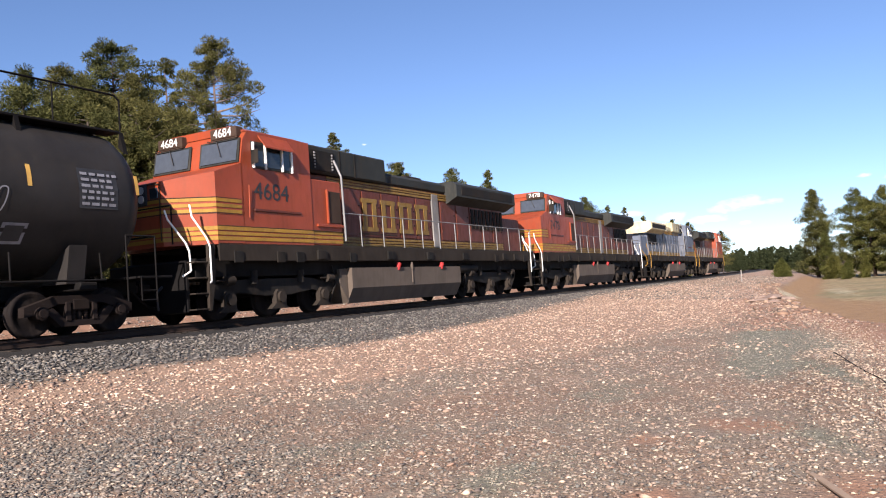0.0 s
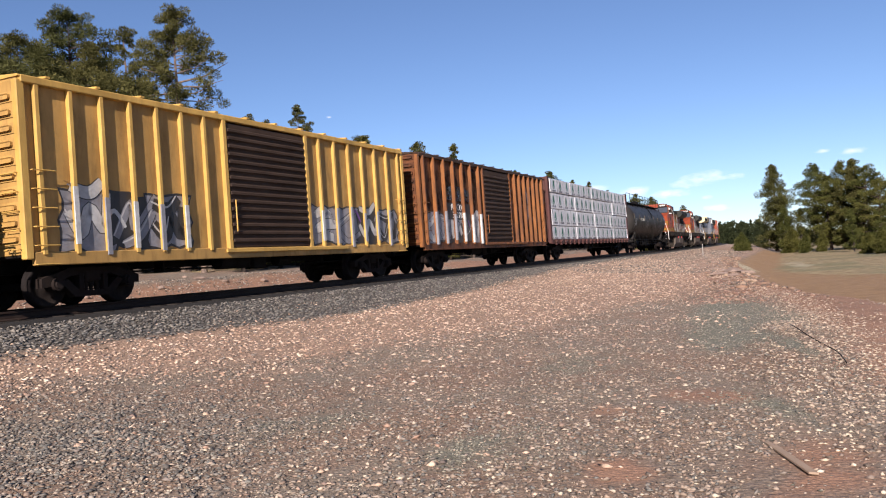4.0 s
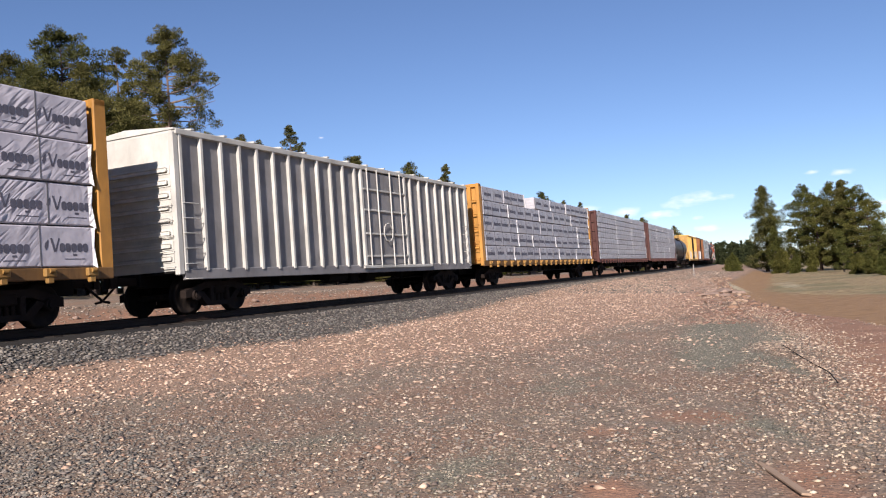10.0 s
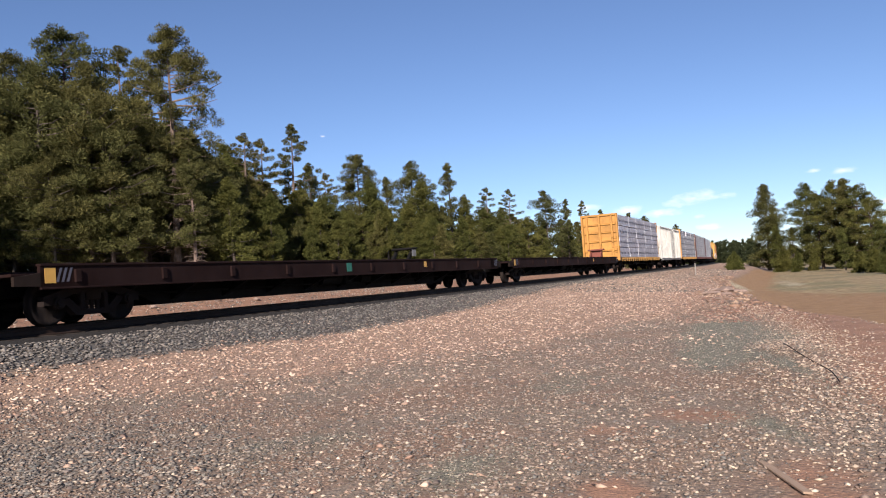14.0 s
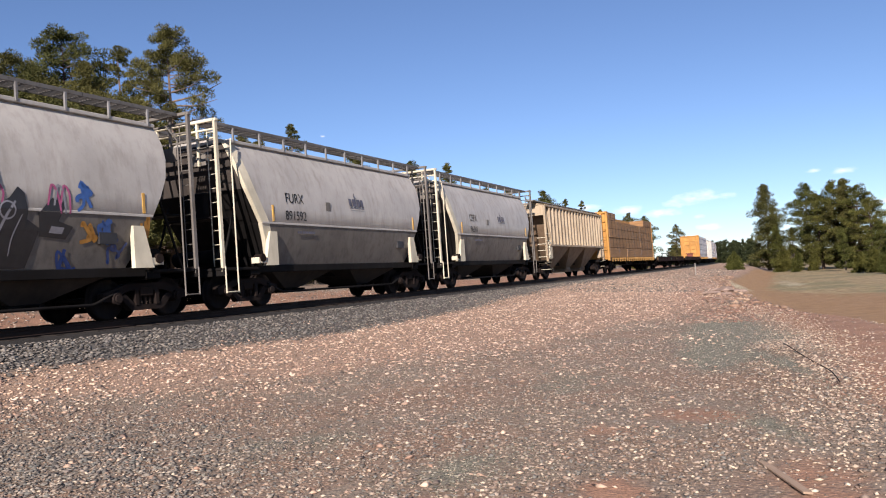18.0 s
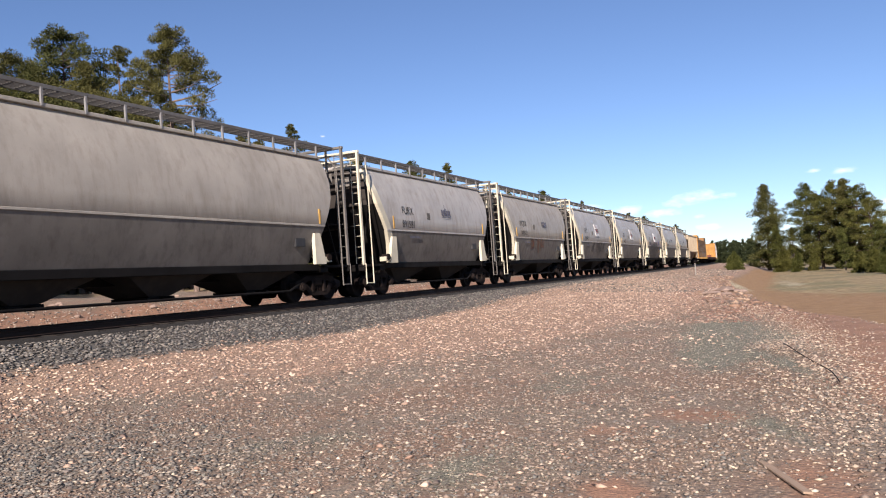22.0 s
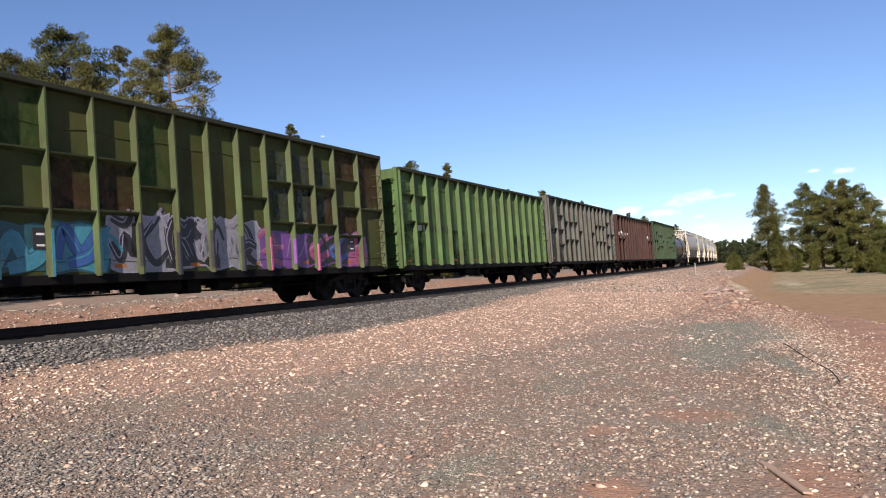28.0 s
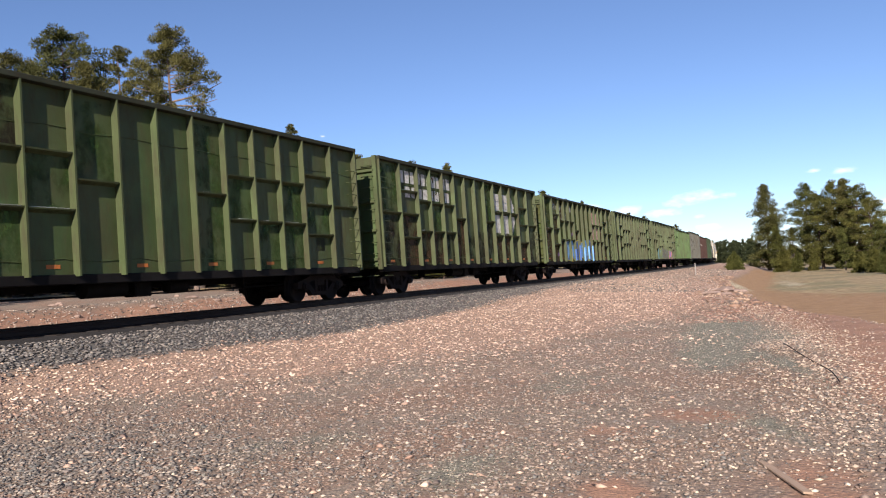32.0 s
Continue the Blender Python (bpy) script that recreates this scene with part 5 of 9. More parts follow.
def lumber_load(length, rows, bundles, material, label, marks, strap_mat, seed, top_gaps=(), top_cuts=None, height=4.62, base=1.15, group="wrapped lumber loads", step=1.2, loose=0.22):
    """Stacked bundles on both sides of the centre beam. rows: how many high; bundles: how many along."""
    rng = random.Random(seed)
    load = thing("lumber_load", label, "lumber", group)
    h = length / 2 - 0.42
    rh = (height - base) / rows
    lev = [base]
    for r in range(rows):
        lev.append(lev[-1] + rh * rng.uniform(0.86, 1.14))
    lev = [base + (z - base) * (height - base) / (lev[-1] - base) for z in lev]
    for r in range(rows):
        cuts = [0.0]
        for k in range(1, bundles):
            cuts.append((k + rng.uniform(-loose, loose) * (1.0 if r else 0.45)) / bundles)
        cuts.append(1.0)
        if top_cuts and r == rows - 1:
            cuts = [(c + h) / (2 * h) for c in top_cuts]
        for k in range(len(cuts) - 1):
            x0, x1 = -h + 2 * h * cuts[k] + 0.012, -h + 2 * h * cuts[k + 1] - 0.012
            if r == rows - 1 and k in top_gaps:
                continue
            z0, z1 = lev[r] + 0.03, lev[r + 1]
            y0 = -1.46 + rng.uniform(-0.02, 0.03)
            s = Shape().block(x0, x1, y0, -0.2, z0, z1, 0.025)
            b = part("lumber_pack", s, material, load)
            part("lumber_pack", Shape().block(x0, x1, 0.2, 1.46, z0, z1, 0.025), material, load)
            # straps, torn folds and printed marks on the face
            m = max(2, round((x1 - x0) / step))
            tape = Shape().box(-0.014, 0.014, -0.006, 0.3, 0.0, z1 - z0 + 0.008).mesh("strap", strap_mat)
            for i in range(m):
                part("strap", tape, strap_mat, b, at=(x0 + (i + 0.02) * (x1 - x0) / m + 0.03 + rng.uniform(-0.03, 0.03), y0, z0 - 0.004))
                if marks:
                    part("printed_mark", marks(z1 - z0, rng), marks_mat[marks], b, at=(x0 + (i + 0.5) * (x1 - x0) / m + rng.uniform(-0.05, 0.05), y0 - 0.004, (z0 + z1) / 2 + rng.uniform(-0.02, 0.02)))
                if marks is fir_marks:
                    row = Shape()
                    for j in range(8):
                        row.box(-0.36 + j * 0.092, -0.36 + j * 0.092 + (0.03 if j in (0, 4) else 0.074), -0.001, 0, -0.35, -0.245)
                    part("printed_bars", row, GREYMARK, b, at=(x0 + (i + 0.5) * (x1 - x0) / m, y0 - 0.004, (z0 + z1) / 2))
            if marks and rng.random() < 0.75:
                fl, w = Shape(), rng.uniform(0.05, 0.16)
                fl.add([(0, -0.010, 0.02), (w, -0.05, rng.uniform(-0.10, 0.02)), (w * 0.6, -0.012, 0.5 * (z1 - z0)), (w * rng.uniform(0.3, 1), -0.03, z1 - z0), (0, -0.006, z1 - z0 - 0.01)], [(0, 1, 2), (0, 2, 3, 4)])
                part("loose_wrap", fl, FLAP, b, at=(x1 - w * 0.7, y0, z0))
    sk = Shape()
    for x in np.arange(-h + 0.5, h, 1.3):
        sk.box(x, x + 0.09, -1.4, 1.4, base - 0.02, base + 0.03)
    part("bearer", sk, RAW, load)
    return load


def corded(load, h):
    """Dark cords slung down over the face of a stack."""
    for k in range(15):
        x = -h + 0.7 + k * 2 * h / 15.2
        pts = [(x + 0.55 * t + 0.05 * math.sin(5 * t + k), -1.50, (4.6 if x > 5.4 or x < -7.2 else 3.9) - t * 0.9 * 3.3 / 0.9) for t in np.linspace(0, 0.84 if x > 5.4 or x < -7.2 else 0.63, 9)]
        part("cord", Shape().path(pts, 0.011, 5), MARK, load)
    return load


RAW = painted("raw_timber", (0.33, 0.20, 0.10), 0.8, grime=0.35, fade=0.2)
FLAP = wrap("torn_wrap", (0.78, 0.78, 0.78), 0.3)
STRAP = plain("dark_strap", (0.10, 0.10, 0.11), 0.5)
GREYMARK = plain("mark_grey", (0.075, 0.075, 0.10), 0.6)
GREENMARK = plain("mark_green", (0.012, 0.12, 0.085), 0.6)


def fir_marks(hgt, rng):
    """Stacked chevrons over a row of small upright bars."""
    s = Shape()
    for k in range(3):
        w, c = 0.13 + 0.035 * k, 0.26 - 0.115 * k
        s.add([(-w, 0, c - 0.17), (-0.006, 0, c - 0.05), (-0.006, 0, c + 0.09), (-w, 0, c - 0.05)], [(0, 1, 2, 3)])
        s.add([(w, 0, c - 0.17), (w, 0, c - 0.05), (0.006, 0, c + 0.09), (0.006, 0, c - 0.05)], [(0, 1, 2, 3)])
    s.box(-0.10, 0.10, -0.001, 0, -0.20, -0.10)
    return s


def ring_marks(hgt, rng):
    s = Shape()
    q = min(0.13, hgt * 0.27)
    m = 14
    ring = [(math.cos(2 * math.pi * j / m), math.sin(2 * math.pi * j / m)) for j in range(m)]
    s.add([(q * c, 0, q * t) for c, t in ring] + [(q * 0.80 * c, 0, q * 0.80 * t) for c, t in ring], [(j, (j + 1) % m, m + (j + 1) % m, m + j) for j in range(m)])
    for e in (-1, 1):
        s.add([(e * q * 0.55, 0, -q * 0.45), (e * q * 0.30, 0, -q * 0.45), (-e * q * 0.02, 0, q * 0.5), (e * q * 0.12, 0, q * 0.5)], [(0, 1, 2, 3)])
    return s


def bar_marks(hgt, rng):
    """Small dark print: rounded blocks on one line with a tall first block and a tail."""
    s = Shape()
    x = -0.40
    for j, w in enumerate((0.10, 0.09, 0.07, 0.085, 0.095, 0.085, 0.06, 0.09)):
        s.prism([(x, -0.055), (x + 0.02, -0.075), (x + w - 0.02, -0.075), (x + w, -0.055), (x + w, 0.03), (x + w - 0.02, 0.05), (x + 0.02, 0.05), (x, 0.03)], -0.001, 0, "y")
        if j in (0, 4):
            s.box(x, x + 0.032, -0.001, 0, 0.05, 0.12)
        x += w + 0.013
    s.box(x - 0.04, x - 0.013, -0.001, 0, -0.13, -0.075)
    s.box(-0.08, 0.02, -0.001, 0, 0.17, 0.205)
    for k, (px, py, pz) in enumerate(s.v):
        s.v[k] = (px * 1.2, py, pz * 1.25)
    return s


def tall_marks(hgt, rng):
    """A leaf shape and a line of larger rounded blocks."""
    s = Shape()
    s.prism([(-0.52, -0.10), (-0.47, -0.02), (-0.46, 0.12), (-0.53, 0.05), (-0.55, -0.03)], -0.001, 0, "y")
    s.add([(-0.42, 0, 0.15), (-0.37, 0, 0.15), (-0.30, 0, -0.10), (-0.34, 0, -0.13)], [(0, 1, 2, 3)])
    s.add([(-0.23, 0, 0.15), (-0.20, 0, 0.15), (-0.29, 0, -0.12), (-0.33, 0, -0.12)], [(0, 1, 2, 3)])
    x = -0.21
    for j, w in enumerate((0.12, 0.12, 0.125, 0.12, 0.12)):
        s.prism([(x, -0.09), (x + 0.03, -0.125), (x + w - 0.03, -0.125), (x + w, -0.09), (x + w, 0.02), (x + w - 0.03, 0.05), (x + 0.03, 0.05), (x, 0.02)], -0.001, 0, "y")
        if j == 2:
            s.box(x + 0.03, x + w, -0.001, 0, -0.20, -0.16)
        x += w + 0.016
    s.box(-0.1, 0.38, -0.001, 0, -0.27, -0.255)
    return s


marks_mat = {fir_marks: GREENMARK, ring_marks: GREYMARK, bar_marks: GREYMARK, tall_marks: GREYMARK}


# -- box cars --
def boxcar(length, side, rib, roof, label, door, ribs, height=4.6, floor=1.05, door_x=(-1.6, 1.6), fancy=None, group="boxcars", ends=None, proud=0.0):
    car = thing("boxcar", label, "boxcar", group)
    h = length / 2
    running_gear(car, length + 0.3, 1.9, 0.34, floor)
    eave = height - 0.22
    part("side_panel", Shape().block(-h, door_x[0], -HW + 0.10, -HW + 0.16, floor, eave, 0.01), side, car)
    part("side_panel", Shape().block(door_x[1], h, -HW + 0.10, -HW + 0.16, floor, eave, 0.01), side, car)
    part("side_panel", Shape().block(-h, h, HW - 0.16, HW - 0.10, floor, eave, 0.01), side, car)
    part("floor", Shape().block(-h, h, -1.4, 1.4, floor - 0.05, floor + 0.05, 0.01), BLACK, car)
    for e in (-1, 1):
        x = e * h
        en = part("end_wall", Shape().block(x - 0.03, x + 0.03, -HW + 0.1, HW - 0.1, floor, eave, 0.01), ends or side, car)
        part("end_peak", Shape().prism([(-HW + 0.1, eave - 0.02), (HW - 0.1, eave - 0.02), (HW - 0.1, eave + 0.06), (0, height - 0.02), (-HW + 0.1, eave + 0.06)], x - 0.02, x + 0.02), ends or side, en)
        for z in np.arange(floor + 0.2, eave - (0.75 if ends else 0.15), 0.30):
            part("corrugation", Shape().prism([(-HW + 0.2, z), (-HW + 0.2, z + 0.2), (HW - 0.2, z + 0.2), (HW - 0.2, z)], x, x + e * 0.05).block(x, x + e * 0.09, -HW + 0.25, HW - 0.25, z + 0.05, z + 0.15, 0.02), ends or side, en)
        part("corner_post", Shape().block(x - 0.09, x + 0.09, -HW + 0.02, -HW + 0.17, floor - 0.1, eave, 0.02), rib, car)
        part("end_ladder", end_rungs(x + e * 0.14, -1.4, -0.98, np.arange(floor + 0.1, floor + 1.7, 0.36)), rib, car)
        a, b = (h - 0.62, h - 0.12) if e > 0 else (-h + 0.12, -h + 0.62)
        part("side_ladder", rungs(a, b, -HW - 0.03, np.arange(floor - 0.2, floor + 1.6, 0.36)), rib, car)
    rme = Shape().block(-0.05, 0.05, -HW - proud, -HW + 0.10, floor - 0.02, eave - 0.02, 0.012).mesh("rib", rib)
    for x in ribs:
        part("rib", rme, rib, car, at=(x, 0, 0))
    part("side_sill", Shape().block(-h + 0.1, h - 0.1, -HW + 0.03, -HW + 0.13, floor - 0.22, floor + 0.04, 0.015), side, car)
    part("roof_rail", Shape().block(-h, h, -HW - 0.01, -HW + 0.14, eave - 0.06, eave + 0.08, 0.015), roof, car)
    rf = Shape().prism([(-HW, eave + 0.05), (-HW + 0.02, eave + 0.09), (0, height), (HW - 0.02, eave + 0.09), (HW, eave + 0.05)], -h - 0.05, h + 0.05)
    part("roof", rf, roof, car)
    seam = Shape().prism([(-HW + 0.0, eave + 0.10), (-HW + 0.0, eave + 0.14), (0, height + 0.05), (0, height - 0.01)], -0.05, 0.05).mesh("roof_seam", roof)
    for x in np.arange(-h + 0.6, h, 1.2):
        part("roof_seam", seam, roof, car, at=(x, 0, 0))
    # door
    d = Shape().block(door_x[0] + 0.03, door_x[1] - 0.03, -HW + 0.03, -HW + 0.11, floor + 0.05, eave - 0.1, 0.012)
    dr = part("door", d, door, car)
    if fancy == "rods":
        w = door_x[1] - door_x[0]
        for k in (0.1, 0.32, 0.62, 0.86):
            x = door_x[0] + w * k
            part("lock_rod", Shape().tube((x, -HW - 0.03, floor - 0.05), (x, -HW - 0.03, eave), 0.025, n=8), rib, dr)
        for z in (1.35, 2.1, 2.9, 3.6):
            part("door_rail", Shape().block(door_x[0] + 0.06, door_x[1] - 0.06, -HW - 0.02, -HW + 0.04, z, z + 0.07, 0.012), rib, dr)
        part("hand_wheel", Shape().path([(door_x[0] + w * 0.5 + 0.32 * math.cos(i * math.pi / 6), -HW - 0.05, 2.2 + 0.32 * math.sin(i * math.pi / 6)) for i in range(13)], 0.02), rib, dr)
    else:
        cor = Shape().block(door_x[0] + 0.1, door_x[1] - 0.1, -HW - 0.02, -HW + 0.04, -0.05, 0.05, 0.022).mesh("corrugation", door)
        for z in np.arange(floor + 0.22, eave - 0.2, 0.2):
            part("corrugation", cor, door, dr, at=(0, 0, z))
        part("door_handle", Shape().path([(door_x[0] + 0.2, -HW - 0.06, 1.5), (door_x[0] + 0.2, -HW - 0.06, 2.3)], 0.02), rib, dr)
    for x in door_x:
        part("door_post", Shape().block(x - 0.07, x + 0.07, -HW - 0.01, -HW + 0.12, floor, eave, 0.015), rib, car)
    part("door_track", Shape().block(door_x[0] - 0.2, door_x[1] + 1.9, -HW - 0.04, -HW + 0.02, floor - 0.08, floor + 0.02, 0.012), rib, car)
    return car


# -- covered hoppers --
def side_of_hopper(z):
    """Outer face of a bowed hopper side at a height."""
    return -float(np.interp(z, [1.10, 1.45, 1.85, 2.24, 2.7, 3.15, 3.6, 3.98, 4.26, 4.44], [1.24, 1.36, 1.475, 1.56, 1.555, 1.51, 1.41, 1.27, 1.13, 1.02])) - 0.012


def curve_hopper(length, bays, shell, label, words, sign=None, group="covered hoppers", extra=None):
    """Covered hopper with bowed sides, sloping cream end sheets, open end frames and a roof walk."""
    car = thing("hopper_car", label, "hopper car", group)
    h = length / 2
    running_gear(car, length + 0.3, 1.55, 0.26, 1.02, rig=False)
    # half width and end line by height
    zs = [1.10, 1.45, 1.85, 2.24, 2.25, 2.7, 3.15, 3.6, 3.98, 4.26, 4.44]
    ws = [1.24, 1.36, 1.475, 1.55, 1.56, 1.555, 1.51, 1.41, 1.27, 1.13, 1.02]
    es = [2.15, 1.95, 1.75, 1.55, 1.55, 1.28, 1.05, 0.92, 0.86, 0.86, 0.88]
    near, back = [], []
    for z, w, e in zip(zs, ws, es):
        near.append([(-h + e + (2 * h - 2 * e) * i / 16, -w, z) for i in range(17)])
        back.append([(h - e - (2 * h - 2 * e) * i / 16, w, z) for i in range(17)])
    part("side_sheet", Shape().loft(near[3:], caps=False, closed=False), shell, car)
    # the downturned lower sheet has its shade put into a darker grey
    part("lower_sheet", Shape().loft(near[:4], caps=False, closed=False), HOPSHADEDIRT, car)
    part("side_sheet", Shape().loft(back, caps=False, closed=False), shell, car)
    for e in (-1, 1):
        rings = [[(e * (h - x), -e * w * (1 - 2 * i / 4), z) for i in range(5)] for z, w, x in zip(zs, ws, es)]
        k = 6
        # slope and rear end sheets are blackened for the shade between cars
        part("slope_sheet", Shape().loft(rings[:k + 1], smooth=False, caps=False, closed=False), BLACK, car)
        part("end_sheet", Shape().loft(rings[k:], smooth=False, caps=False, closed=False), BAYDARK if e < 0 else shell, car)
        if length > 15:
            part("end_panel", Shape().block(*sorted((e * (h - 0.80), e * (h - 0.86))), -0.95, 0.95, 3.45, 4.40, 0.01), CREAM if e < 0 else shell, car)
        # cream strip that edges the side sheet, and the low bracket
        st = Shape()
        rows = [[(e * (h - x - 0.30), -w - 0.006, z), (e * (h - x + 0.03), -w - 0.006, z), (e * (h - x + 0.03), -w + 0.12, z)] for z, w, x in zip(zs, ws, es)]
        st.loft(rows if e > 0 else [list(reversed(r)) for r in rows], smooth=False, caps=False, closed=False)
        if e < 0:
            part("edge_strip", st, CREAM, car)
        br = Shape().prism([(e * (h - 2.15), 1.10), (e * (h - 2.15), 2.02), (e * (h - 1.85), 2.02), (e * (h - 1.60), 1.10)], -1.57, -1.46, "y")
        br.block(*sorted((e * (h - 1.66), e * (h - 1.30))), -1.56, -1.30, 1.16, 1.32, 0.01)
        part("end_bracket", br, CREAM, car)
        part("jack_pad", Shape().tube((e * (h - 1.45), -1.60, 1.30), (e * (h - 1.45), -1.35, 1.30), 0.11, n=12), RUST, car)
        # front-end frames take the darker grey: shade away from the sun, in colour
        endmat = CREAM if e < 0 else HOPSHADEDIRT
        # end cage: corner posts, platform, ladders
        for y in (-1.38, 1.38):
            part("corner_post", Shape().block(*sorted((e * (h - 0.02), e * (h - 0.14))), y - 0.035, y + 0.035, 0.95, 4.88, 0.012), endmat, car)
        lad = part("end_ladder", Shape().path([(e * (h - 0.08), -1.10, 1.1), (e * (h - 0.08), -1.10, 4.6)], 0.014, 5), endmat, car)
        for z in np.arange(1.3, 4.6, 0.36):
            part("rung", Shape().tube((e * (h - 0.08), -1.38, z), (e * (h - 0.08), -1.10, z), 0.011, n=5), endmat, lad)
        side = Shape()
        side.path([(e * (h - 0.55), -1.45, 0.42), (e * (h - 0.55), -1.45, 4.1), (e * (h - 0.75), -1.3, 4.45)], 0.022, 6)
        side.path([(e * (h - 0.08), -1.45, 0.42), (e * (h - 0.08), -1.45, 1.1)], 0.022, 6)
        side.path([(e * (h - 0.08), -1.47, 0.45), (e * (h - 0.55), -1.47, 0.45)], 0.016, 5)
        part("side_ladder", side, endmat, car)
        part("end_platform", Shape().block(*sorted((e * h, e * (h - 1.5))), -1.4, 1.4, 1.0, 1.07, 0.01).block(*sorted((e * (h - 0.02), e * (h - 0.14))), -1.45, 1.45, 0.86, 1.06, 0.012), BLACK, car)
        top = Shape().block(*sorted((e * (h - 0.02), e * (h - 0.14))), -1.44, 1.44, 4.80, 4.88, 0.012)
        top.block(*sorted((e * (h - 0.04), e * (h - 0.12))), -1.40, 1.40, 4.58, 4.63, 0.01)
        top.block(*sorted((e * (h - 0.04), e * (h - 0.12))), -1.40, -0.45, 4.36, 4.40, 0.01)
        part("end_rail", Shape().block(*sorted((e * (h - 0.05), e * (h - 0.11))), -1.38, 1.38, 4.12, 4.17, 0.01), HOPSHADEDIRT, car)
        part("brake_platform", Shape().block(*sorted((e * (h - 0.15), e * (h - 0.75))), -1.1, 0.6, 2.35, 2.40, 0.01).block(*sorted((e * (h - 0.5), e * (h - 0.72))), -0.5, 0.1, 2.4, 3.1, 0.03), BLACK, car)
        part("end_plate", Shape().block(*sorted((e * (h - 0.10), e * (h - 0.13))), -1.0, -0.45, 3.72, 4.05, 0.008), HOPSHADEDIRT, car)
        for y in (-0.80, 0.55):
            top.block(*sorted((e * (h - 0.04), e * (h - 0.12))), y - 0.03, y + 0.03, 3.7, 4.85, 0.01)
        part("end_frame", top, endmat, car)
        # slanted braces from platform to slope sheet
        for y in (-1.15, 1.15):
            part("brace", Shape().path([(e * (h - 0.3), y, 1.07), (e * (h - 1.0), y, 2.9)], 0.035), BLACK, car)
        part("air_tank", Shape().tube((e * (h - 0.75), -0.75, 1.4), (e * (h - 0.75), 0.75, 1.4), 0.2, n=12), BLACK, car)
    lip = Shape().block(-h + 0.9, h - 0.9, -1.12, -0.98, 4.40, 4.49, 0.012)
    part("roof_edge", lip, shell, car)
    part("waist_bar", Shape().block(-h + 1.55, h - 1.55, -1.572, -1.53, 2.22, 2.28, 0.008), shell, car)
    part("side_sill", Shape().block(-h + 1.6, h - 1.6, -1.30, -1.20, 0.92, 1.12, 0.012), BLACK, car)
    part("roof", Shape().prism([(-1.04, 4.42), (-1.02, 4.47), (-0.55, 4.57), (0.55, 4.57), (1.02, 4.47), (1.04, 4.42)], -h + 0.86, h - 0.86), shell, car)
    # roof walk: grating strips on brackets along both eaves
    g = Shape()
    for y in (-1.12, 0.60):
        g.block(-h + 0.05, h - 0.05, y, y + 0.045, 4.79, 4.88, 0.006)
        g.block(-h + 0.05, h - 0.05, y + 0.48, y + 0.52, 4.79, 4.88, 0.006)
        for k in range(1, 6):
            g.box(-h + 0.05, h - 0.05, y + 0.08 * k, y + 0.08 * k + 0.02, 4.81, 4.85)
        for x in np.arange(-h + 0.2, h - 0.1, 0.34):
            g.box(x, x + 0.02, y, y + 0.5, 4.805, 4.86)
    part("roof_walk", g, WALKDARK, car)
    pm = Shape().block(-0.03, 0.03, -1.135, -1.085, 4.42, 4.81, 0.006).mesh("walk_bracket", GALV)
    for x in np.linspace(-h + 1.1, h - 1.1, max(7, int(length / 1.15))):
        part("walk_bracket", pm, GALV, car, at=(x, 0, 0))
    hm = Shape().block(-h + 1.2, h - 1.2, -0.35, 0.35, 4.56, 4.68, 0.03)
    part("hatch", hm, WALKDARK, car)
    # outlet bays
    inner = 2 * (h - 2.0)
    for b in range(bays):
        xm = -inner / 2 + inner * (b + 0.5) / bays
        w = inner / bays / 2 - 0.04
        bay = Shape()
        bay.loft([[(xm - w, -1.22, 1.12), (xm + w, -1.22, 1.12), (xm + w, 1.22, 1.12), (xm - w, 1.22, 1.12)], [(xm - 0.32, -0.55, 0.45), (xm + 0.32, -0.55, 0.45), (xm + 0.32, 0.55, 0.45), (xm - 0.32, 0.55, 0.45)]][::-1], smooth=False)
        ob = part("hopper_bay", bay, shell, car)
        # bays coloured near black for the shade under the car
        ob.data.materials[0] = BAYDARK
        part("outlet", Shape().block(xm - 0.42, xm + 0.42, -0.6, 0.6, 0.33, 0.46, 0.02).tube((xm, -1.0, 0.4), (xm, -0.6, 0.4), 0.05, n=8), BLACK, ob)
    pip = Shape().path([(-h + 2.2, -1.1, 0.62), (-h + 2.9, -1.1, 0.36), (h - 2.9, -1.1, 0.36), (h - 2.2, -1.1, 0.62)], 0.035)
    part("air_pipe", pip, BLACK, car)
    # writing
    mx, text = words
    z = 2.98
    for k, t in enumerate(text):
        ob = word(t, 0.40 if k == 0 else 0.38, MARK, car, (mx - 0.5, 0, z - k * 0.50), wide=0.9)
        for vert in ob.data.vertices:
            vert.co.y = side_of_hopper(vert.co.z + z - k * 0.50) - 0.004
    if sign:
        sx, white = sign
        zt = 3.10
        tilt = math.atan2(0.09, 0.8)
        sg = new("sign")
        sg.parent = car
        sg.location, sg.rotation_euler = (sx, -1.528, zt - 0.02), (-tilt * 1.35, 0, 0)
        if white:
            part("panel", Shape().box(-0.52, 0.52, -0.012, 0.03, -0.42, 0.42), SIGNWHITE, sg)
        ink = MARK if white else GREYMARK
        s = Shape()
        for x in (-0.42, -0.22, 0.12, 0.30):
            s.box(x, x + 0.14, -0.016, -0.012, -0.14, 0.10).box(x + 0.05, x + 0.09, -0.0165, -0.016, -0.05, 0.02)
        s.box(-0.42, 0.46, -0.016, -0.012, -0.22, -0.20)
        part("emblem", s, ink, sg)
        t = Shape()
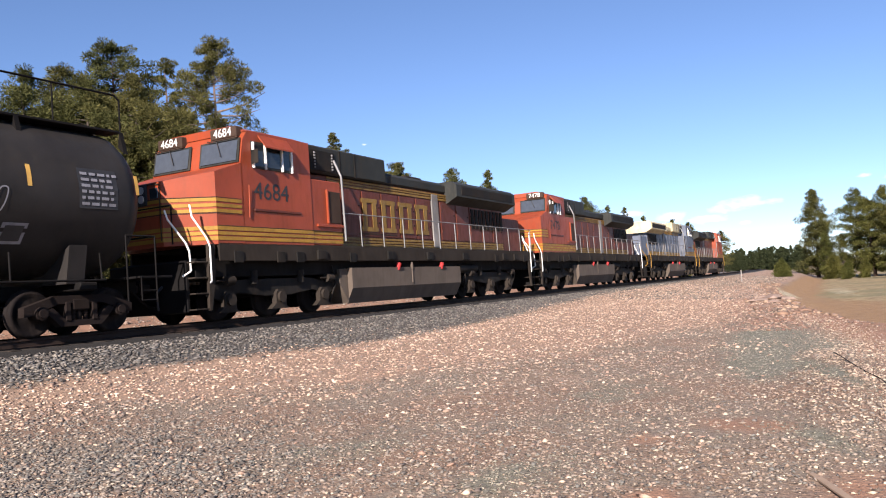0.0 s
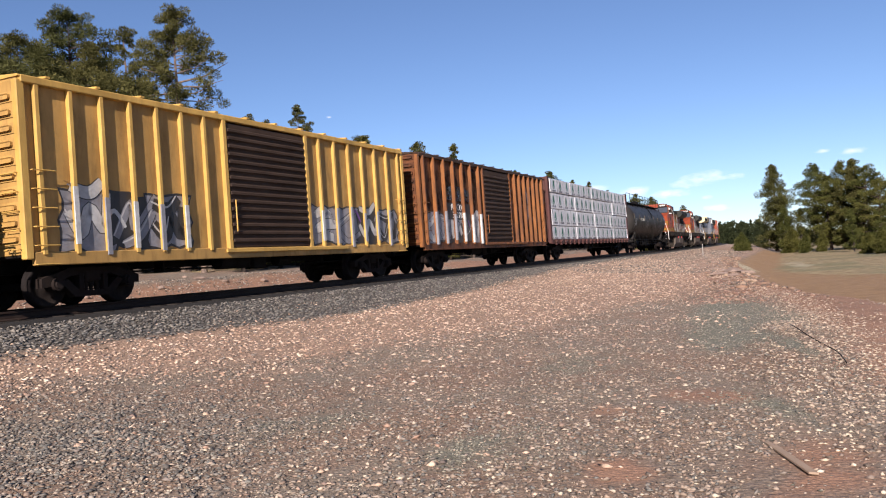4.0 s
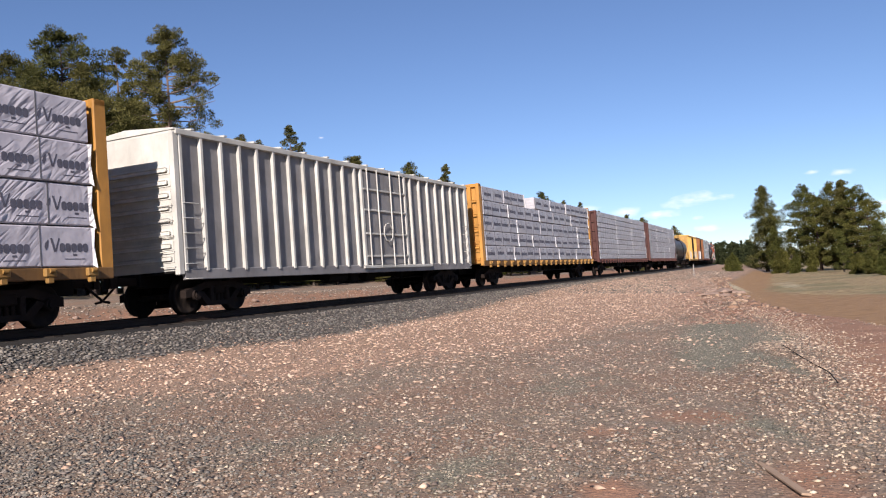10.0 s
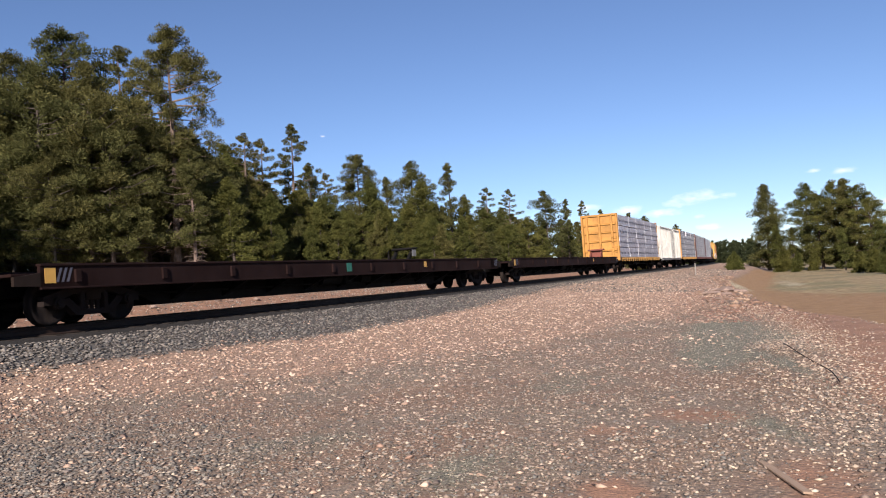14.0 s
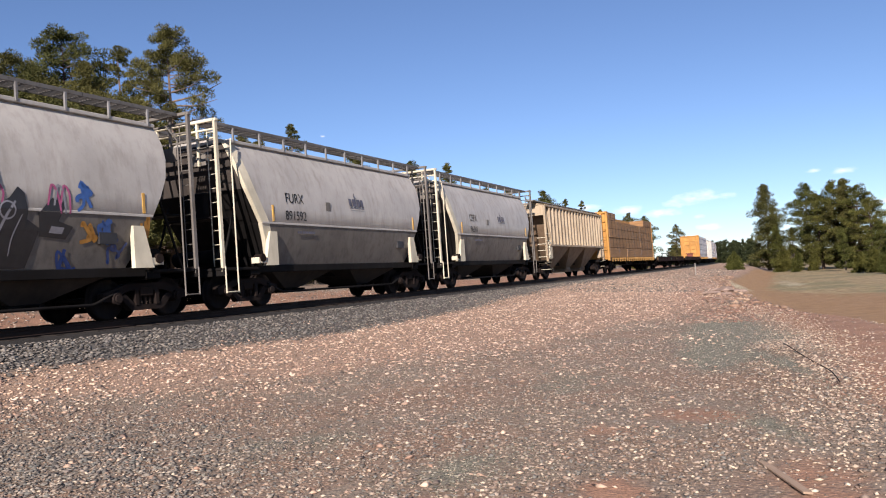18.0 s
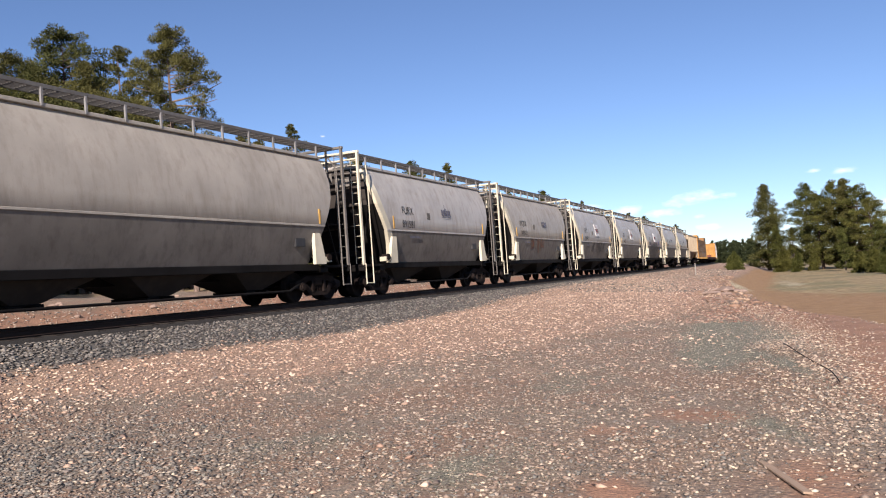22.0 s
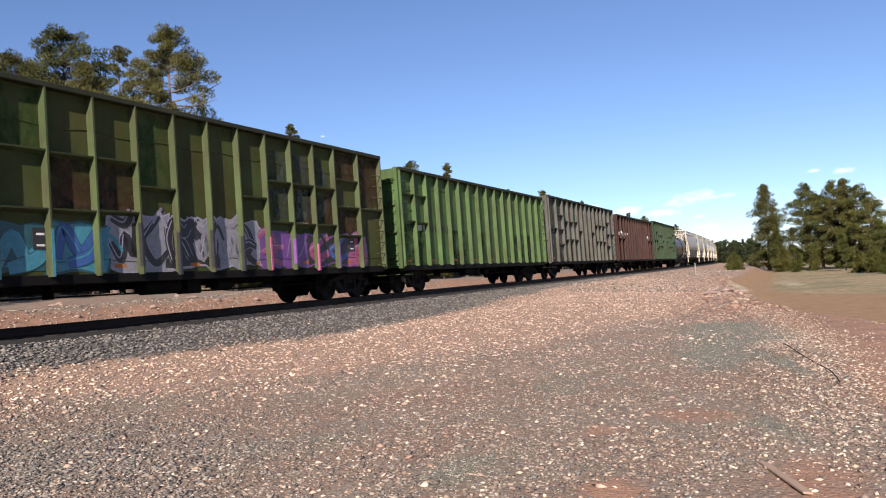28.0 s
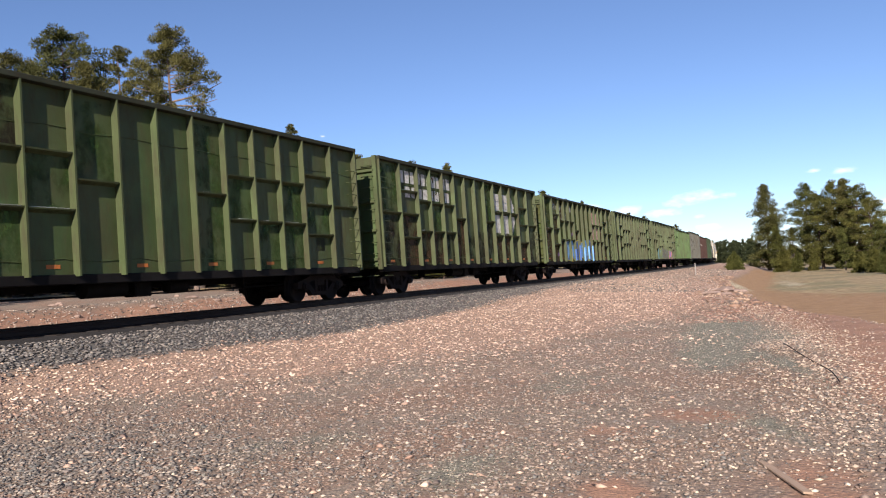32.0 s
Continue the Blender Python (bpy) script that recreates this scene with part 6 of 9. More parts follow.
        for a, b, c in ((-0.1, 0.0, 0.30), (0.0, 0.1, 0.16)):
            t.add([(a, -0.018, -0.16), (a + 0.03, -0.018, -0.16), ((a + b) / 2 + 0.015, -0.018, c), ((a + b) / 2 - 0.015, -0.018, c)], [(0, 1, 2, 3)])
            t.add([(b - 0.03, -0.018, -0.16), (b, -0.018, -0.16), ((a + b) / 2 + 0.015, -0.018, c), ((a + b) / 2 - 0.015, -0.018, c)], [(0, 1, 2, 3)])
        part("emblem", t, REDMARK if white else GREYMARK, sg)
        # a sign panel is a flat part: give it its own mesh as root
    part("data_panel", Shape().box(h - 3.0, h - 2.55, -1.50, -1.40, 1.62, 1.86).box(h - 2.93, h - 2.62, -1.503, -1.50, 1.66, 1.82), MARK, car)
    for x in (-h + 2.0, h - 1.85):
        part("reflector", Shape().box(x, x + 0.07, -1.575, -1.55, 2.3, 2.75), YELLOW, car)
    part("small_print", bars([0.9], -1.545, 2.06, 0.07, mx, seed=int(length * 10)), GREYMARK, car)
    part("frame_mark", Shape().box(mx + 1.1, mx + 1.35, -1.563, -1.56, 2.72, 2.98).box(mx + 1.13, mx + 1.32, -1.565, -1.563, 2.75, 2.95), HOPSHADEDIRT, car)
    if extra:
        extra(car, h)
    return car


DULLPLATE = painted("dull_plate", (0.12, 0.095, 0.085), 0.75, grime=0.5)
SIGNWHITE = painted("sign_white", (0.50, 0.49, 0.475), 0.5, grime=0.3)
CHORD = painted("gondola_chord", (0.022, 0.026, 0.016), 0.75, grime=0.5, grime_col=(0.04, 0.028, 0.018))
WALKDARK = painted("dark_grating", (0.10, 0.098, 0.095), 0.7, grime=0.4)
# grimy grey that also carries painted shade for lower sheets and front ends
HOPSHADEDIRT = painted("hopper_shade_grime", (0.130, 0.119, 0.105), 0.55, grime=0.7, grime_col=(0.07, 0.06, 0.05), streak=0.5, fade=0.2)
# shade under and between the cars, put into a grimy dark colour
BAYDARK = painted("hopper_bay_shade_grime", (0.035, 0.030, 0.027), 0.8, grime=0.6, grime_col=(0.075, 0.06, 0.05))
GALV = painted("galvanised_grating", (0.20, 0.20, 0.20), 0.6, metal=0.3, grime=0.4)
REDMARK = plain("mark_red", (0.42, 0.03, 0.03), 0.6)


def rib_hopper(length):
    """Tan ribbed covered hopper."""
    tan = painted("tan_paint", (0.30, 0.24, 0.165), 0.6, grime=0.5, grime_col=(0.2, 0.13, 0.08))
    deep = painted("tan_rusty_paint", (0.20, 0.14, 0.09), 0.65, grime=0.7, grime_col=(0.12, 0.075, 0.05))
    car = thing("hopper_car", "tan ribbed covered hopper with rusty stains", "hopper car", "covered hoppers")
    h = length / 2
    running_gear(car, length + 0.3, 1.7, 0.26, 1.02, rig=False)
    lo, hi = 1.95, 4.18
    xl, xr = -h + 1.55, h - 0.75
    part("side_sheet", Shape().block(xl, xr, -HW + 0.10, -HW + 0.15, lo, hi, 0.01), tan, car)
    part("side_sheet", Shape().block(xl, xr, HW - 0.15, HW - 0.10, lo, hi, 0.01), tan, car)
    r = Shape().prism([(-0.10, -HW + 0.10), (-0.05, -HW), (0.05, -HW), (0.10, -HW + 0.10)], lo - 0.03, hi - 0.1, "z").mesh("rib", tan)
    for x in np.linspace(xl + 0.15, xr - 0.1, 19):
        part("rib", r, tan, car, at=(x, 0, 0))
    part("top_chord", Shape().block(-h + 0.75, h - 0.55, -HW, -HW + 0.14, hi - 0.06, hi + 0.07, 0.015), tan, car)
    part("bottom_chord", Shape().block(xl - 0.3, xr, -HW - 0.01, -HW + 0.14, lo - 0.09, lo + 0.03, 0.012), tan, car)
    part("roof", Shape().prism([(-HW, hi + 0.05), (-0.7, hi + 0.22), (0.7, hi + 0.22), (HW, hi + 0.05)], -h + 0.7, h - 0.5), tan, car)
    g = Shape()
    for y in (-1.1, 0.6):
        g.block(-h, h, y, y + 0.5, hi + 0.24, hi + 0.30, 0.01)
    part("roof_walk", g, GALV, car)
    for e in (-1, 1):
        sh = Shape().loft([[(e * (h - 2.6), -e * 1.42, 1.95), (e * (h - 2.6), e * 1.42, 1.95)], [(e * (h - 0.85), -e * 1.45, hi), (e * (h - 0.85), e * 1.45, hi)]], smooth=False, caps=False, closed=False)
        part("end_sheet", sh, deep, car)
        part("end_panel", Shape().block(*sorted((e * (h - 0.75), e * (h - 0.83))), -HW + 0.02, HW - 0.02, hi - 0.55, hi + 0.05, 0.01), tan, car)
        for y in (-HW + 0.06, HW - 0.06):
            part("corner_post", Shape().block(*sorted((e * (h - 0.70), e * (h - 0.86))), y - 0.06, y + 0.06, 1.0, hi, 0.012), tan, car)
            part("slant_brace", Shape().prism([(e * (h - 0.8), hi - 0.1), (e * (h - 0.95), hi - 0.1), (e * (h - 1.75), 2.2), (e * (h - 1.75), 1.2), (e * (h - 1.62), 1.2), (e * (h - 1.62), 2.2)], y - 0.04, y + 0.04, "y"), tan, car)
        part("platform", Shape().block(*sorted((e * h, e * (h - 1.7))), -1.4, 1.4, 1.0, 1.07, 0.01), BLACK, car)
        part("end_ladder", end_rungs(e * (h - 0.60), -1.45, -1.0, np.arange(0.55, 2.6, 0.36), 0.018), CREAM, car)
        part("side_ladder", rungs(*sorted((e * (h - 0.62), e * (h - 1.2))), -HW - 0.02, np.arange(0.55, 2.6, 0.4), 0.018), CREAM, car)
        part("tool_box", Shape().block(*sorted((e * (h - 1.25), e * (h - 1.7))), -HW + 0.02, -HW + 0.3, 1.15, 2.1, 0.02), CREAM if e < 0 else tan, car)
    n = 3
    for b in range(n):
        w = (xr - xl - 1.6) / n / 2
        xm = xl + 0.8 + w * (2 * b + 1)
        bay = part("hopper_bay", Shape().loft([[(xm - w, -1.36, 1.95), (xm + w, -1.38, 1.95), (xm + w, 1.38, 1.95), (xm - w, 1.38, 1.95)], [(xm - 0.4, -0.5, 0.5), (xm + 0.4, -0.5, 0.5), (xm + 0.4, 0.5, 0.5), (xm - 0.4, 0.5, 0.5)]][::-1], smooth=False), deep, car)
        part("outlet", Shape().block(xm - 0.6, xm + 0.6, -0.55, 0.55, 0.34, 0.5, 0.02).prism([(xm - 0.6, 0.5), (xm - 0.2, 0.66), (xm + 0.2, 0.66), (xm + 0.6, 0.5)], -0.6, -0.5, "y"), deep, bay)
    part("end_lettering", bars([0.7, 0.5], 0, 0, 0.14, 0, seed=3), MARK, car, at=(-h + 2.6, -HW + 0.09, 3.2))
    return car


# -- flatcars --
def flatcar(length, label, blocked_front=False, blocked_rear=False):
    brown = painted("flatcar_brown", (0.012, 0.0045, 0.004), 0.85, grime=0.6, grime_col=(0.020, 0.008, 0.006))
    car = thing("flatcar", label, "flatcar", "empty flatcars")
    h = length / 2
    running_gear(car, length + 0.3, 2.3, 0.34, 0.95)
    part("deck", Shape().block(-h, h, -1.42, 1.42, 0.98, 1.04, 0.01), brown, car)
    for y in (-1.5, 1.42):
        sl = part("side_sill", Shape().block(-h + 0.55, h - 0.55, y, y + 0.08, 0.74, 1.20, 0.012), brown, car)
        part("flange", Shape().block(-h + 0.55, h - 0.55, y - 0.03, y + 0.11, 1.17, 1.22, 0.008).block(-h + 0.55, h - 0.55, y - 0.03, y + 0.11, 0.72, 0.76, 0.008), brown, sl)
        for e in (-1, 1):
            part("end_ramp", Shape().prism([(e * h, 0.80), (e * (h - 1.3), 0.76), (e * (h - 1.3), 1.16), (e * (h - 0.25), 1.0), (e * h, 0.98)], y, y + 0.08, "y"), RUST, car)
    for x in (-h + 0.9, h - 0.9):
        s = Shape()
        for k in range(3):
            s.add([(x + 0.12 * k, -1.506, 0.86), (x + 0.12 * k + 0.06, -1.506, 0.86), (x + 0.12 * k + 0.16, -1.506, 1.14), (x + 0.12 * k + 0.10, -1.506, 1.14)], [(0, 1, 2, 3)])
        part("hazard_stripe", s, GREYMARK, car)
    part("data_panel", Shape().box(h * 0.35, h * 0.35 + 0.22, -1.505, -1.5, 0.92, 1.12), YELLOW, car)
    part("reflector", Shape().box(-h + 0.65, -h + 0.9, -1.505, -1.5, 0.84, 1.14), YELLOW, car)
    if blocked_front:
        e = 1
        hitch = Shape().block(*sorted((e * (h - 0.55), e * (h - 0.85))), -0.45, 0.45, 1.04, 1.85, 0.03)
        hitch.prism([(e * (h - 0.6), 1.05), (e * (h - 1.7), 1.05), (e * (h - 0.75), 1.85)], -0.45, -0.33, "y").prism([(e * (h - 0.6), 1.05), (e * (h - 1.7), 1.05), (e * (h - 0.75), 1.85)], 0.33, 0.45, "y")
        hitch.block(*sorted((e * (h - 0.4), e * (h - 1.1))), -0.6, 0.6, 1.80, 1.92, 0.02)
        part("trailer_hitch", hitch, painted("hitch_red", (0.16, 0.045, 0.03), 0.7, grime=0.5), car)
    if blocked_rear:
        hx = 5.8
        stand2 = Shape().prism([(hx - 0.75, 1.04), (hx - 0.5, 1.04), (hx + 0.08, 1.66), (hx - 0.02, 1.72)], -0.4, -0.3, "y").prism([(hx - 0.75, 1.04), (hx - 0.5, 1.04), (hx + 0.08, 1.66), (hx - 0.02, 1.72)], 0.3, 0.4, "y")
        stand2.block(hx - 0.25, hx + 0.28, -0.45, 0.45, 1.68, 1.76, 0.02)
        part("trailer_hitch", stand2, BLACK, car)
        part("hitch_plate", Shape().block(hx - 0.24, hx + 0.1, -0.47, -0.452, 1.40, 1.66, 0.006), GALV, car)
        part("placard", Shape().box(-1.1, -0.8, -1.506, -1.5, 0.85, 1.12), GREENMARK, car)
    sill = Shape().prism([(-h + 2.9, 0.98), (-h + 4.6, 0.27), (h - 4.6, 0.27), (h - 2.9, 0.98)], -0.42, 0.42, "y")
    part("centre_sill", sill, BLACK, car)
    for x in np.arange(-h + 3.2, h - 3.0, 1.9):
        part("cross_bearer", Shape().prism([(-1.42, 0.98), (-1.42, 0.80), (-0.42, 0.36), (0.42, 0.36), (1.42, 0.80), (1.42, 0.98)], x - 0.06, x + 0.06), BLACK, car)
    for x in np.arange(-h + 1.4, h - 1.0, 2.35):
        part("stake_pocket", Shape().block(x - 0.07, x + 0.07, -1.55, -1.49, 0.84, 1.10, 0.01), brown, car)
    part("bridge_plate", Shape().prism([(h - 1.1, 1.04), (h - 0.9, 1.14), (h + 0.05, 1.22), (h + 0.05, 1.12), (h - 0.2, 1.04)], -1.3, -0.5, "y"), DULLPLATE, car)
    return car


# -- wood-chip gondolas --
def bay_lines(h, ribs):
    """Where the upright ribs of a gondola's side stand: fourteen bays are wider towards the ends."""
    if ribs == 14:
        return [-h + 0.05, -h + 1.55] + [-5.72 + 1.144 * k for k in range(11)] + [h - 1.55, h - 0.05]
    return list(np.linspace(-h + 0.05, h - 0.05, ribs + 1))


def chip_gondola(length, height, side, rib, label, shelves, art=None, ribs=15, group="wood-chip gondolas", seed=0):
    car = thing("gondola_car", label, "gondola car", group)
    h = length / 2
    rng = random.Random(seed)
    lo = 0.98
    running_gear(car, length + 0.3, 1.9, 0.30, lo)
    part("side_sheet", Shape().block(-h, h, -HW + 0.12, -HW + 0.15, lo, height - 0.05, 0.008), side, car)
    part("side_sheet", Shape().block(-h, h, HW - 0.15, HW - 0.12, lo, height - 0.05, 0.008), side, car)
    part("floor", Shape().block(-h, h, -1.35, 1.35, lo - 0.04, lo + 0.04, 0.008), side, car)
    part("top_chord", Shape().block(-h, h, -HW - 0.06, -HW + 0.2, height - 0.12, height, 0.015), CHORD, car)
    part("top_chord", Shape().block(-h, h, HW - 0.2, HW + 0.01, height - 0.12, height, 0.015), CHORD, car)
    # sill coloured black and set back to stand for shade below the side
    part("side_sill", Shape().block(-h, h, -HW + 0.07, -HW + 0.2, lo - 0.18, lo + 0.02, 0.015), BLACK, car)
    xs = bay_lines(h, ribs)
    for x in xs:
        x += rng.uniform(-0.015, 0.015)
        s = Shape().prism([(x - 0.035, -HW + 0.12), (x - 0.022, -HW - 0.055), (x + 0.022, -HW - 0.055), (x + 0.035, -HW + 0.12)], lo - 0.02, height - 0.10, "z")
        part("rib", s, rib, car)
    # short horizontal stiffeners between ribs at uneven heights
    for i in range(ribs):
        for z in shelves(i, ribs):
            z += rng.uniform(-0.02, 0.02)
            s = Shape().prism([(-HW + 0.12, z - 0.07), (-HW - 0.03, z - 0.01), (-HW - 0.04, z + 0.025), (-HW + 0.12, z + 0.04)], xs[i] + 0.045, xs[i + 1] - 0.045)
            bar = part("stiffener", s, rib, car)
            # white strips on some stiffener tops paint the glint of the sun
            if rng.random() < 0.4:
                a, b = sorted((rng.uniform(xs[i] + 0.1, xs[i + 1] - 0.1), rng.uniform(xs[i] + 0.1, xs[i + 1] - 0.1)))
                part("bare_metal", Shape().prism([(-HW + 0.11, z + 0.045), (-HW + 0.02, z + 0.034), (-HW + 0.02, z + 0.038), (-HW + 0.11, z + 0.049)], a - 0.08, b + 0.08), LETTER, bar)
    # low seams where the sheets are welded
    for z in (1.28, 3.95):
        seam = Shape()
        pts = [(-h + 0.1 + (2 * h - 0.2) * k / 60, -HW + 0.113, z + 0.03 * math.sin(k * 0.9 + seed) + rng.uniform(-0.015, 0.015)) for k in range(61)]
        part("weld_seam", seam.path(pts, 0.009, 4), side, car)
    for e in (-1, 1):
        x = e * h
        en = part("end_wall", Shape().block(x - 0.02, x + 0.02, -HW + 0.12, HW - 0.16, lo, height - 0.03, 0.008), side, car)
        for z in (lo + 0.2, lo + 1.2, lo + 2.2, height - 0.55):
            part("stiffener", Shape().block(*sorted((x, x + e * 0.12)), -HW + 0.1, HW - 0.1, z, z + 0.1, 0.015), rib, en)
        part("end_plate", Shape().block(*sorted((x, x + e * 0.10)), -HW + 0.05, HW - 0.05, height - 0.42, height - 0.06, 0.015), rib, car)
        for y in (-HW + 0.02, HW - 0.18):
            part("corner_post", Shape().block(*sorted((x - e * 0.02, x + e * 0.12)), y, y + 0.16, lo - 0.1, height, 0.015), rib, car)
        part("end_ladder", end_rungs(x + e * 0.18, -1.38, -0.95, np.arange(lo - 0.3, height - 0.3, 0.38), 0.015), rib, car)
        a, b = sorted((e * (h - 0.08), e * (h - 0.55)))
        part("side_ladder", rungs(a, b, -HW - 0.03, np.arange(lo - 0.32, lo + 3.2, 0.38), 0.014), rib, car)
        part("number_bars", Shape().box(0, 0.004, -0.45, -0.2, 0, 0.12).box(0, 0.004, -0.12, 0.3, 0, 0.12), LETTER, car, at=(x + e * 0.10 - (0.004 if e < 0 else 0), -0.2, height - 0.3))
    part("interior_braces", Shape().path([(-h * 0.5, -1.3, 3.0), (-h * 0.5, 1.3, 3.0)], 0.04).path([(0, -1.3, 3.0), (0, 1.3, 3.0)], 0.04).path([(h * 0.5, -1.3, 3.0), (h * 0.5, 1.3, 3.0)], 0.04), rib, car)
    dp = Shape().box(-h + 1.35, -h + 1.75, -HW + 0.155, -HW + 0.12, 1.4, 1.8).box(h - 2.35, h - 1.9, -HW + 0.152, -HW + 0.12, 1.5, 1.9)
    part("data_panel", dp, MARK, car)
    dq = Shape()
    for x0 in (-h + 1.40, h - 2.30):
        dq.box(x0, x0 + 0.3, -HW + 0.148, -HW + 0.152, 1.55, 1.58).box(x0, x0 + 0.3, -HW + 0.148, -HW + 0.152, 1.7, 1.73).box(x0 + 0.12, x0 + 0.15, -HW + 0.148, -HW + 0.152, 1.5, 1.78)
    part("data_lines", dq, LETTER, car)
    if art:
        art(car, h, height)
    return car

# -- locomotives --
def locomotive(e, body, stripe, roof, frame_mat, label, number=None, fade_letters=None, rail_mat=None, warm_frame=None):
    """Six-axle diesel. e: +1 with the cab leading, -1 with the cab trailing."""
    car = thing("locomotive", label, "locomotive", "locomotives")
    tankc = warm_frame or frame_mat

    def X(a, b):
        return sorted((e * a, e * b))

    def blk(a, b, y0, y1, z0, z1, c=0.02):
        return Shape().block(*X(a, b), y0, y1, z0, z1, c)

    # the hood wears darker copies of the cab paint, with side shade included
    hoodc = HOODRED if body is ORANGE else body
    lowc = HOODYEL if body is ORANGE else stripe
    part("underframe", blk(-10.0, 10.6, -1.2, 1.2, 1.05, 1.50), BLACK, car)
    part("walkway", blk(-10.2, 10.1, -1.50, 1.50, 1.80, 1.86, 0.008), tankc, car)
    part("side_sill", blk(-10.2, 10.1, -1.50, -1.42, 1.42, 1.82, 0.012), tankc, car)
    part("side_sill", blk(-10.2, 10.1, 1.42, 1.50, 1.42, 1.82, 0.012), tankc, car)
    for a in (-9.2, -6.1, 4.4, 6.9, 7.7, 9.3):
        part("jack_pad", blk(a, a + 0.32, -1.53, -1.49, 1.38, 1.66, 0.01), frame_mat, car)
    for a in (-8.2, -7.0, -3.2, -0.4, 2.2, 5.9):
        part("conduit_box", blk(a, a + 0.42, -1.56, -1.49, 1.46, 1.72, 0.012), frame_mat, car)
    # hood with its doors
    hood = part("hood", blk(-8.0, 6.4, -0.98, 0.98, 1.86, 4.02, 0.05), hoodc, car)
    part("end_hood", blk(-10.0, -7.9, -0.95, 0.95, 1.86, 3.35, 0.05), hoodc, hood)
    part("hood_roof", blk(-8.0, 6.4, -1.0, 1.0, 3.98, 4.42, 0.10), roof, car)
    for a, b in [(-7.9, -6.9), (-6.8, -5.8), (-5.7, -4.7), (-4.6, -3.5), (-3.4, -2.2), (-1.4, -0.35), (-0.25, 0.8), (0.9, 1.95), (2.05, 3.1), (3.2, 4.25), (4.35, 4.9)]:
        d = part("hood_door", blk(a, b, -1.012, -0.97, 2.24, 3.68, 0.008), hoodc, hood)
        part("latch", Shape().tube((e * (a + 0.12), -1.035, 2.7), (e * (a + 0.12), -1.0, 2.7), 0.03, n=8).tube((e * (a + 0.12), -1.035, 3.2), (e * (a + 0.12), -1.0, 3.2), 0.03, n=8), frame_mat, d)
        part("hinge", Shape().tube((e * (b - 0.04), -1.02, 2.5), (e * (b - 0.04), -1.02, 2.62), 0.02, n=6).tube((e * (b - 0.04), -1.02, 3.3), (e * (b - 0.04), -1.02, 3.42), 0.02, n=6), hoodc, d)
    for z0, z1 in [(1.92, 2.00), (2.03, 2.09), (2.12, 2.19), (3.73, 3.80), (3.83, 3.88), (3.91, 3.97)]:
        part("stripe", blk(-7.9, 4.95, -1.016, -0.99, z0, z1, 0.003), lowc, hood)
    part("grey_door", blk(-2.0, -1.52, -1.03, -0.97, 1.95, 3.92, 0.01), PALEDOOR, hood)
    # radiator wings, exhaust, intake housing
    w = Shape().prism([(-1.5, 3.88), (-1.5, 4.34), (-1.3, 4.47), (1.3, 4.47), (1.5, 4.34), (1.5, 3.88), (1.0, 3.62), (-1.0, 3.62)], *X(-8.4, -2.7))
    wing = part("radiator_wing", w, roof, car)
    part("radiator_screen", blk(-8.1, -3.1, -1.515, -1.49, 3.95, 4.28, 0.008), frame_mat, wing)
    for i in range(9):
        part("grille_slat", blk(-7.9 + i * 0.36, -7.66 + i * 0.36, -1.05, -0.99, 2.75, 3.55, 0.01), frame_mat, hood)
    part("exhaust", blk(-1.9, -0.7, -0.45, 0.45, 4.40, 4.62, 0.03), DUSTY, car)
    box = part("intake_box", blk(1.8, 6.4, -1.16, 1.16, 4.0, 4.80, 0.05), roof, car)
    part("box_seam", blk(3.6, 3.66, -1.175, -1.15, 4.02, 4.76, 0.005), frame_mat, box)
    part("box_seam", blk(4.4, 4.46, -1.175, -1.15, 4.02, 4.76, 0.005), frame_mat, box)
    lv = part("louvre_panel", blk(4.75, 6.2, -1.20, -1.14, 4.06, 4.66, 0.01), frame_mat, box)
    for a in (4.86, 5.72):
        for i in range(6):
            part("louvre", blk(a, a + 0.06, -1.23, -1.19, 4.12 + 0.085 * i, 4.17 + 0.085 * i, 0.006), GALV, lv)
    # equipment locker behind the cab
    lock = part("equipment_locker", blk(4.96, 6.4, -1.48, -0.97, 1.86, 3.72, 0.03), body, car)
    part("locker_door", blk(5.02, 5.62, -1.50, -1.46, 2.50, 3.42, 0.012), DOORBROWN, lock)
    part("door_post", blk(5.64, 5.70, -1.54, -1.47, 2.48, 3.46, 0.01), body, lock)
    part("ledge", blk(4.96, 6.2, -1.53, -1.47, 2.38, 2.46, 0.01), body, lock)
    part("hose", Shape().path([(e * 4.95, -1.3, 4.4), (e * 4.9, -1.5, 3.9), (e * 4.88, -1.52, 2.0)], 0.035), GALV, lock)
    # cab and nose
    c = Shape().prism([(e * 6.4, 1.84), (e * 6.4, 4.70), (e * 8.9, 4.70), (e * 9.08, 4.46), (e * 9.2, 3.88), (e * 9.2, 1.84)], -1.5, 1.5, "y")
    cab = part("cab", c, body, car)
    part("cab_roof", Shape().prism([(-1.5, 4.68), (-1.0, 4.88), (1.0, 4.88), (1.5, 4.68)], *X(6.4, 8.95)), body, cab)
    k = 1 if e > 0 else -1
    low = [[(e * 9.15, y, z) for y, z in ((-1.5, 1.82), (1.5, 1.82), (1.5, 3.86), (-1.5, 3.86))],
           [(e * 10.12, y, z) for y, z in ((-1.5, 1.82), (1.5, 1.82), (1.5, 3.55), (-1.5, 3.55))],
           [(e * 10.95, y, z) for y, z in ((-0.62, 1.82), (0.62, 1.82), (0.62, 3.34), (-0.62, 3.34))]]
    nose = part("nose", Shape().loft(low[::k], smooth=False), body, cab)

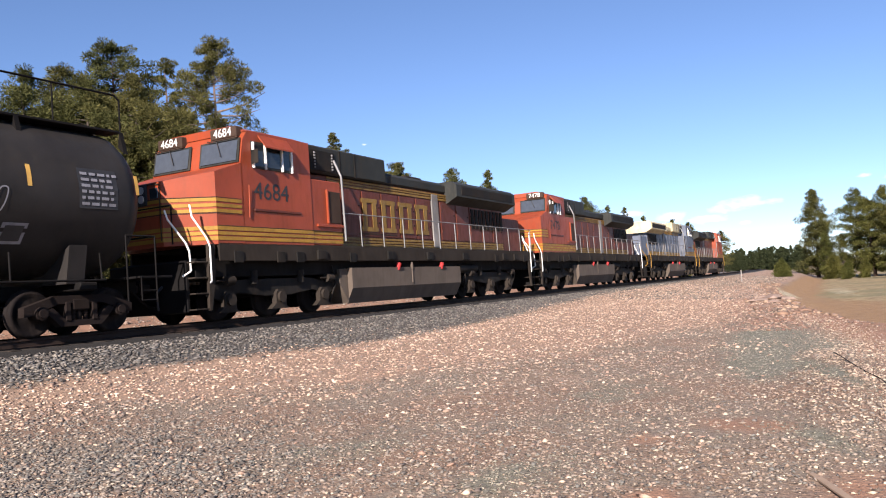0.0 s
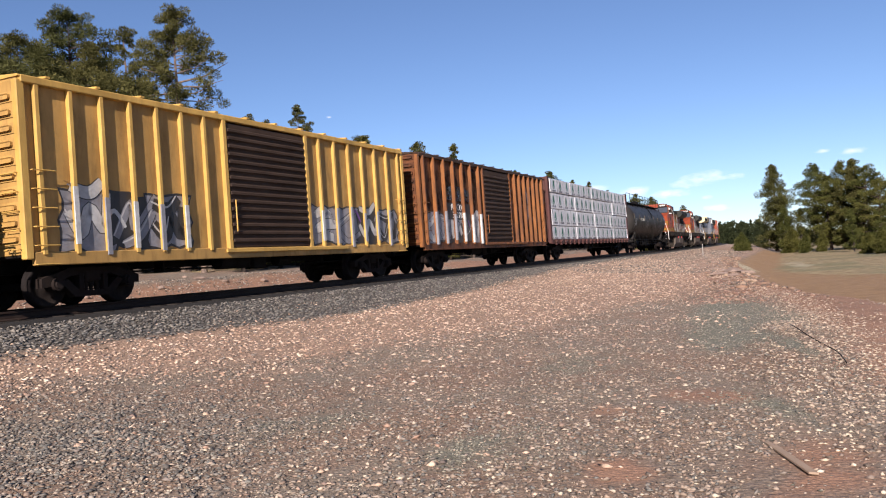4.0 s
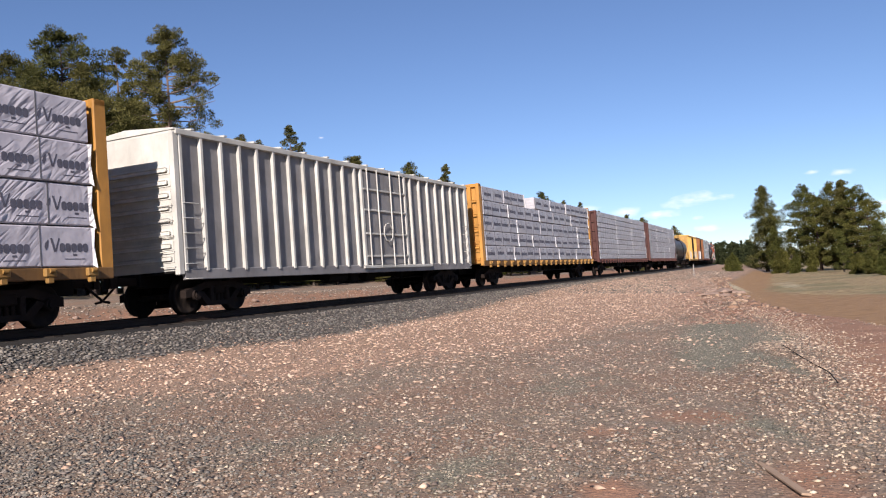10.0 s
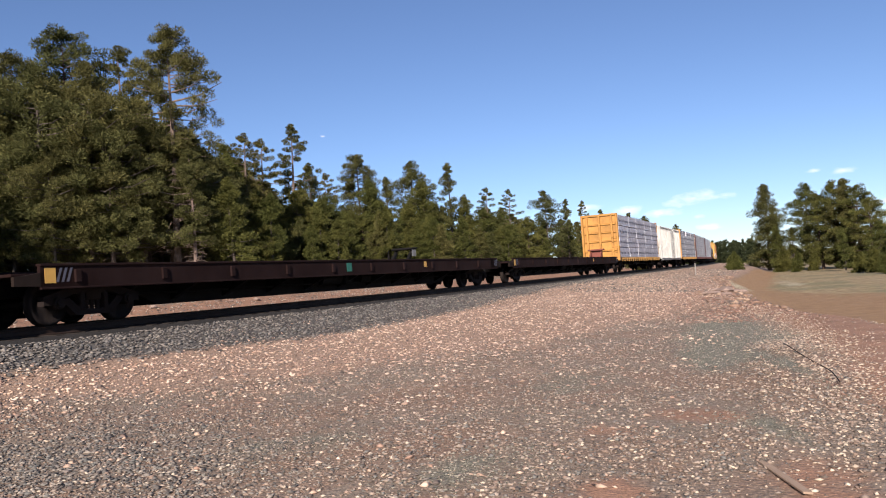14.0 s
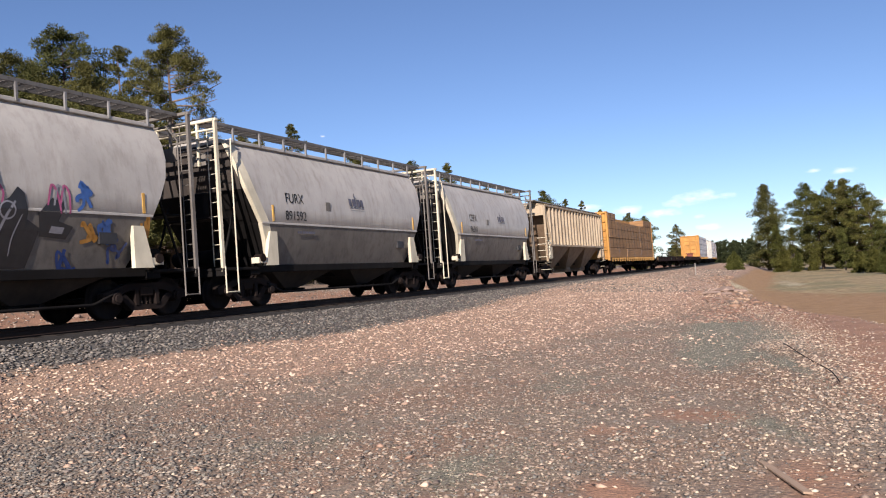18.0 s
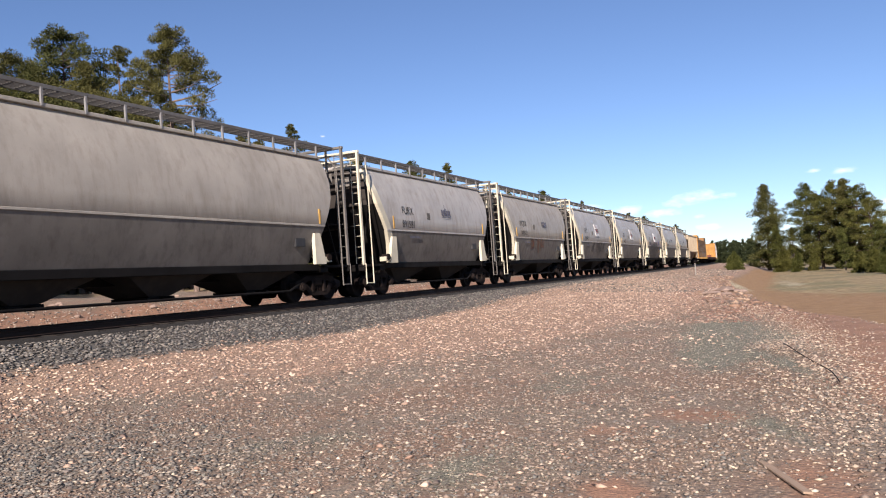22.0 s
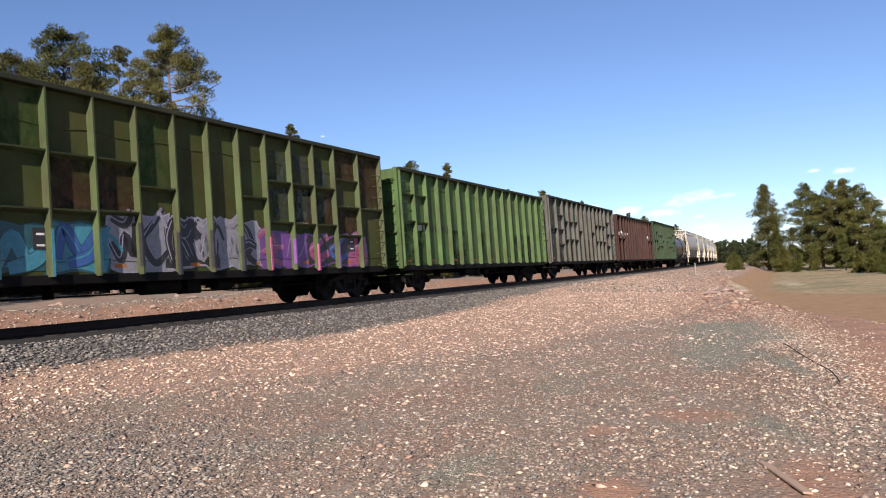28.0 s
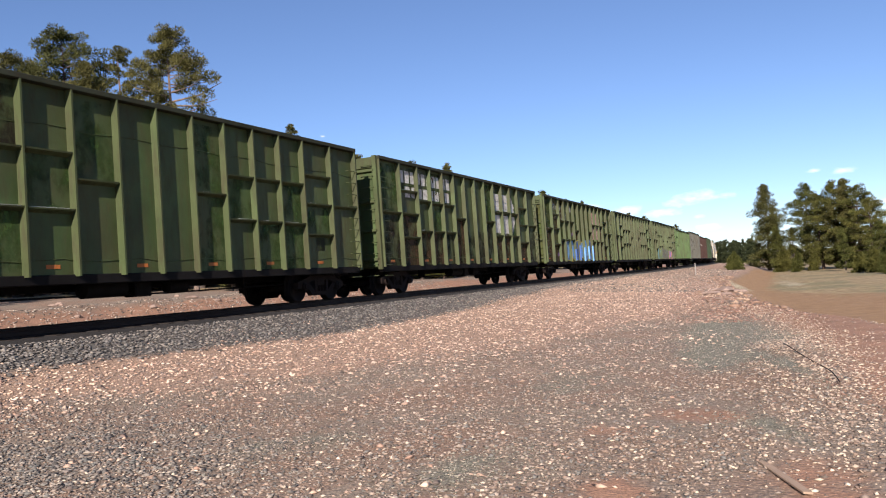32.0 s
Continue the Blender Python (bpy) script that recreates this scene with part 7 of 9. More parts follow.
    def round_nose(z0, z1, out=0.012, back=9.25):
        edge = [(back, -1.5 - out), (10.12 + out * 0.5, -1.5 - out), (10.95 + out, -0.62), (10.95 + out, 0.62), (10.12 + out * 0.5, 1.5 + out), (back, 1.5 + out)]
        return Shape().loft([[(e * a, b, z0), (e * a, b, z1)] for a, b in edge][::k], smooth=False, caps=False, closed=False)

    for z0, z1 in ((2.58, 2.66), (2.71, 2.79), (2.84, 2.92)):
        part("nose_stripe", round_nose(z0, z1), stripe, nose)
    part("nose_outline", round_nose(2.925, 2.945), DOORBROWN, nose)
    part("nose_outline", round_nose(2.55, 2.57), DOORBROWN, nose)
    for z0, z1 in ((1.92, 2.01), (2.045, 2.125), (2.16, 2.25)):
        part("nose_stripe", round_nose(z0, z1, 0.012, 9.15), stripe, nose)
        part("cab_stripe", blk(6.42, 9.2, -1.515, -1.49, z0, z1, 0.003), stripe, cab)
        part("cab_stripe", blk(4.98, 6.4, -1.492, -1.47, z0, z1, 0.003), stripe, lock)
    part("cab_outline", blk(4.98, 10.1, -1.513, -1.47, 2.255, 2.275, 0.002), DOORBROWN, cab)
    for q in (-1, 1):
        part("headlight", Shape().tube((e * 10.85, 0.0, 3.08 + 0.105 * q), (e * 11.0, 0.0, 3.08 + 0.105 * q), 0.095, n=14), HEADLAMP, nose)
    part("headlight_box", blk(10.9, 10.985, -0.17, 0.17, 2.82, 3.34, 0.02), MARK, nose)
    part("nose_window", blk(10.9, 10.965, -0.52, -0.24, 2.95, 3.22, 0.02), GLASS, nose)
    part("nose_door", Shape().path([(e * 10.97, -0.58, 1.95), (e * 10.97, -0.58, 3.28), (e * 10.97, -0.2, 3.31)], 0.016, 5), DOORBROWN, nose)
    # windshields follow the leaning front; side panes
    for y0, y1 in ((-1.40, -0.22), (0.22, 1.40)):
        p = [(9.205, y0, 3.93), (9.205, y1, 3.93), (9.098, y1, 4.45), (9.098, y0, 4.45)]
        grow_y = {y0: y0 - 0.06, y1: y1 + 0.06}
        wf = Shape().loft([[(e * (x + o), grow_y[y], z + (0.05 if z > 4.2 else -0.05)) for x, y, z in p] for o in (0.0, 0.03)][::k], smooth=False)
        win = part("windshield", wf, roof, cab)
        part("pane", Shape().add([(e * (x + 0.045), y, z) for x, y, z in p], [(0, 1, 2, 3) if e > 0 else (3, 2, 1, 0)]), SKYGLASS, win)
        part("wiper", Shape().path([(e * 9.16, (y0 + y1) / 2 + 0.1, 4.53), (e * 9.27, (y0 + y1) / 2 - 0.12, 4.08)], 0.014), MARK, win)
    sw = part("side_window", blk(7.2, 8.8, -1.525, -1.49, 3.76, 4.45, 0.012), roof, cab)
    for a, b in ((7.28, 7.62), (7.68, 8.22), (8.36, 8.74)):
        part("pane", blk(a, b, -1.535, -1.52, 3.82, 4.38, 0.004), GLASS, sw)
    for a in (7.22, 7.62, 8.28, 8.74):
        part("window_frame", blk(a, a + 0.045, -1.58, -1.51, 3.76, 4.42, 0.008), WHITE, sw)
    part("sunshade", Shape().prism([(-1.5, 4.58), (-1.74, 4.28), (-1.74, 4.32), (-1.5, 4.64)], *X(7.35, 8.5)), body, sw)
    part("side_mirror", blk(8.84, 8.87, -1.78, -1.55, 3.85, 4.2, 0.01), frame_mat, cab)
    part("grab_rail", Shape().path([(e * 9.0, -1.53, 2.5), (e * 9.0, -1.56, 3.3)], 0.016), body, cab)
    part("crease", blk(6.9, 8.8, -1.53, -1.49, 2.66, 2.74, 0.02), HOODRED, cab)
    part("horn", Shape().tube((e * 6.9, -0.2, 4.95), (e * 7.4, -0.2, 4.97), 0.03, 0.07, 8), frame_mat, cab)
    for y in (-0.92, 0.92):
        nb = part("number_board", blk(8.86, 9.14, y - 0.43, y + 0.43, 4.53, 4.82, 0.03), DOORBROWN, cab)
        part("marker_rail", Shape().path([(e * 9.16, y - 0.5, 4.52), (e * 9.2, y - 0.4, 4.5), (e * 9.2, y + 0.4, 4.5), (e * 9.16, y + 0.5, 4.52)], 0.014, 5), DOORBROWN, nb)
        if number and e < 0:
            me = lettering(number, 0.30)
            me.transform(Matrix.Rotation(-math.pi / 2, 4, "Z"))
            me.materials.clear()
            me.materials.append(LETTER)
            part("number", me, LETTER, nb, at=(e * 9.15, y, 4.675))
    if number:
        word(number, 0.62, MARK, cab, (e * 8.08, -1.506, 3.18), name="number", wide=1.12)
    if fade_letters:
        for k4 in range(4):
            x0 = -2.72 + k4 * 1.14
            sh = Shape().box(x0 - 0.42, x0 - 0.18, -1.036, -1.02, 2.52, 3.34).box(x0 + 0.14, x0 + 0.38, -1.036, -1.02, 2.52, 3.34)
            sh.box(x0 - 0.48, x0 + 0.44, -1.038, -1.02, 3.32, 3.46).box(x0 - 0.48, x0 + 0.44, -1.038, -1.02, 2.40, 2.54)
            part("emblem_shape", sh, HOODYEL, hood)
        part("emblem_ground", blk(1.1, 3.4, -1.024, -0.99, 2.30, 2.34, 0.002), DOORBROWN, hood)
    # fuel tank
    ft = Shape().prism([(-1.22, 0.17), (-1.46, 0.62), (-1.47, 1.22), (1.47, 1.22), (1.46, 0.62), (1.22, 0.17)], *X(-2.6, 4.6))
    ftank = part("fuel_tank", ft, TANKDUST, car)
    part("tank_skirt", Shape().prism([(e * 4.6, 0.2), (e * 5.0, 0.75), (e * 5.0, 1.2), (e * 4.6, 1.2)], -1.3, 1.3, "y"), TANKDUST, ftank)
    for x in (-1.1, 1.9):
        part("filler", Shape().tube((e * x, -1.42, 1.15), (e * x, -1.5, 1.36), 0.08, n=8), REDMARK, ftank)
    part("tank_seam", blk(1.0, 1.06, -1.49, -1.40, 0.70, 1.22, 0.005).tube((e * 1.03, -1.46, 1.15), (e * 1.03, -1.47, 1.38), 0.05, n=8), TANKDUST, ftank)
    # six-wheel trucks
    for x in (-5.8, 7.67):
        t = part("truck", Shape().block(e * x - 2.2, e * x + 2.2, -0.5, 0.5, 0.55, 0.9, 0.03), LOCOFRAME, car)
        for y in (-1.1, 1.1):
            f = Shape().prism([(-2.5, 0.62), (-2.4, 0.86), (-1.3, 0.98), (1.3, 0.98), (2.4, 0.86), (2.5, 0.62), (2.2, 0.50), (1.5, 0.66), (0.5, 0.55), (-0.5, 0.55), (-1.5, 0.66), (-2.2, 0.50)], y - 0.08, y + 0.08, "y")
            part("side_frame", Shape().add([(p[0] + e * x, p[1], p[2]) for p in f.v], f.f), LOCOFRAME, t)
        for k3 in (-1, 0, 1):
            xa = e * x + 1.9 * k3
            part("axle", KIT["axle"], WHEEL, t, at=(xa, 0, 0.06))
            for y in (-0.755, 0.755):
                wv = part("wheel", KIT["wheel"], WHEEL, t, at=(xa, y, 0.0))
                wv.scale = (1.13, 1.0, 1.13)
                if y > 0:
                    wv.rotation_euler = (0, 0, math.pi)
            bx = Shape().tube((xa, -1.34, 0.50), (xa, -1.05, 0.50), 0.15, n=12).prism([(xa - 0.40, 0.20), (xa - 0.20, 0.34), (xa - 0.19, 0.60), (xa - 0.10, 0.70), (xa + 0.12, 0.70), (xa + 0.20, 0.6), (xa + 0.22, 0.26), (xa + 0.34, 0.20)], -1.27, -1.12, "y")
            part("journal_box", bx, tankc, t)
        for k3 in (-0.95, 0.95):
            part("spring", Shape().tube((e * x + k3, -1.18, 0.86), (e * x + k3, -1.18, 1.2), 0.12, n=10), frame_mat, t)
            part("brake_cylinder", Shape().tube((e * x + k3 * 2.15, -1.26, 0.96), (e * x + k3 * 2.15 + 0.28, -1.26, 0.96), 0.12, n=10).tube((e * x + k3 * 2.15 - 0.3, -1.26, 0.96), (e * x + k3 * 2.15, -1.26, 0.96), 0.03, n=6), tankc, t)
        for k3 in (-2.35, 2.35):
            part("sand_hose", Shape().path([(e * x + k3, -1.25, 1.3), (e * x + k3 * 1.05, -1.28, 0.8), (e * x + k3, -1.1, 0.25)], 0.03, 5), frame_mat, t)
        for k3 in (-1, 0, 1):
            part("traction_motor", Shape().block(e * x + 1.9 * k3 + 0.1, e * x + 1.9 * k3 + 1.05, -0.55, 0.55, 0.18, 0.82, 0.08), frame_mat, t)
    # pilots, steps and handrails
    rm = rail_mat or WHITE
    for q in (-1, 1):
        xe = 10.95 if q > 0 else -10.25
        part("pilot", Shape().block(*sorted((e * xe, e * (xe - q * 0.12))), -1.25, 1.25, 0.25, 1.45, 0.03), BLACK, car)
        part("step_plate", Shape().prism([(e * (xe - q * 0.45), 0.28), (e * (xe - q * 0.50), 1.82), (e * (xe - q * 0.72), 1.82), (e * (xe - q * 0.66), 0.9), (e * (xe - q * 0.52), 0.28)], -1.5, -1.42, "y"), DUSTY, car)
        for z in (0.30, 0.66, 1.02, 1.38):
            part("step", Shape().block(*sorted((e * (xe - q * 0.05), e * (xe - q * 0.50))), -1.48, -1.10, z, z + 0.035, 0.008), DUSTY, car)
        part("grab_iron", Shape().path([(e * (xe - q * 0.12), -1.36, 2.72), (e * (xe - q * 0.15), -1.38, 2.45), (e * (xe - q * 0.46), -1.50, 1.95), (e * (xe - q * 0.52), -1.53, 1.75), (e * (xe - q * 0.52), -1.53, 0.95), (e * (xe - q * 0.5), -1.46, 0.9)], 0.024), rm, car)
        part("grab_iron", Shape().path([(e * (xe + q * 0.2), -0.9, 2.62), (e * (xe + q * 0.16), -0.95, 2.40), (e * (xe - q * 0.05), -1.25, 1.85), (e * (xe - q * 0.08), -1.32, 1.65), (e * (xe - q * 0.08), -1.34, 1.2), (e * (xe + q * 0.05), -1.2, 1.08)], 0.024), rm, car)
        cp = part("coupler", KIT["coupler"], RUST, car, at=(e * (xe + q * 0.1), 0, 0))
        if e * q < 0:
            cp.rotation_euler = (0, 0, math.pi)
        part("end_rail", Shape().path([(e * xe, -0.9, 1.85), (e * xe, -0.9, 2.75), (e * xe, 0.9, 2.75), (e * xe, 0.9, 1.85)], 0.022), BLACK, car)
        for y in (-0.5, 0.5, 0.75):
            part("air_hose", Shape().path([(e * xe, y, 0.9), (e * (xe + q * 0.18), y, 0.75), (e * (xe + q * 0.15), y, 0.35)], 0.03, 6), MARK, car)
    part("handrail", Shape().path([(e * -10.1, -1.46, 2.83), (e * 4.9, -1.46, 2.83)], 0.018), GALV, car)
    post = Shape().path([(0, -1.48, 1.55), (0, -1.46, 2.83)], 0.02).mesh("stanchion", GALV)
    for x in np.arange(-10.0, 4.9, 1.27):
        part("stanchion", post, GALV, car, at=(e * x, 0, 0))
    part("air_tank", Shape().tube((e * -4.4, -1.2, 1.15), (e * -2.9, -1.2, 1.15), 0.17, n=12), frame_mat, car)
    return car


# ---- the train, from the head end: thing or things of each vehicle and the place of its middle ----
# cab orange and yellow darkened for the hood: grime plus shade in the colour
HOODRED = painted("hood_orange_shaded", (0.092, 0.018, 0.008), 0.5, grime=0.65, grime_col=(0.05, 0.028, 0.02), fade=0.2)
HOODYEL = painted("hood_yellow_shaded", (0.20, 0.115, 0.022), 0.55, grime=0.6, grime_col=(0.05, 0.035, 0.02))
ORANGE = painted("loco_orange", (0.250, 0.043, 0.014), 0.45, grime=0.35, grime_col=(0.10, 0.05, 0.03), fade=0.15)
DARKROOF = painted("loco_roof", (0.022, 0.024, 0.022), 0.55, grime=0.4, grime_col=(0.09, 0.07, 0.055))
LOCOFRAME = painted("loco_frame", (0.010, 0.009, 0.008), 0.7, grime=0.45, grime_col=(0.06, 0.046, 0.035))
DUSTY = painted("dusty_frame", (0.024, 0.019, 0.015), 0.8, grime=0.5, grime_col=(0.055, 0.042, 0.032))
LOCOYEL = painted("loco_yellow", (0.31, 0.165, 0.018), 0.5, grime=0.35)
PALEDOOR = painted("pale_grey_door", (0.19, 0.18, 0.17), 0.6, grime=0.5)
TANKDUST = painted("fuel_tank_dust", (0.092, 0.072, 0.056), 0.85, grime=0.45, grime_col=(0.06, 0.046, 0.036), fade=0.2)
HEADLAMP = plain("lamp_lens", (0.55, 0.56, 0.58), 0.15, 0.3)
SKYGLASS = plain("windshield_glass", (0.05, 0.06, 0.075), 0.06, 0.0, 0.1)
PALEHOOD = painted("pale_hood", (0.50, 0.43, 0.26), 0.5, grime=0.4)
LOCOGREY = painted("loco_grey_blue", (0.10, 0.12, 0.16), 0.5, grime=0.5)
TANKBLACK = painted("tank_black", (0.024, 0.022, 0.021), 0.45, grime=0.55, grime_col=(0.035, 0.030, 0.026), fade=0.2)
TANKGREY = painted("tank_grey", (0.061, 0.060, 0.062), 0.42, grime=0.4, grime_col=(0.050, 0.044, 0.040), fade=0.12)
TANKBROWN = painted("tank_dark_brown", (0.078, 0.066, 0.058), 0.34, grime=0.6, grime_col=(0.040, 0.029, 0.022), fade=0.15)
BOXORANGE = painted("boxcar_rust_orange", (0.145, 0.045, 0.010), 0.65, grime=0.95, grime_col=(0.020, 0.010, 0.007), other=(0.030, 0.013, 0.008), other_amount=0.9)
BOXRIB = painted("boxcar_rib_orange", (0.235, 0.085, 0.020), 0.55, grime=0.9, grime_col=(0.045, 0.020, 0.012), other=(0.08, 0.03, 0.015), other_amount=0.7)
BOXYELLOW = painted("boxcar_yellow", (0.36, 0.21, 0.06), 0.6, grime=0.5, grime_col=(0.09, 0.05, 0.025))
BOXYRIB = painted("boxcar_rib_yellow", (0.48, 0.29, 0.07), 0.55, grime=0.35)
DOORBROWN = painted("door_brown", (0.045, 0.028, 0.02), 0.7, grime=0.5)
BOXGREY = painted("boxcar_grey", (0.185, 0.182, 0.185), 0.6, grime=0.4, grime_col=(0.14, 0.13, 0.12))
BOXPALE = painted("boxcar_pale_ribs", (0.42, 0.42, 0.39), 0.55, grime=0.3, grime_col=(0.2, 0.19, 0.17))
MAROON = painted("maroon_paint", (0.062, 0.019, 0.016), 0.6, grime=0.45)
TTXYELLOW = painted("flatcar_yellow", (0.37, 0.180, 0.036), 0.5, grime=0.4, grime_col=(0.16, 0.09, 0.04))
WRAPWHITE = wrap("white_wrap", (0.56, 0.555, 0.57), 0.30)
WRAPSILVER = wrap("silver_wrap", (0.44, 0.44, 0.47), 0.42)
WRAPGREY = wrap("grey_wrap", (0.38, 0.38, 0.41), 0.30)
WRAPLILAC = wrap("lilac_grey_wrap", (0.42, 0.41, 0.46), 0.32)
WINCHYELLOW = painted("winch_yellow", (0.26, 0.142, 0.036), 0.6, grime=0.5, grime_col=(0.05, 0.03, 0.016))
SILLDIRT = painted("dirty_yellow_sill", (0.13, 0.068, 0.022), 0.7, grime=0.7, grime_col=(0.03, 0.018, 0.011))
OSB = boards("board_stack", (0.235, 0.128, 0.052))
HOPGREY = painted("hopper_grey", (0.345, 0.330, 0.305), 0.42, grime=0.5, grime_col=(0.17, 0.15, 0.13), fade=0.14)
HOPTAN = painted("hopper_warm_grey", (0.305, 0.280, 0.240), 0.45, grime=0.5, grime_col=(0.16, 0.135, 0.11), fade=0.14)


def gon_paint(name, col, rust, amount=0.8):
    return painted(name, col, 0.6, grime=0.55, grime_col=(0.055, 0.035, 0.02), other=rust, other_amount=amount, fade=0.3)


G_GREEN = gon_paint("gondola_dark_green", (0.021, 0.051, 0.027), (0.055, 0.06, 0.035))
G_RED = gon_paint("gondola_oxide_red", (0.0190, 0.0034, 0.0030), (0.018, 0.009, 0.008))
G_GREY = gon_paint("gondola_grey_green", (0.056, 0.064, 0.053), (0.085, 0.06, 0.05))
G_BRIGHT = gon_paint("gondola_bright_green", (0.042, 0.096, 0.019), (0.05, 0.09, 0.025), 0.6)
G_OLIVE = gon_paint("gondola_olive", (0.036, 0.054, 0.013), (0.066, 0.048, 0.018), 0.5)
G_OLIVE2 = gon_paint("gondola_mossy_green", (0.034, 0.060, 0.015), (0.062, 0.052, 0.020), 0.45)
R_GREEN = painted("rib_dark_green", (0.0195, 0.0435, 0.0225), 0.6, grime=0.75, grime_col=(0.030, 0.020, 0.010), other=(0.040, 0.030, 0.014), other_amount=0.45)
R_RED = painted("rib_red", (0.034, 0.015, 0.012), 0.6, grime=0.5)
R_GREY = painted("rib_grey", (0.0600, 0.0640, 0.0528), 0.6, grime=0.75, grime_col=(0.030, 0.020, 0.010), other=(0.040, 0.030, 0.014), other_amount=0.45)
R_BRIGHT = painted("rib_bright_green", (0.0390, 0.0840, 0.0180), 0.6, grime=0.75, grime_col=(0.030, 0.020, 0.010), other=(0.040, 0.030, 0.014), other_amount=0.45)
R_OLIVE = painted("rib_olive", (0.041, 0.060, 0.018), 0.6, grime=0.75, grime_col=(0.030, 0.020, 0.010), other=(0.040, 0.030, 0.014), other_amount=0.45)


def shelf_chip(i, n):
    """Stiffeners of the common wood-chip gondola: the pattern is the same from either end."""
    return [(2.9,), (2.0, 2.9, 3.75), (2.29, 3.42), (2.29, 3.42), (2.29, 3.42), (2.9,), ()][min(i, n - 1 - i)]


def shelf_few(i, n):
    return (2.6, 3.6) if i in (0, 1) else ()


def shelf_end(i, n):
    return (2.7,) if i in (0, 1, n - 2, n - 1) else ()


P_WHITE, P_BLACK, P_GREY = plain("spray_white", (0.42, 0.42, 0.41), 0.5), plain("spray_black", (0.018, 0.018, 0.02), 0.5), plain("spray_grey", (0.20, 0.20, 0.22), 0.5)
P_CYAN, P_BLUE, P_PINK, P_PURPLE = plain("spray_cyan", (0.04, 0.19, 0.25), 0.5), plain("spray_blue", (0.030, 0.085, 0.26), 0.5), plain("spray_pink", (0.30, 0.07, 0.15), 0.5), plain("spray_purple", (0.13, 0.05, 0.20), 0.5)
P_ORANGE = plain("spray_orange", (0.36, 0.17, 0.03), 0.5)
P_DEEP = plain("spray_deep_blue", (0.012, 0.040, 0.16), 0.5)
P_TEAL, P_LILAC, P_SKY = plain("spray_teal", (0.015, 0.07, 0.085), 0.5), plain("spray_lilac", (0.26, 0.24, 0.30), 0.5), plain("spray_sky_blue", (0.10, 0.26, 0.50), 0.5)
P_YELLOW, P_BROWN = plain("spray_yellow", (0.45, 0.33, 0.04), 0.5), plain("spray_brown", (0.16, 0.07, 0.04), 0.5)
WORN = painted("worn_white", (0.36, 0.36, 0.33), 0.6, grime=0.55, grime_col=(0.06, 0.05, 0.03))
PANEL_Y = -HW + 0.116


def stain(name, col, lo=0.42, hi=0.56, rough=0.75):
    """Rust or paint that has come away in ragged patches: bare where its own pattern is low."""
    m, nt, bsdf = start(name)
    f = cloud(nt, coords(nt, (1, 1, 0.7)), 2.3, 6, 0.68)
    g = cloud(nt, coords(nt, (1, 1, 1)), 9.0, 4)
    c = mix(nt, ramp(nt, g, 0.3, 0.7), tuple(0.6 * x for x in col), tuple(1.3 * x for x in col))
    nt.links.new(c, bsdf.inputs["Base Color"])
    bsdf.inputs["Roughness"].default_value = rough
    bsdf.inputs["Specular IOR Level"].default_value = 0.2
    clear = nt.nodes.new("ShaderNodeBsdfTransparent")
    ms = nt.nodes.new("ShaderNodeMixShader")
    nt.links.new(ramp(nt, f, lo, hi), ms.inputs[0])
    nt.links.new(clear.outputs[0], ms.inputs[1])
    nt.links.new(bsdf.outputs[0], ms.inputs[2])
    nt.links.new(ms.outputs[0], nt.nodes["Material Output"].inputs["Surface"])
    return m


S_RUST = stain("ragged_rust", (0.046, 0.026, 0.012), 0.34, 0.58)
S_DARK = stain("ragged_soot", (0.018, 0.014, 0.009), 0.42, 0.66)
S_MOSS = stain("ragged_moss_green", (0.036, 0.070, 0.016), 0.42, 0.68)
S_TEAL = stain("ragged_teal_paint", (0.016, 0.062, 0.040), 0.36, 0.60)
S_GREY = stain("ragged_grey_green", (0.048, 0.060, 0.048), 0.38, 0.62)
S_WHITE = stain("worn_white_paint", (0.46, 0.46, 0.43), 0.36, 0.44)
S_SOOT = stain("black_soot", (0.012, 0.007, 0.005), 0.46, 0.66)
S_BLUEGREY = stain("blue_grey_spray", (0.075, 0.10, 0.12), 0.40, 0.60)
S_LETTER = stain("faded_white_lettering", (0.30, 0.31, 0.28), 0.45, 0.58)
S_PINK = stain("worn_pink_paint", (0.42, 0.27, 0.23), 0.36, 0.46)
ORANGEMARK = painted("orange_reflector", (0.36, 0.11, 0.02), 0.6, grime=0.6)


def weather(car, h, ribs, shelves, seed, low, mid, top, share=(0.85, 0.45, 0.3)):
    """Each field between two ribs and two stiffeners weathers in its own way, the lowest ones most. low, mid, top: stains to choose from."""
    rng = random.Random(seed)
    xs = bay_lines(h, ribs)
    for i in range(ribs):
        zs = [1.0] + sorted(shelves(i, ribs)) + [4.62]
        for k in range(len(zs) - 1):
            level = 0 if k == 0 else 2 if k == len(zs) - 2 else 1
            if rng.random() < share[level]:
                z1 = zs[k + 1] if level or zs[k + 1] < 3.0 else 2.4
                part("paint_stain", flat([(xs[i] + 0.03, zs[k]), (xs[i + 1] - 0.03, zs[k]), (xs[i + 1] - 0.03, z1), (xs[i] + 0.03, z1)], PANEL_Y - 0.0005), rng.choice((low, mid, top)[level]), car)
    for i in range(0, ribs, 2):
        x = (xs[i] + xs[i + 1]) / 2 - 0.1
        part("reflector", Shape().box(x, x + 0.32, PANEL_Y - 0.004, PANEL_Y + 0.003, 1.12, 1.20), ORANGEMARK, car)


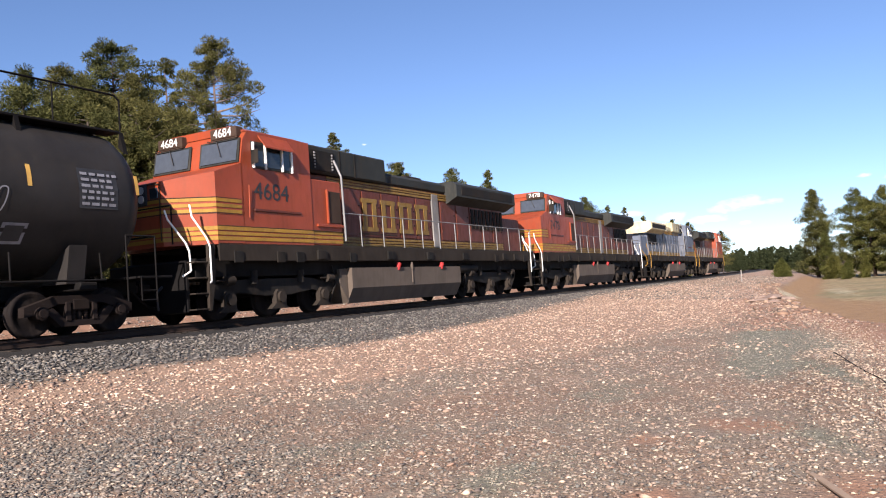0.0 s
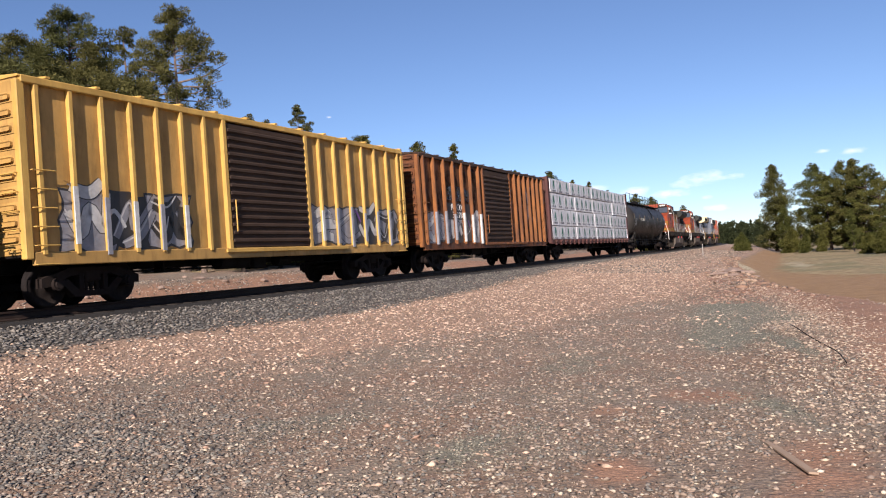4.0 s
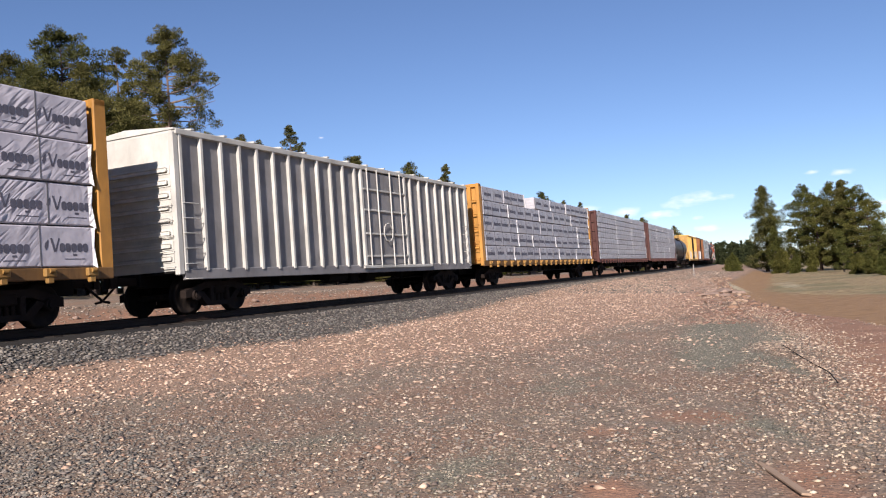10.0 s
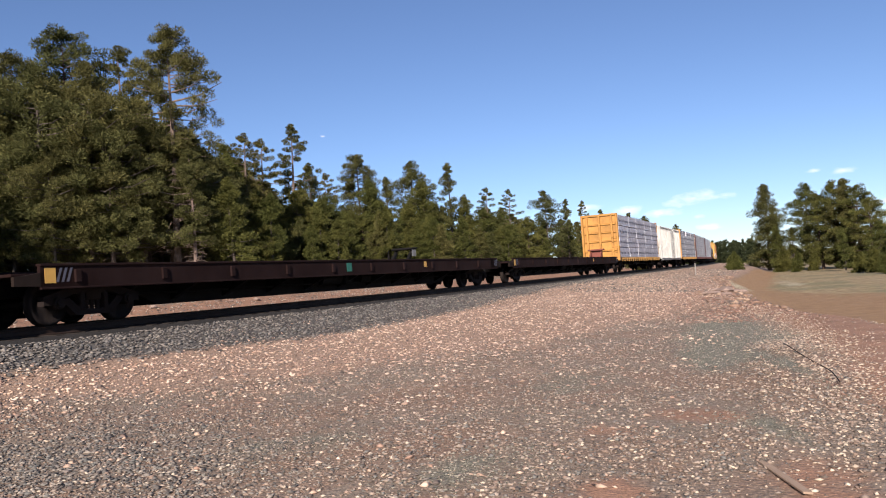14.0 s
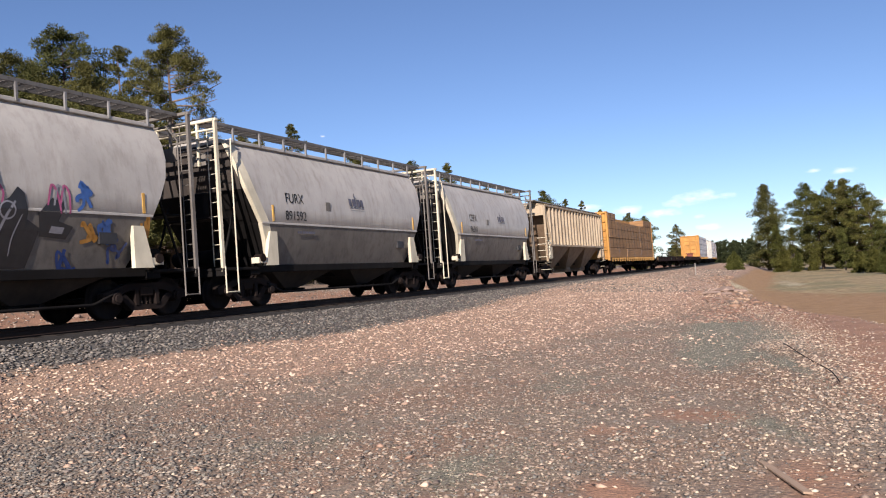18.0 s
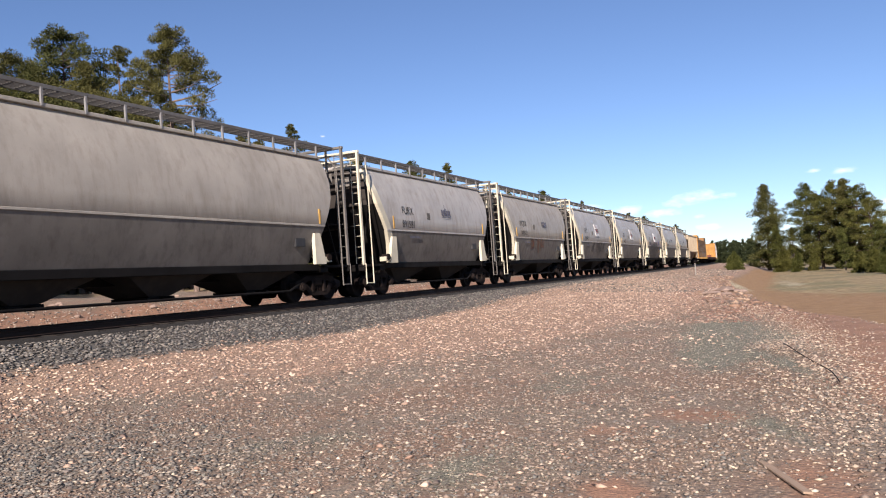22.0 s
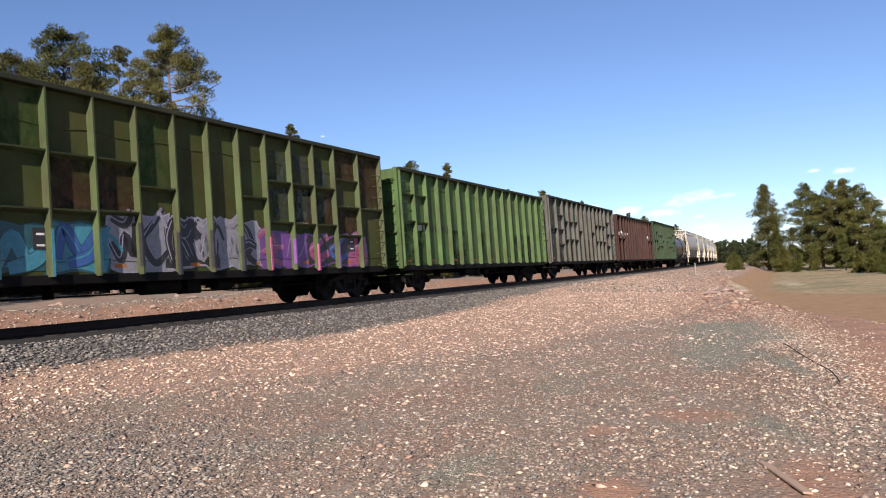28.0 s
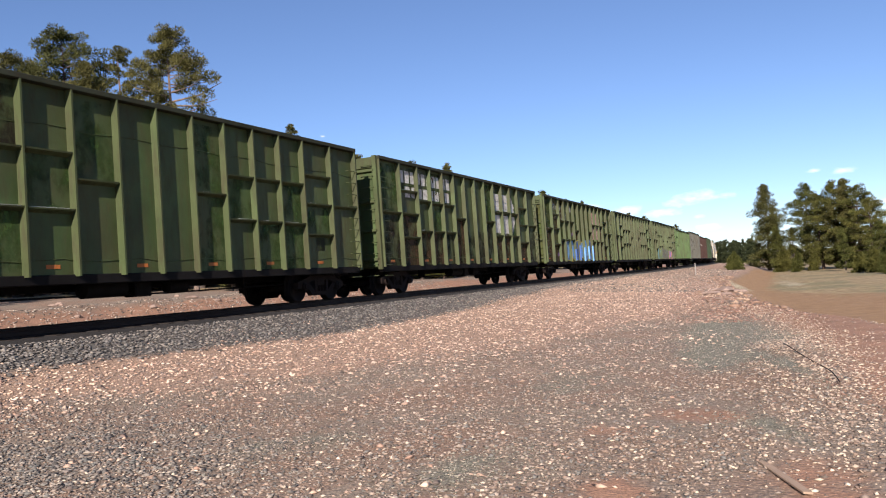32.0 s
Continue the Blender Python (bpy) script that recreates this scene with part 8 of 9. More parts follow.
def block_row(car, x0, x1, z0, z1, count, mat):
    """Large worn company lettering as plain blocks."""
    w = (x1 - x0) / count
    for k in range(count):
        a, b = x0 + k * w + 0.05, x0 + (k + 1) * w - 0.05
        part("letter_shape", flat([(a, z0), (b, z0), (b, z1 - 0.05), (b - 0.05, z1), (a, z1)], PANEL_Y - 0.004), mat, car)


def company_block(car, mat):
    block_row(car, -7.0, -2.4, 4.05, 4.50, 10, mat)
    block_row(car, -6.6, -2.5, 3.52, 3.92, 8, mat)


def round_emblem(car, mat):
    """The company's round emblem, over six fields of the side."""
    cols = [(2.34, 3.38, 0.35, 0.0), (3.48, 4.52, 0.0, 0.0), (4.62, 5.50, 0.0, 0.42)]
    for xa, xb, cut_l, cut_r in cols:
        for za, zb, up in ((3.50, 4.30, 1), (2.42, 3.28, -1)):
            top, low = (zb, za) if up > 0 else (za, zb)
            pts = [(xa, low), (xb, low), (xb, low + up * 0.35 * abs(top - low)), (xb - cut_r, top), (xa + cut_l, top)]
            part("emblem", flat(pts, PANEL_Y - 0.003), mat, car)


def letter_block(car, x0, x1, z0, z1, rows, mat, seed):
    """Worn company lettering as plain upright bars."""
    rng = random.Random(seed)
    hgt = (z1 - z0) / rows
    for r in range(rows):
        x = x0
        while x < x1 - 0.2:
            w = rng.uniform(0.26, 0.36)
            zb = z1 - (r + 1) * hgt + 0.06
            for k in (0, 1):
                part("letter_bar", Shape().box(x + k * (w - 0.1), x + k * (w - 0.1) + 0.1, PANEL_Y - 0.004, PANEL_Y, zb, zb + hgt - 0.12), mat, car)
            x += w + 0.12


def art_first(car, h, top):
    weather(car, h, 14, shelf_chip, 1, [S_TEAL, S_DARK, S_GREY, S_DARK, S_MOSS], [S_GREY, S_DARK, S_TEAL], [S_GREY, S_TEAL, S_TEAL], (0.85, 0.7, 0.6))
    word("MWCX", 0.40, WORN, car, (-h + 3.62, PANEL_Y - 0.004, 2.62), wide=0.80)
    word("100891", 0.38, WORN, car, (-h + 3.6, PANEL_Y - 0.004, 2.08), wide=0.9)
    part("small_print", bars([0.45, 0.3], PANEL_Y - 0.002, 1.72, 0.07, -h + 4.8, seed=4), WORN, car)


def art_red(car, h, top):
    weather(car, h, 14, shelf_end, 2, [S_DARK], [S_DARK], [S_DARK], (0.6, 0.5, 0.4))
    for xa, xb, z in ((-h + 0.3, -h + 4.35, 2.95), (h - 3.6, h - 0.5, 2.80)):
        part("painted_out", flat([(xa, z), (xb, z), (xb, z + 0.28), (xa, z + 0.28)], PANEL_Y - 0.002), S_WHITE, car)
        xs = [x for x in bay_lines(h, 14) if xa < x < xb]
        sleeve(car, xs, z + 0.05, z + 0.3, [WORN], 6, 0.03, 0.055)
    word("AEX", 0.36, WORN, car, (-h + 2.0, PANEL_Y - 0.004, 2.60))
    word("199", 0.34, WORN, car, (-h + 1.95, PANEL_Y - 0.004, 2.06))


def art_grey(car, h, top):
    weather(car, h, 14, shelf_chip, 3, [S_DARK, S_RUST, S_GREY], [S_GREY, S_TEAL, S_DARK], [S_TEAL, S_GREY], (0.8, 0.6, 0.5))
    round_emblem(car, S_GREY)


def art_bright(car, h, top):
    weather(car, h, 16, shelf_few, 4, [S_MOSS, S_DARK], [S_MOSS], [S_MOSS], (0.4, 0.3, 0.2))
    for x in (-h + 1.5, -h + 2.0):
        part("paint_patch", flat([(x, 2.3), (x + 0.35, 2.3), (x + 0.35, 2.6), (x, 2.6)], PANEL_Y - 0.003), WORN, car)
    letter_block(car, -h + 2.6, -h + 4.4, 2.2, 2.6, 1, MARK, 5)


def art_band(car, h, top):
    weather(car, h, 14, shelf_chip, 6, [S_MOSS], [S_RUST, S_MOSS, S_RUST], [S_MOSS, S_RUST, S_MOSS], (0.2, 0.7, 0.5))
    scrawl(car, -5.7, -3.0, 1.02, 2.05, PANEL_Y - 0.002, [P_CYAN, P_BLUE, P_CYAN], [P_TEAL, P_WHITE, P_CYAN], 31, 1.1, [P_TEAL, P_CYAN])
    scrawl(car, -3.0, 2.0, 1.02, 2.3, PANEL_Y - 0.002, [P_BLACK, P_BLACK, P_GREY, P_BLACK], [P_LILAC, P_BLACK, P_LILAC], 34, 0.8, [P_GREY, P_BLACK, P_GREY], 1.5)
    scrawl(car, 2.1, 7.6, 1.02, 2.0, PANEL_Y - 0.002, [P_PINK, P_PURPLE, P_PINK, P_BLUE, P_PINK], [P_PURPLE, P_BLACK, P_PINK, P_LILAC], 35, 1.1, [P_PURPLE, P_BLACK, P_PINK])
    xs = bay_lines(h, 14)
    sleeve(car, xs[2:5], 1.0, 1.95, [P_TEAL, P_CYAN], 1, 0.028, 0.055)
    sleeve(car, xs[5:9], 1.0, 2.0, [P_BLACK, P_BLACK, P_GREY], 2, 0.028, 0.055)
    sleeve(car, xs[9:13], 1.0, 1.9, [P_PINK, P_PINK, P_PURPLE], 3, 0.028, 0.055)
    for x, z in ((-4.9, 1.5), (6.5, 1.5)):
        part("data_panel", Shape().box(x, x + 0.34, PANEL_Y - 0.022, PANEL_Y - 0.016, z, z + 0.42), MARK, car)
        part("data_lines", Shape().box(x + 0.08, x + 0.26, PANEL_Y - 0.025, PANEL_Y - 0.022, z + 0.06, z + 0.10).box(x + 0.08, x + 0.26, PANEL_Y - 0.025, PANEL_Y - 0.022, z + 0.28, z + 0.32), LETTER, car)
    round_emblem(car, S_GREY)


def art_rust(car, h, top):
    weather(car, h, 14, shelf_chip, 7, [S_RUST, S_RUST, S_DARK], [S_RUST, S_MOSS], [S_MOSS, S_RUST], (0.95, 0.55, 0.3))
    company_block(car, S_LETTER)
    round_emblem(car, S_PINK)
    for x in (-2.0, 1.7, 2.8, 3.9):
        part("painted_scrawl", ribbon([(x, 1.3), (x + 0.15, 1.75), (x + 0.3, 1.35), (x + 0.45, 1.7), (x + 0.5, 1.3)], 0.018, PANEL_Y - 0.003), P_GREY, car)


def art_blue(car, h, top):
    weather(car, h, 14, shelf_chip, 8, [S_RUST, S_RUST, S_DARK], [S_RUST, S_RUST, S_MOSS], [S_MOSS, S_RUST], (0.95, 0.6, 0.3))
    scrawl(car, -4.3, 2.5, 1.04, 2.25, PANEL_Y - 0.002, [P_SKY, P_DEEP, P_SKY, P_DEEP], [P_YELLOW, P_DEEP, P_SKY], 33, 1.15, [P_BLUE, P_BLUE, P_SKY, P_BLUE, P_BLUE], 1.5)
    xs = bay_lines(h, 14)
    sleeve(car, xs[4:10], 1.0, 1.9, [P_BLUE, P_SKY, P_SKY, P_YELLOW], 4, 0.028, 0.055)
    company_block(car, S_LETTER)
    round_emblem(car, S_PINK)
    for x, z in ((-6.0, 1.3), (-5.6, 1.9), (-4.5, 2.1), (-2.6, 2.6), (0.0, 2.5), (2.5, 1.6), (3.2, 1.4)):
        part("painted_scrawl", ribbon([(x, z), (x + 0.2, z + 0.12), (x + 0.4, z)], 0.09, PANEL_Y - 0.002), P_PURPLE, car)


def art_white(car, h, top):
    weather(car, h, 14, shelf_chip, 9, [S_RUST, S_DARK, S_DARK], [S_MOSS, S_RUST], [S_MOSS, S_MOSS], (0.95, 0.5, 0.3))
    company_block(car, S_WHITE)
    round_emblem(car, S_WHITE)


def art_last(car, h, top):
    weather(car, h, 14, shelf_chip, 10, [S_MOSS, S_DARK, S_MOSS], [S_MOSS, S_MOSS], [S_MOSS, S_DARK], (0.6, 0.4, 0.4))
    for za, zb in ((1.02, 2.25), (2.35, 3.38), (3.48, 4.6)):
        part("paint_patch", flat([(-5.68, za), (-4.62, za), (-4.62, zb), (-5.68, zb)], PANEL_Y - 0.0014), S_GREY, car)


def fins(car, h):
    """Black flame shapes sprayed over the lower sheet, with grey edges, pink rays, and blurs of blue and orange beside them."""
    rng = random.Random(2)

    def lay(dy):
        return lambda z: side_of_hopper(z) - dy

    part("painted_scrawl", drape([(-2.95, 1.15), (1.55, 1.15), (1.75, 1.9), (1.3, 2.15), (-2.1, 2.0), (-2.7, 1.6)], lay(0.001)), P_BLACK, car)
    for k in range(5):
        x = -2.15 + k * 0.78
        t = 2.72 - 0.05 * abs(k - 2) + rng.uniform(-0.06, 0.06)
        part("painted_scrawl", drape([(x - 0.42, 1.9), (x + 0.46, 1.85), (x + 0.50, 2.2), (x + 0.44, t - 0.12), (x + 0.30, t), (x + 0.12, t - 0.22), (x - 0.2, 2.25)], lay(0.0025 + 0.0003 * k)), P_BLACK, car)
        part("painted_scrawl", ribbon([(x - 0.12, 1.32), (x - 0.10, 1.7), (x + 0.05, 2.1), (x + 0.24, t - 0.28)], rng.uniform(0.018, 0.035), lay(0.005)), P_GREY, car)
        part("painted_scrawl", ribbon([(x + 0.18, 1.38), (x + 0.22, 1.75), (x + 0.38, 2.15)], 0.014, lay(0.005)), P_GREY, car)
        for q in range(2):
            x2 = x - 0.35 + 0.3 * q
            part("painted_scrawl", ribbon([(x2, 2.2 + 0.1 * q), (x2 + 0.05, 2.55), (x2 - 0.1, 2.85 + rng.uniform(-0.1, 0.1))], 0.022, lay(0.0018)), P_PINK, car)
    part("painted_scrawl", ribbon([(1.05 + 0.16 * math.cos(a * 0.8), 2.22 + 0.16 * math.sin(a * 0.8)) for a in range(9)], 0.018, lay(0.006)), P_GREY, car)
    part("painted_scrawl", drape([(1.75, 1.75), (2.35, 1.7), (2.5, 1.95), (2.15, 2.05), (2.3, 2.4), (2.0, 2.5), (1.7, 2.2)], lay(0.002)), P_BLACK, car)
    part("painted_scrawl", drape([(1.95, 1.82), (2.25, 1.8), (2.3, 1.93), (2.0, 1.95)], lay(0.004)), P_GREY, car)
    for q in range(3):
        part("painted_scrawl", ribbon([(1.9 + 0.14 * q, 2.35), (2.0 + 0.14 * q, 2.75), (2.12 + 0.14 * q, 2.6), (2.2 + 0.1 * q, 2.2)], 0.026, lay(0.003 + 0.0004 * q)), (P_PINK, P_GREY, P_PINK)[q], car)
    for x, z, w, mat in ((2.75, 2.55, 0.30, P_BLUE), (2.85, 1.75, 0.45, P_ORANGE), (3.35, 1.85, 0.4, P_BLUE), (2.4, 1.35, 0.5, P_DEEP), (3.7, 1.5, 0.45, P_DEEP), (4.35, 1.95, 0.18, P_ORANGE)):
        for q in range(3):
            pts = [(x + rng.uniform(-w, w) * 0.6, z + rng.uniform(-0.3, 0.3)) for i in range(4)]
            part("painted_scrawl", ribbon(pts, rng.uniform(0.03, 0.06), lay(0.002 + 0.0007 * q)), mat, car)


def tags(seed, x0, x1, ink):
    def paint(car, h):
        rng = random.Random(seed)
        x = x0
        while x < x1:
            for k in range(3):
                pts = [(x + rng.uniform(0, 0.7), 1.55 + rng.uniform(0, 0.75)) for q in range(5)]
                part("painted_scrawl", ribbon(pts, rng.uniform(0.018, 0.035), lambda z: side_of_hopper(z) - 0.002 - 0.0006 * k), ink, car)
            x += rng.uniform(0.5, 1.3)
    return paint


def tank_tags(car, h, radius, zc):
    rng = random.Random(9)

    def skin(z):
        return -math.sqrt(max(0.01, radius ** 2 - (z - zc) ** 2)) - 0.008

    for x0, n, c, r in ((-h + 0.75, 2, P_WHITE, 0.028), (-h + 6.0, 4, P_GREY, 0.018), (1.4, 3, P_GREY, 0.018), (4.2, 4, P_GREY, 0.014)):
        for k in range(n):
            x, z = x0 + k * 0.40, rng.uniform(2.15, 2.35)
            pts = [(x, z), (x + rng.uniform(0.0, 0.15), z + rng.uniform(0.35, 0.6)), (x + 0.3, z + rng.uniform(0.3, 0.5)), (x + rng.uniform(0.2, 0.4), z + 0.1), (x + 0.05, z - 0.05), (x - 0.1, z + rng.uniform(0.1, 0.3))]
            part("painted_scrawl", ribbon(pts, r, lambda q: skin(q) - 0.002 - 0.0004 * k), c, car)
    pan = part("data_panel", flat([(h - 1.85, 2.45), (h - 0.95, 2.45), (h - 0.95, 2.85), (h - 0.95, 3.25), (h - 1.85, 3.25), (h - 1.85, 2.85)], lambda z: skin(z) - 0.004), MARK, car)
    for k in range(6):
        x, z = h - 1.80, 3.14 - 0.12 * k
        while x < h - 1.05:
            wd = rng.uniform(0.06, 0.2)
            part("print_bar", flat([(x, z - 0.028), (x + wd, z - 0.028), (x + wd, z + 0.028), (x, z + 0.028)], lambda q: skin(q) - 0.010), P_GREY, pan)
            x += wd + 0.05
    part("placard", flat([(h - 3.4, 1.75), (h - 2.9, 1.75), (h - 2.85, 2.12), (h - 3.35, 2.12)], lambda z: skin(z) - 0.004), P_GREY, car)
    part("placard_face", flat([(h - 3.34, 1.80), (h - 2.96, 1.80), (h - 2.92, 2.07), (h - 3.29, 2.07)], lambda z: skin(z) - 0.007), MARK, car)
    me = word("GATX 205703", 0.34, WORN, car, (-h + 4.2, -radius - 0.012, zc + 0.05))
    return car


def box_art(car, h, x0, x1, seed, ribs):
    y = -HW + 0.096
    scrawl(car, x0, x1, 1.08, 2.35, y, [P_WHITE, P_GREY, P_WHITE, P_BLACK, P_WHITE], [P_BLACK, P_GREY, P_PURPLE, P_WHITE], seed, 1.15, [P_GREY, P_BLACK, P_GREY])
    sleeve(car, [x for x in ribs if x0 < x < x1], 1.1, 2.3, [P_WHITE, P_GREY, P_GREY], seed, 0.05, 0.05 if seed == 21 else 0.0)


TRAIN = []


def couple(middle, *things):
    TRAIN.append((middle, things))


def head_end():
    couple(449.2, locomotive(1, ORANGE, LOCOYEL, DARKROOF, LOCOFRAME, "orange diesel locomotive with dark roof at the head", rail_mat=LOCOYEL, warm_frame=DUSTY))
    couple(427.0 + 0.0, locomotive(1, LOCOGREY, LOCOYEL, PALEHOOD, LOCOFRAME, "grey and yellow diesel locomotive with cream roof", rail_mat=LOCOYEL, warm_frame=DUSTY))
    couple(404.6, locomotive(-1, ORANGE, LOCOYEL, DARKROOF, LOCOFRAME, "orange diesel locomotive with faded lettering", number="7478", rail_mat=WHITE, warm_frame=DUSTY))
    couple(383.0, locomotive(-1, ORANGE, LOCOYEL, DARKROOF, LOCOFRAME, "orange diesel locomotive with yellow stripes and dark roof", number="4684", fade_letters=LOCOYEL, rail_mat=WHITE, warm_frame=DUSTY))


def head_loads():
    couple(362.0, tank_tags(tank_car(18.0, 1.58, 2.74, TANKBLACK, "long black tank car with roof walkway and scrawled paint", (0.4,), long_walk=True, seed=1), 9.0, 1.58, 2.74))
    L = 21.3
    couple(340.3, lumber_car(L, MAROON, MAROON, "maroon centre-beam flatcar with bulkheads"), lumber_load(L, 4, 4, WRAPWHITE, "white-wrapped lumber bundles with green fir marks", fir_marks, STRAP, 1))
    ribs_a = list(np.linspace(-7.2, -1.75, 7)) + list(np.linspace(2.9, 7.2, 7))
    box_a = boxcar(15.0, BOXORANGE, BOXRIB, DOORBROWN, "rusty orange ribbed boxcar with painted scrawl", DOORBROWN, ribs_a, 4.66, door_x=(-1.2, 2.2), proud=0.05)
    box_art(box_a, 7.5, -7.0, -1.3, 21, ribs_a)
    for sx in (-1, 1):
        part("painted_scrawl", flat([(5.0 - sx * 0.35, 2.2), (5.25 - sx * 0.35, 2.2), (5.2 + sx * 0.4, 3.9), (4.95 + sx * 0.4, 3.9)], -HW + 0.09), P_GREY, box_a)
    for k, (xa, xb, za, zb) in enumerate(((-7.1, -1.4, 2.2, 4.3), (2.4, 7.2, 1.1, 2.6), (2.4, 7.2, 2.8, 4.3))):
        part("paint_stain", flat([(xa, za), (xb, za), (xb, zb), (xa, zb)], -HW + 0.094), S_SOOT, box_a)
    part("paint_stain", flat([(-5.3, 2.85), (-2.4, 2.8), (-2.3, 3.3), (-4.2, 3.45), (-5.4, 3.3)], -HW + 0.091), S_BLUEGREY, box_a)
    panel = part("number_panel", Shape().box(-5.35, -2.75, -HW + 0.072, -HW + 0.078, 2.05, 2.72), MARK, box_a)
    word("RBOX", 0.36, LETTER, panel, (-4.1, -HW + 0.066, 2.54), wide=1.3)
    word("37278", 0.34, LETTER, panel, (-4.1, -HW + 0.066, 2.22), wide=1.2)
    couple(321.1, box_a)
    ribs_b = list(np.linspace(-7.2, -2.6, 7)) + list(np.linspace(2.3, 7.2, 7))
    box_b = boxcar(15.05, BOXYELLOW, BOXYRIB, BOXYRIB, "weathered yellow ribbed boxcar with dark door", DOORBROWN, ribs_b, 4.58, door_x=(-1.9, 1.6))
    box_art(box_b, 7.5, -6.6, -3.2, 23, ribs_b)
    box_art(box_b, 7.5, 1.9, 7.0, 22, ribs_b)
    couple(304.75, box_b)
    couple(288.7, tank_car(14.2, 1.42, 2.48, TANKGREY, "dull grey-black tank car with centre manway", (0.4,), long_walk=False, stripes=None, seed=2))
    couple(269.5, lumber_car(21.0, MAROON, MAROON, "maroon centre-beam flatcar with bulkheads", height=4.68), lumber_load(21.0, 6, 4, WRAPSILVER, "silver-wrapped lumber bundles with ring marks", ring_marks, STRAP, 2, step=1.0, loose=0.08))
    couple(246.5, lumber_car(21.0, MAROON, MAROON, "maroon centre-beam flatcar with bulkheads", height=4.68), lumber_load(21.0, 9, 3, WRAPSILVER, "low silver-wrapped lumber bundles with ring marks", ring_marks, STRAP, 3, step=0.85, loose=0.02))
    couple(223.5, lumber_car(20.7, TTXYELLOW, TTXYELLOW, "yellow centre-beam flatcar with bulkheads"), lumber_load(20.7, 5, 5, WRAPGREY, "grey-wrapped lumber bundles with dark print", bar_marks, STRAP, 4, top_gaps=(2,), top_cuts=(-9.9, -7.0, -3.8, -2.1, 0.9, 4.4, 9.9)))
    couple(202.75, boxcar(17.5, BOXGREY, BOXPALE, BOXPALE, "pale grey boxcar with close ribs and rodded door", BOXGREY, list(np.linspace(-8.6, -0.6, 12)) + list(np.linspace(3.4, 8.6, 8)), 4.56, door_x=(-0.2, 2.9), fancy="rods", ends=BOXPALE))
    couple(181.55, lumber_car(20.9, TTXYELLOW, TTXYELLOW, "yellow centre-beam flatcar with bulkheads", height=4.72), lumber_load(20.9, 4, 5, WRAPLILAC, "lilac-grey wrapped lumber bundles with dark print", tall_marks, STRAP, 5))


